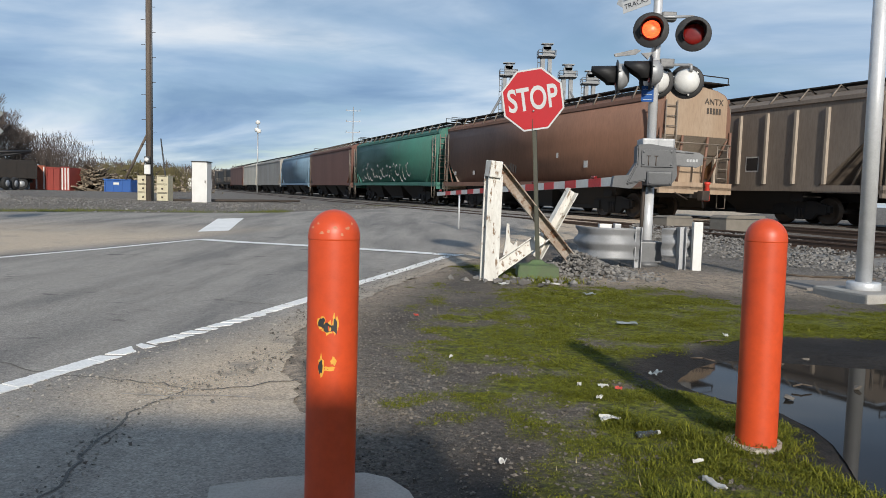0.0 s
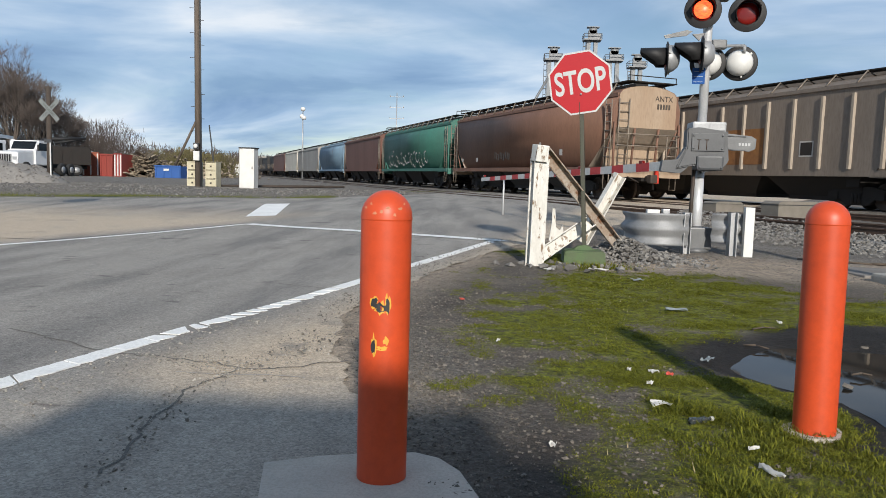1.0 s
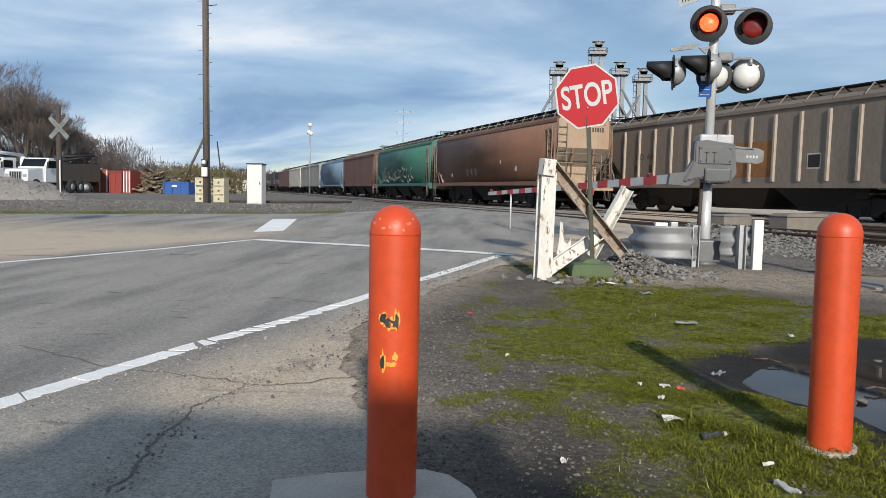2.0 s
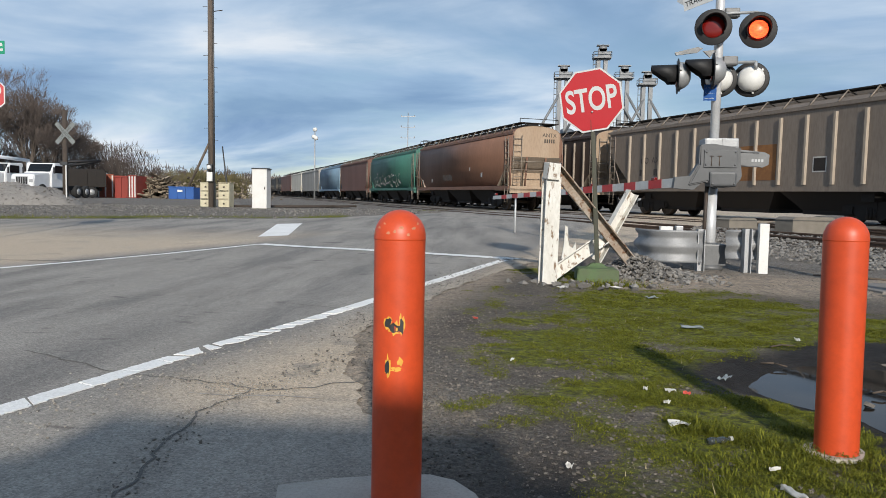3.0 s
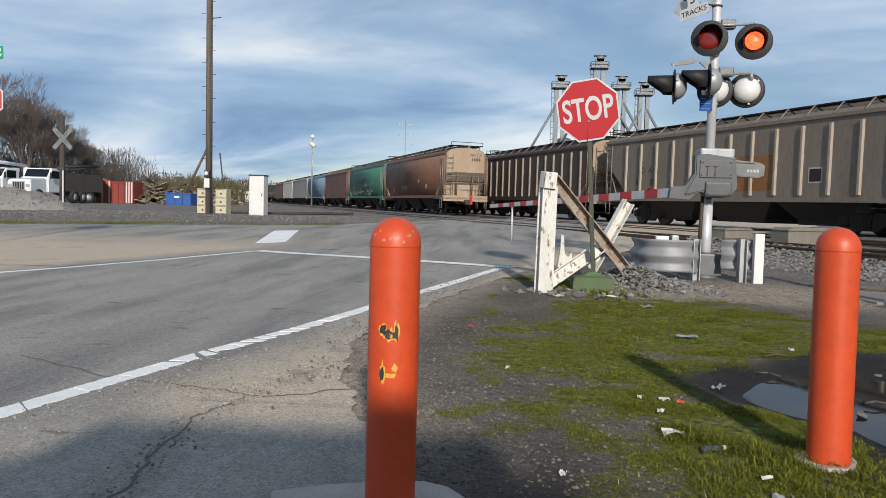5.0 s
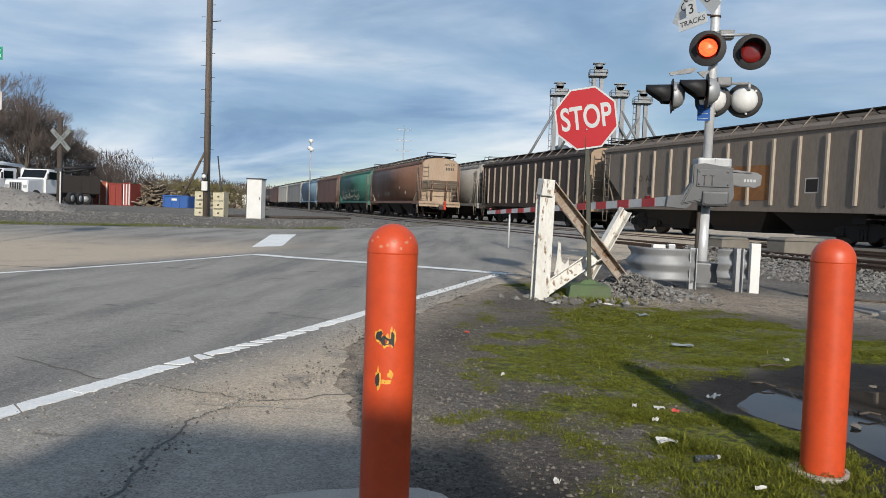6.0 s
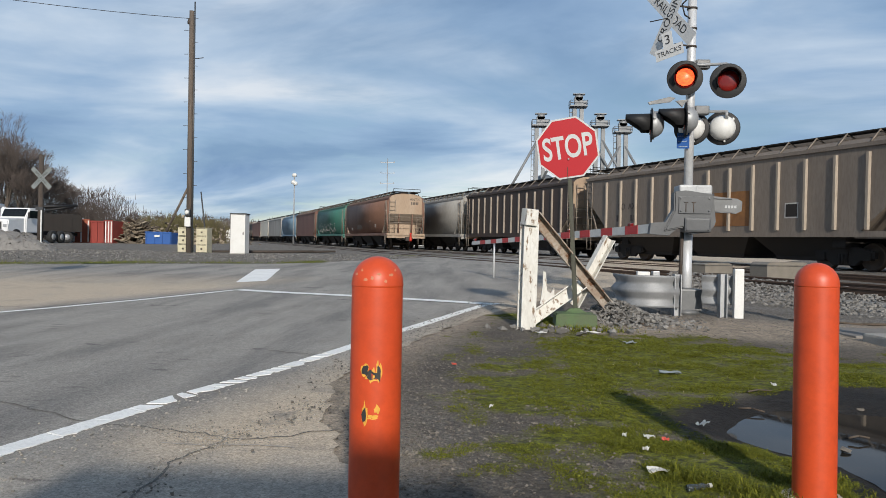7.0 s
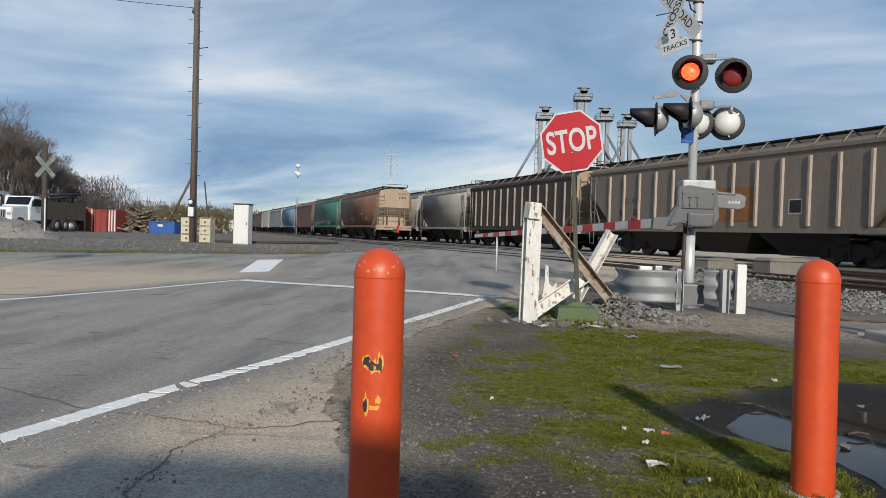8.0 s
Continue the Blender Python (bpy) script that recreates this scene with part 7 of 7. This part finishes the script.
def bare_tree(m, h, seed, label):
    r = random.Random(seed)
    e = thing("tree", m, label, "tree", "bare trees")
    trunk, limbs = B(), B()
    tv, tf = [], []

    def grow(p, d, length, rad, depth):
        q = p + d * length
        if depth >= 3:
            side = d.cross(Vector((0.3, 0.9, 0.1))).normalized() * rad
            i = len(tv)
            tv.extend([tuple(p - side), tuple(p + side), tuple(q + side * 0.45), tuple(q - side * 0.45)])
            tf.append((i, i + 1, i + 2, i + 3))
        else:
            tube(trunk if depth == 0 else limbs, p, q, rad, rad * 0.68, 7 - depth, caps=False)
        if depth > 7:
            return
        kids = (3 if depth < 2 else 2) + (1 if r.random() < (0.7 if depth < 6 else 0.6) else 0)
        for k in range(kids):
            ax = Vector((r.gauss(0, 1), r.gauss(0, 1), r.gauss(0, 0.6)))
            nd = (d * (1.0 if k else 1.5) + ax.normalized() * r.uniform(0.30, 0.62) + Vector((0, 0, 0.10))).normalized()
            start = p.lerp(q, 1.0 if k == 0 else r.uniform(0.55, 1.0))
            grow(start, nd, length * r.uniform(0.62, 0.86), max(0.017, rad * r.uniform(0.5, 0.68)), depth + 1)

    grow(Vector((0, 0, -0.2)), Vector((r.gauss(0, 0.06), r.gauss(0, 0.06), 1)).normalized(), h * 0.25, h * 0.0125, 0)
    part("trunk", trunk, BARK, e)
    part("limb", limbs, BARK, e)["kind"] = "stuff"
    me = bpy.data.meshes.new("twigs")
    me.from_pydata(tv, [], tf)
    me.materials.append(TWIG)
    tw = new("crown", me)
    tw.parent = e
    tw["kind"] = "stuff"
    return e


t1 = bare_tree(pose(-63.0, 91, 1.0), 16, 2, "tall bare winter tree with fine grey branches")
t2 = bare_tree(pose(-68.5, 92, 1.0, 0, 0, 40), 18, 5, "tall bare winter tree with fine grey branches")
for x, y, rz, k in ((-60.6, 92, 160, 0.78), (-60.0, 93, 60, 0.8), (-65.5, 96, 210, 0.98), (-71, 95, 300, 1.0), (-63.8, 99, 120, 0.9), (-74, 97, 10, 1.0), (-66.5, 89, 250, 0.95), (-70, 101, 330, 1.0), (-62.5, 96, 70, 0.8), (-78, 93, 200, 1.05),
                    (-61.5, 101, 30, 0.72), (-69.5, 106, 140, 1.0), (-59.6, 96, 275, 0.6), (-84, 98, 15, 1.0), (-64.5, 93, 15, 0.85)):
    src = t1 if int(abs(x) * 2) % 2 else t2
    c = copy_thing(src, pose(x, y, 1.0, 0, 0, rz))
    c.scale = (k * 0.9, k * 0.9, k * 0.9)


# far woods and brush: masses of bare twigs
WOODS = island_mat("dull_brown_twigs", (0.055, 0.046, 0.042), (0.125, 0.103, 0.092), 0.95)


def thicket(name, places, n, material, label, seed, thin=0.03, reach=0.16):
    r = np.random.RandomState(seed)
    vs, fs = [], []
    for x, y, z, w, h in places:
        c = r.randn(n, 3) * (w * 0.40, w * 0.3, 0) + (x, y, z)
        side = np.clip(np.abs(c[:, 0] - x) / (w * 0.9), 0, 1)
        c[:, 2] += h * r.uniform(0, 1, n) ** 1.25 * (1 - 0.55 * side ** 2)
        d = r.randn(n, 3) * (0.5, 0.3, 0.9) * (w * reach)
        d[:, 2] = np.abs(d[:, 2])
        t = w * thin
        for p, q in zip(c, d):
            i = len(vs)
            vs += [(p[0] - t, p[1], p[2]), (p[0] + t, p[1], p[2]), (p[0] + q[0], p[1] + q[1], p[2] + q[2])]
            fs.append((i, i + 1, i + 2))
    return stuff(name, vs, fs, material, label, "woods")


rw = np.random.RandomState(12)
pls = []
for k in range(760):
    x = rw.uniform(-330, 30)
    y = rw.uniform(200, 330)
    h = rw.uniform(3.8, 6.4) * (1 + 0.3 * math.sin(x * 0.05) + 0.2 * math.sin(x * 0.17 + 1))
    pls.append((x, y, 2.0 + (y - 200) * 0.0045, rw.uniform(3.5, 6), h))
thicket("far_woods", pls, 420, WOODS, "brown bare winter woods along the horizon", 21)
pls = [(rw.uniform(-90, -43), rw.uniform(95, 118), 1.0, rw.uniform(2.0, 3.5), rw.uniform(1.4, 2.9)) for k in range(190)]
pls += [(rw.uniform(-92, -56), rw.uniform(96, 116), 1.0, rw.uniform(3.5, 5.5), rw.uniform(4.0, 8.5)) for k in range(70)]
thicket("brush", pls, 1000, WOODS, "brown bare brush behind the yard", 22, 0.008, 0.14)
OLIVE = island_mat("olive_winter_leaves", (0.085, 0.078, 0.035), (0.17, 0.145, 0.07), 0.95)
pls = [(rw.normal(-39.5, 2.0), rw.uniform(90, 96), 1.0, 2.6, rw.uniform(2.2, 3.7)) for k in range(16)]
thicket("shrub", pls, 1300, OLIVE, "olive brown shrub behind the scrap heap", 23, 0.016, 0.14)

# overpass far down the line
br = thing("overpass", pose(-92, 250, 2.2), "long grey concrete road overpass in the distance", "overpass")
part("deck", box(B(), -40, 30, -4, 4, 4.6, 5.8), CONCRETE, br)
part("parapet", box(B(), -40, 30, -4.2, -4.0, 5.8, 6.5), CONCRETE, br)
for x in (-30, -14, 2, 18):
    part("pier", box(B(), x - 1, x + 1, -3, 3, -0.3, 4.6), CONCRETE, br)
bm = B()
box(bm, -2.5, 2.5, -2, 2, 0, 2.4)
prism(bm, [(-2.8, 2.4), (2.8, 2.4), (0, 3.4)], -2.2, 2.2, "y")
tagged(part("shed", bm, WHITE, m=pose(-66, 190, 1.9)), "small white shed in the distance", "shed")

# light mast and power pole behind the train
lm = thing("light_mast", pose(-29.5, 110, 1.2), "slim steel light mast with flood lamps", "light mast")
bm = B()
tube(bm, (0, 0, 0), (0, 0, 10.4), 0.13, 0.08, 8)
part("shaft", bm, GALV, lm)
for x, z in ((0, 10.5), (-0.15, 9.4), (0.15, 9.2)):
    bm = B()
    lathe(bm, [(0, -0.3), (0.3, -0.25), (0.38, 0.1), (0.2, 0.3), (0, 0.33)], 10, pose(x, 0, z))
    part("flood_lamp", bm, WHITE, lm)
pp = thing("power_pole", pose(-15.2, 110, 1.2), "thin power pole with three crossarms", "power pole")
bm = B()
tube(bm, (0, 0, 0), (0, 0, 13.2), 0.11, 0.06, 8)
part("pole", bm, GALV, pp)
for z in (9.4, 11.0, 12.6):
    part("crossarm", box(B(), -1.1, 1.1, -0.04, 0.04, z - 0.04, z + 0.04), GALV, pp)
    for x in (-1.0, 1.0):
        bm = B()
        lathe(bm, [(0, 0), (0.06, 0), (0.05, 0.2), (0, 0.22)], 8, pose(x, 0, z + 0.04))
        part("insulator", bm, GALV, pp)

# ---- grain elevator ----
ELEV = mat("dull_galvanised", (0.21, 0.22, 0.23), 0.6, 0.3, scale=0.5, amount=0.5)


def leg_tower(x, top, label, twin=True):
    e = thing("elevator_leg", pose(x, 150, 1.5), label, "elevator tower", "grain elevator towers")
    for sx in ((-0.7, 0.7) if twin else (0,)):
        part("leg_casing", box(B(), sx - 0.38, sx + 0.38, -0.5, 0.5, 0, top - 3.2), ELEV, e)
    part("head_platform", box(B(), -1.75, 1.75, -1.4, 1.4, top - 3.3, top - 3.05), ELEV, e)
    bm = B()
    for a, b in (((-1.75, -1.4), (1.75, -1.4)), ((1.75, -1.4), (1.75, 1.4)), ((1.75, 1.4), (-1.75, 1.4)), ((-1.75, 1.4), (-1.75, -1.4))):
        for z in (top - 2.6, top - 2.1):
            tube(bm, (*a, z), (*b, z), 0.06, n=4)
        tube(bm, (*a, top - 3.1), (*a, top - 2.1), 0.06, n=4)
    part("guard_rail", bm, ELEV, e)
    bm = B()
    lathe(bm, [(0, -0.5), (0.8, -0.5), (0.8, 0.5), (0, 0.5)], 12, pose(0.1, 0, top - 1.3, 90, 0, 0))
    box(bm, -1.1, 1.3, -0.7, 0.7, top - 0.75, top - 0.6)
    box(bm, -0.8, 0.9, -0.5, 0.5, top - 3.05, top - 1.3)
    box(bm, 0.9, 1.7, -0.4, 0.4, top - 2.9, top - 2.0)
    part("head_house", bm, ELEV, e)
    bm = B()
    z = 0
    while z < top - 4:
        box(bm, -1.75, -1.25, -0.3, 0.3, z, z + 0.08)
        z += 1.2
    tube(bm, (-1.75, -0.3, 0), (-1.75, -0.3, top - 3.2), 0.06, n=4)
    tube(bm, (-1.25, -0.3, 0), (-1.25, -0.3, top - 3.2), 0.06, n=4)
    part("ladder_cage", bm, ELEV, e)
    for dx, dz in ((-7, 12), (8, 13)):
        bm = B()
        tube(bm, (0.5 if dx > 0 else -0.5, -0.3, top - 6), (dx, -1, top - 6 - dz), 0.28, n=6)
        part("spout", bm, ELEV, e)
    return e


for x, top in ((10.6, 28.0), (18.2, 32.0), (22.6, 28.0), (27.2, 26.8)):
    leg_tower(x, top, "tall steel grain elevator leg with a railed head platform")


def silo(x, y, r, h, label):
    e = thing("silo", pose(x, y, 1.4), label, "silo", "grain silos")
    prof = [(r, 0.0)]
    z = 0.0
    while z < h:
        prof += [(r + 0.05, z + 0.4), (r, z + 0.8)]
        z += 0.8
    part("drum", lathe(B(), prof, 28), ELEV, e)
    part("cone_roof", lathe(B(), [(r + 0.2, z), (r * 0.25, z + r * 0.5), (0.0, z + r * 0.55)], 28), ELEV, e)
    return e


for x, y, r, h in ((12.0, 155, 3.6, 13.0), (19.6, 156, 3.6, 12.0), (27.5, 156, 3.6, 11.0), (35.5, 158, 3.8, 11.0)):
    silo(x, y, r, h, "ribbed galvanised grain silo with a cone roof")

# white sheds behind the parked cars
wh = thing("warehouse", pose(-2.0, 112, 1.2), "long white metal warehouse with a low gable roof", "warehouse")
part("wall", box(B(), -10, 16, -8, 8, 0, 5.6), WHITE, wh)
bm = B()
prism(bm, [(-8.4, 5.6), (8.4, 5.6), (0, 7.4)], -10.3, 16.3, "x")
part("roof", bm, PALESTEEL, wh)
for i in range(5):
    part("wall_panel", box(B(), -9.5 + i * 5, -5.2 + i * 5, -8.05, -8.003, 0.4, 5.4), WHITE, wh)
bm = B()
for i in range(5):
    tube(bm, (4 + i, -3, 6.9), (5 + i, -3, 8.6 + 0.3 * (i % 2)), 0.1, n=5)
    tube(bm, (5 + i, -3, 8.6), (6 + i, -3, 6.9), 0.1, n=5)
part("roof_truss", bm, GREYPAINT, wh)

# low cases between the tracks
for x, y, w, h, rz in ((7.8, 20.1, 0.72, 0.44, 24), (6.7, 22.3, 0.5, 0.30, 24)):
    e = thing("track_case", pose(x, y, terrain(y) + 0.01, 0, 0, rz), "low tan metal case between the tracks", "track case", "track cases")
    bm = B()
    prism(bm, [(-w, 0), (w, 0), (w, h * 0.8), (w - 0.1, h), (-w + 0.12, h), (-w, h * 0.85)], -0.3, 0.3, "y")
    part("case", bm, mat("tan_case_paint", (0.20, 0.18, 0.15), 0.7, scale=3, amount=0.5), e)
    part("lid_edge", box(B(), -w - 0.01, w + 0.01, -0.31, 0.31, h * 0.76, h * 0.80), GREYPAINT, e)


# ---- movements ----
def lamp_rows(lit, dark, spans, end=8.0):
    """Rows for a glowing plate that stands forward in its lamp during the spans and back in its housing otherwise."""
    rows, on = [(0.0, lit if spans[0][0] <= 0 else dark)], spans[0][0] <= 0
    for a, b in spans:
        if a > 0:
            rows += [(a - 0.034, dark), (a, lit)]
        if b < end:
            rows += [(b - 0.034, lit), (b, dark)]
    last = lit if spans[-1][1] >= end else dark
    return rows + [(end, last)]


def motions():
    for car, off, length in moving:
        walk(car, [(t, car_pose(s + off, length)) for t, s in TRAIN_S])
    ts = [i * 0.1 for i in range(81)]
    for car in (brown, green):
        for w in e_wheels[car.name]:
            p = w.matrix_basis.translation.copy()
            walk(w, [(t, pose(p.x, p.y, p.z, -math.degrees(np.interp(t, *zip(*TRAIN_S)) / 0.457), 0, 0)) for t in ts])
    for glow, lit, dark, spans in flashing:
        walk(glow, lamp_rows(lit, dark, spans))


motions()
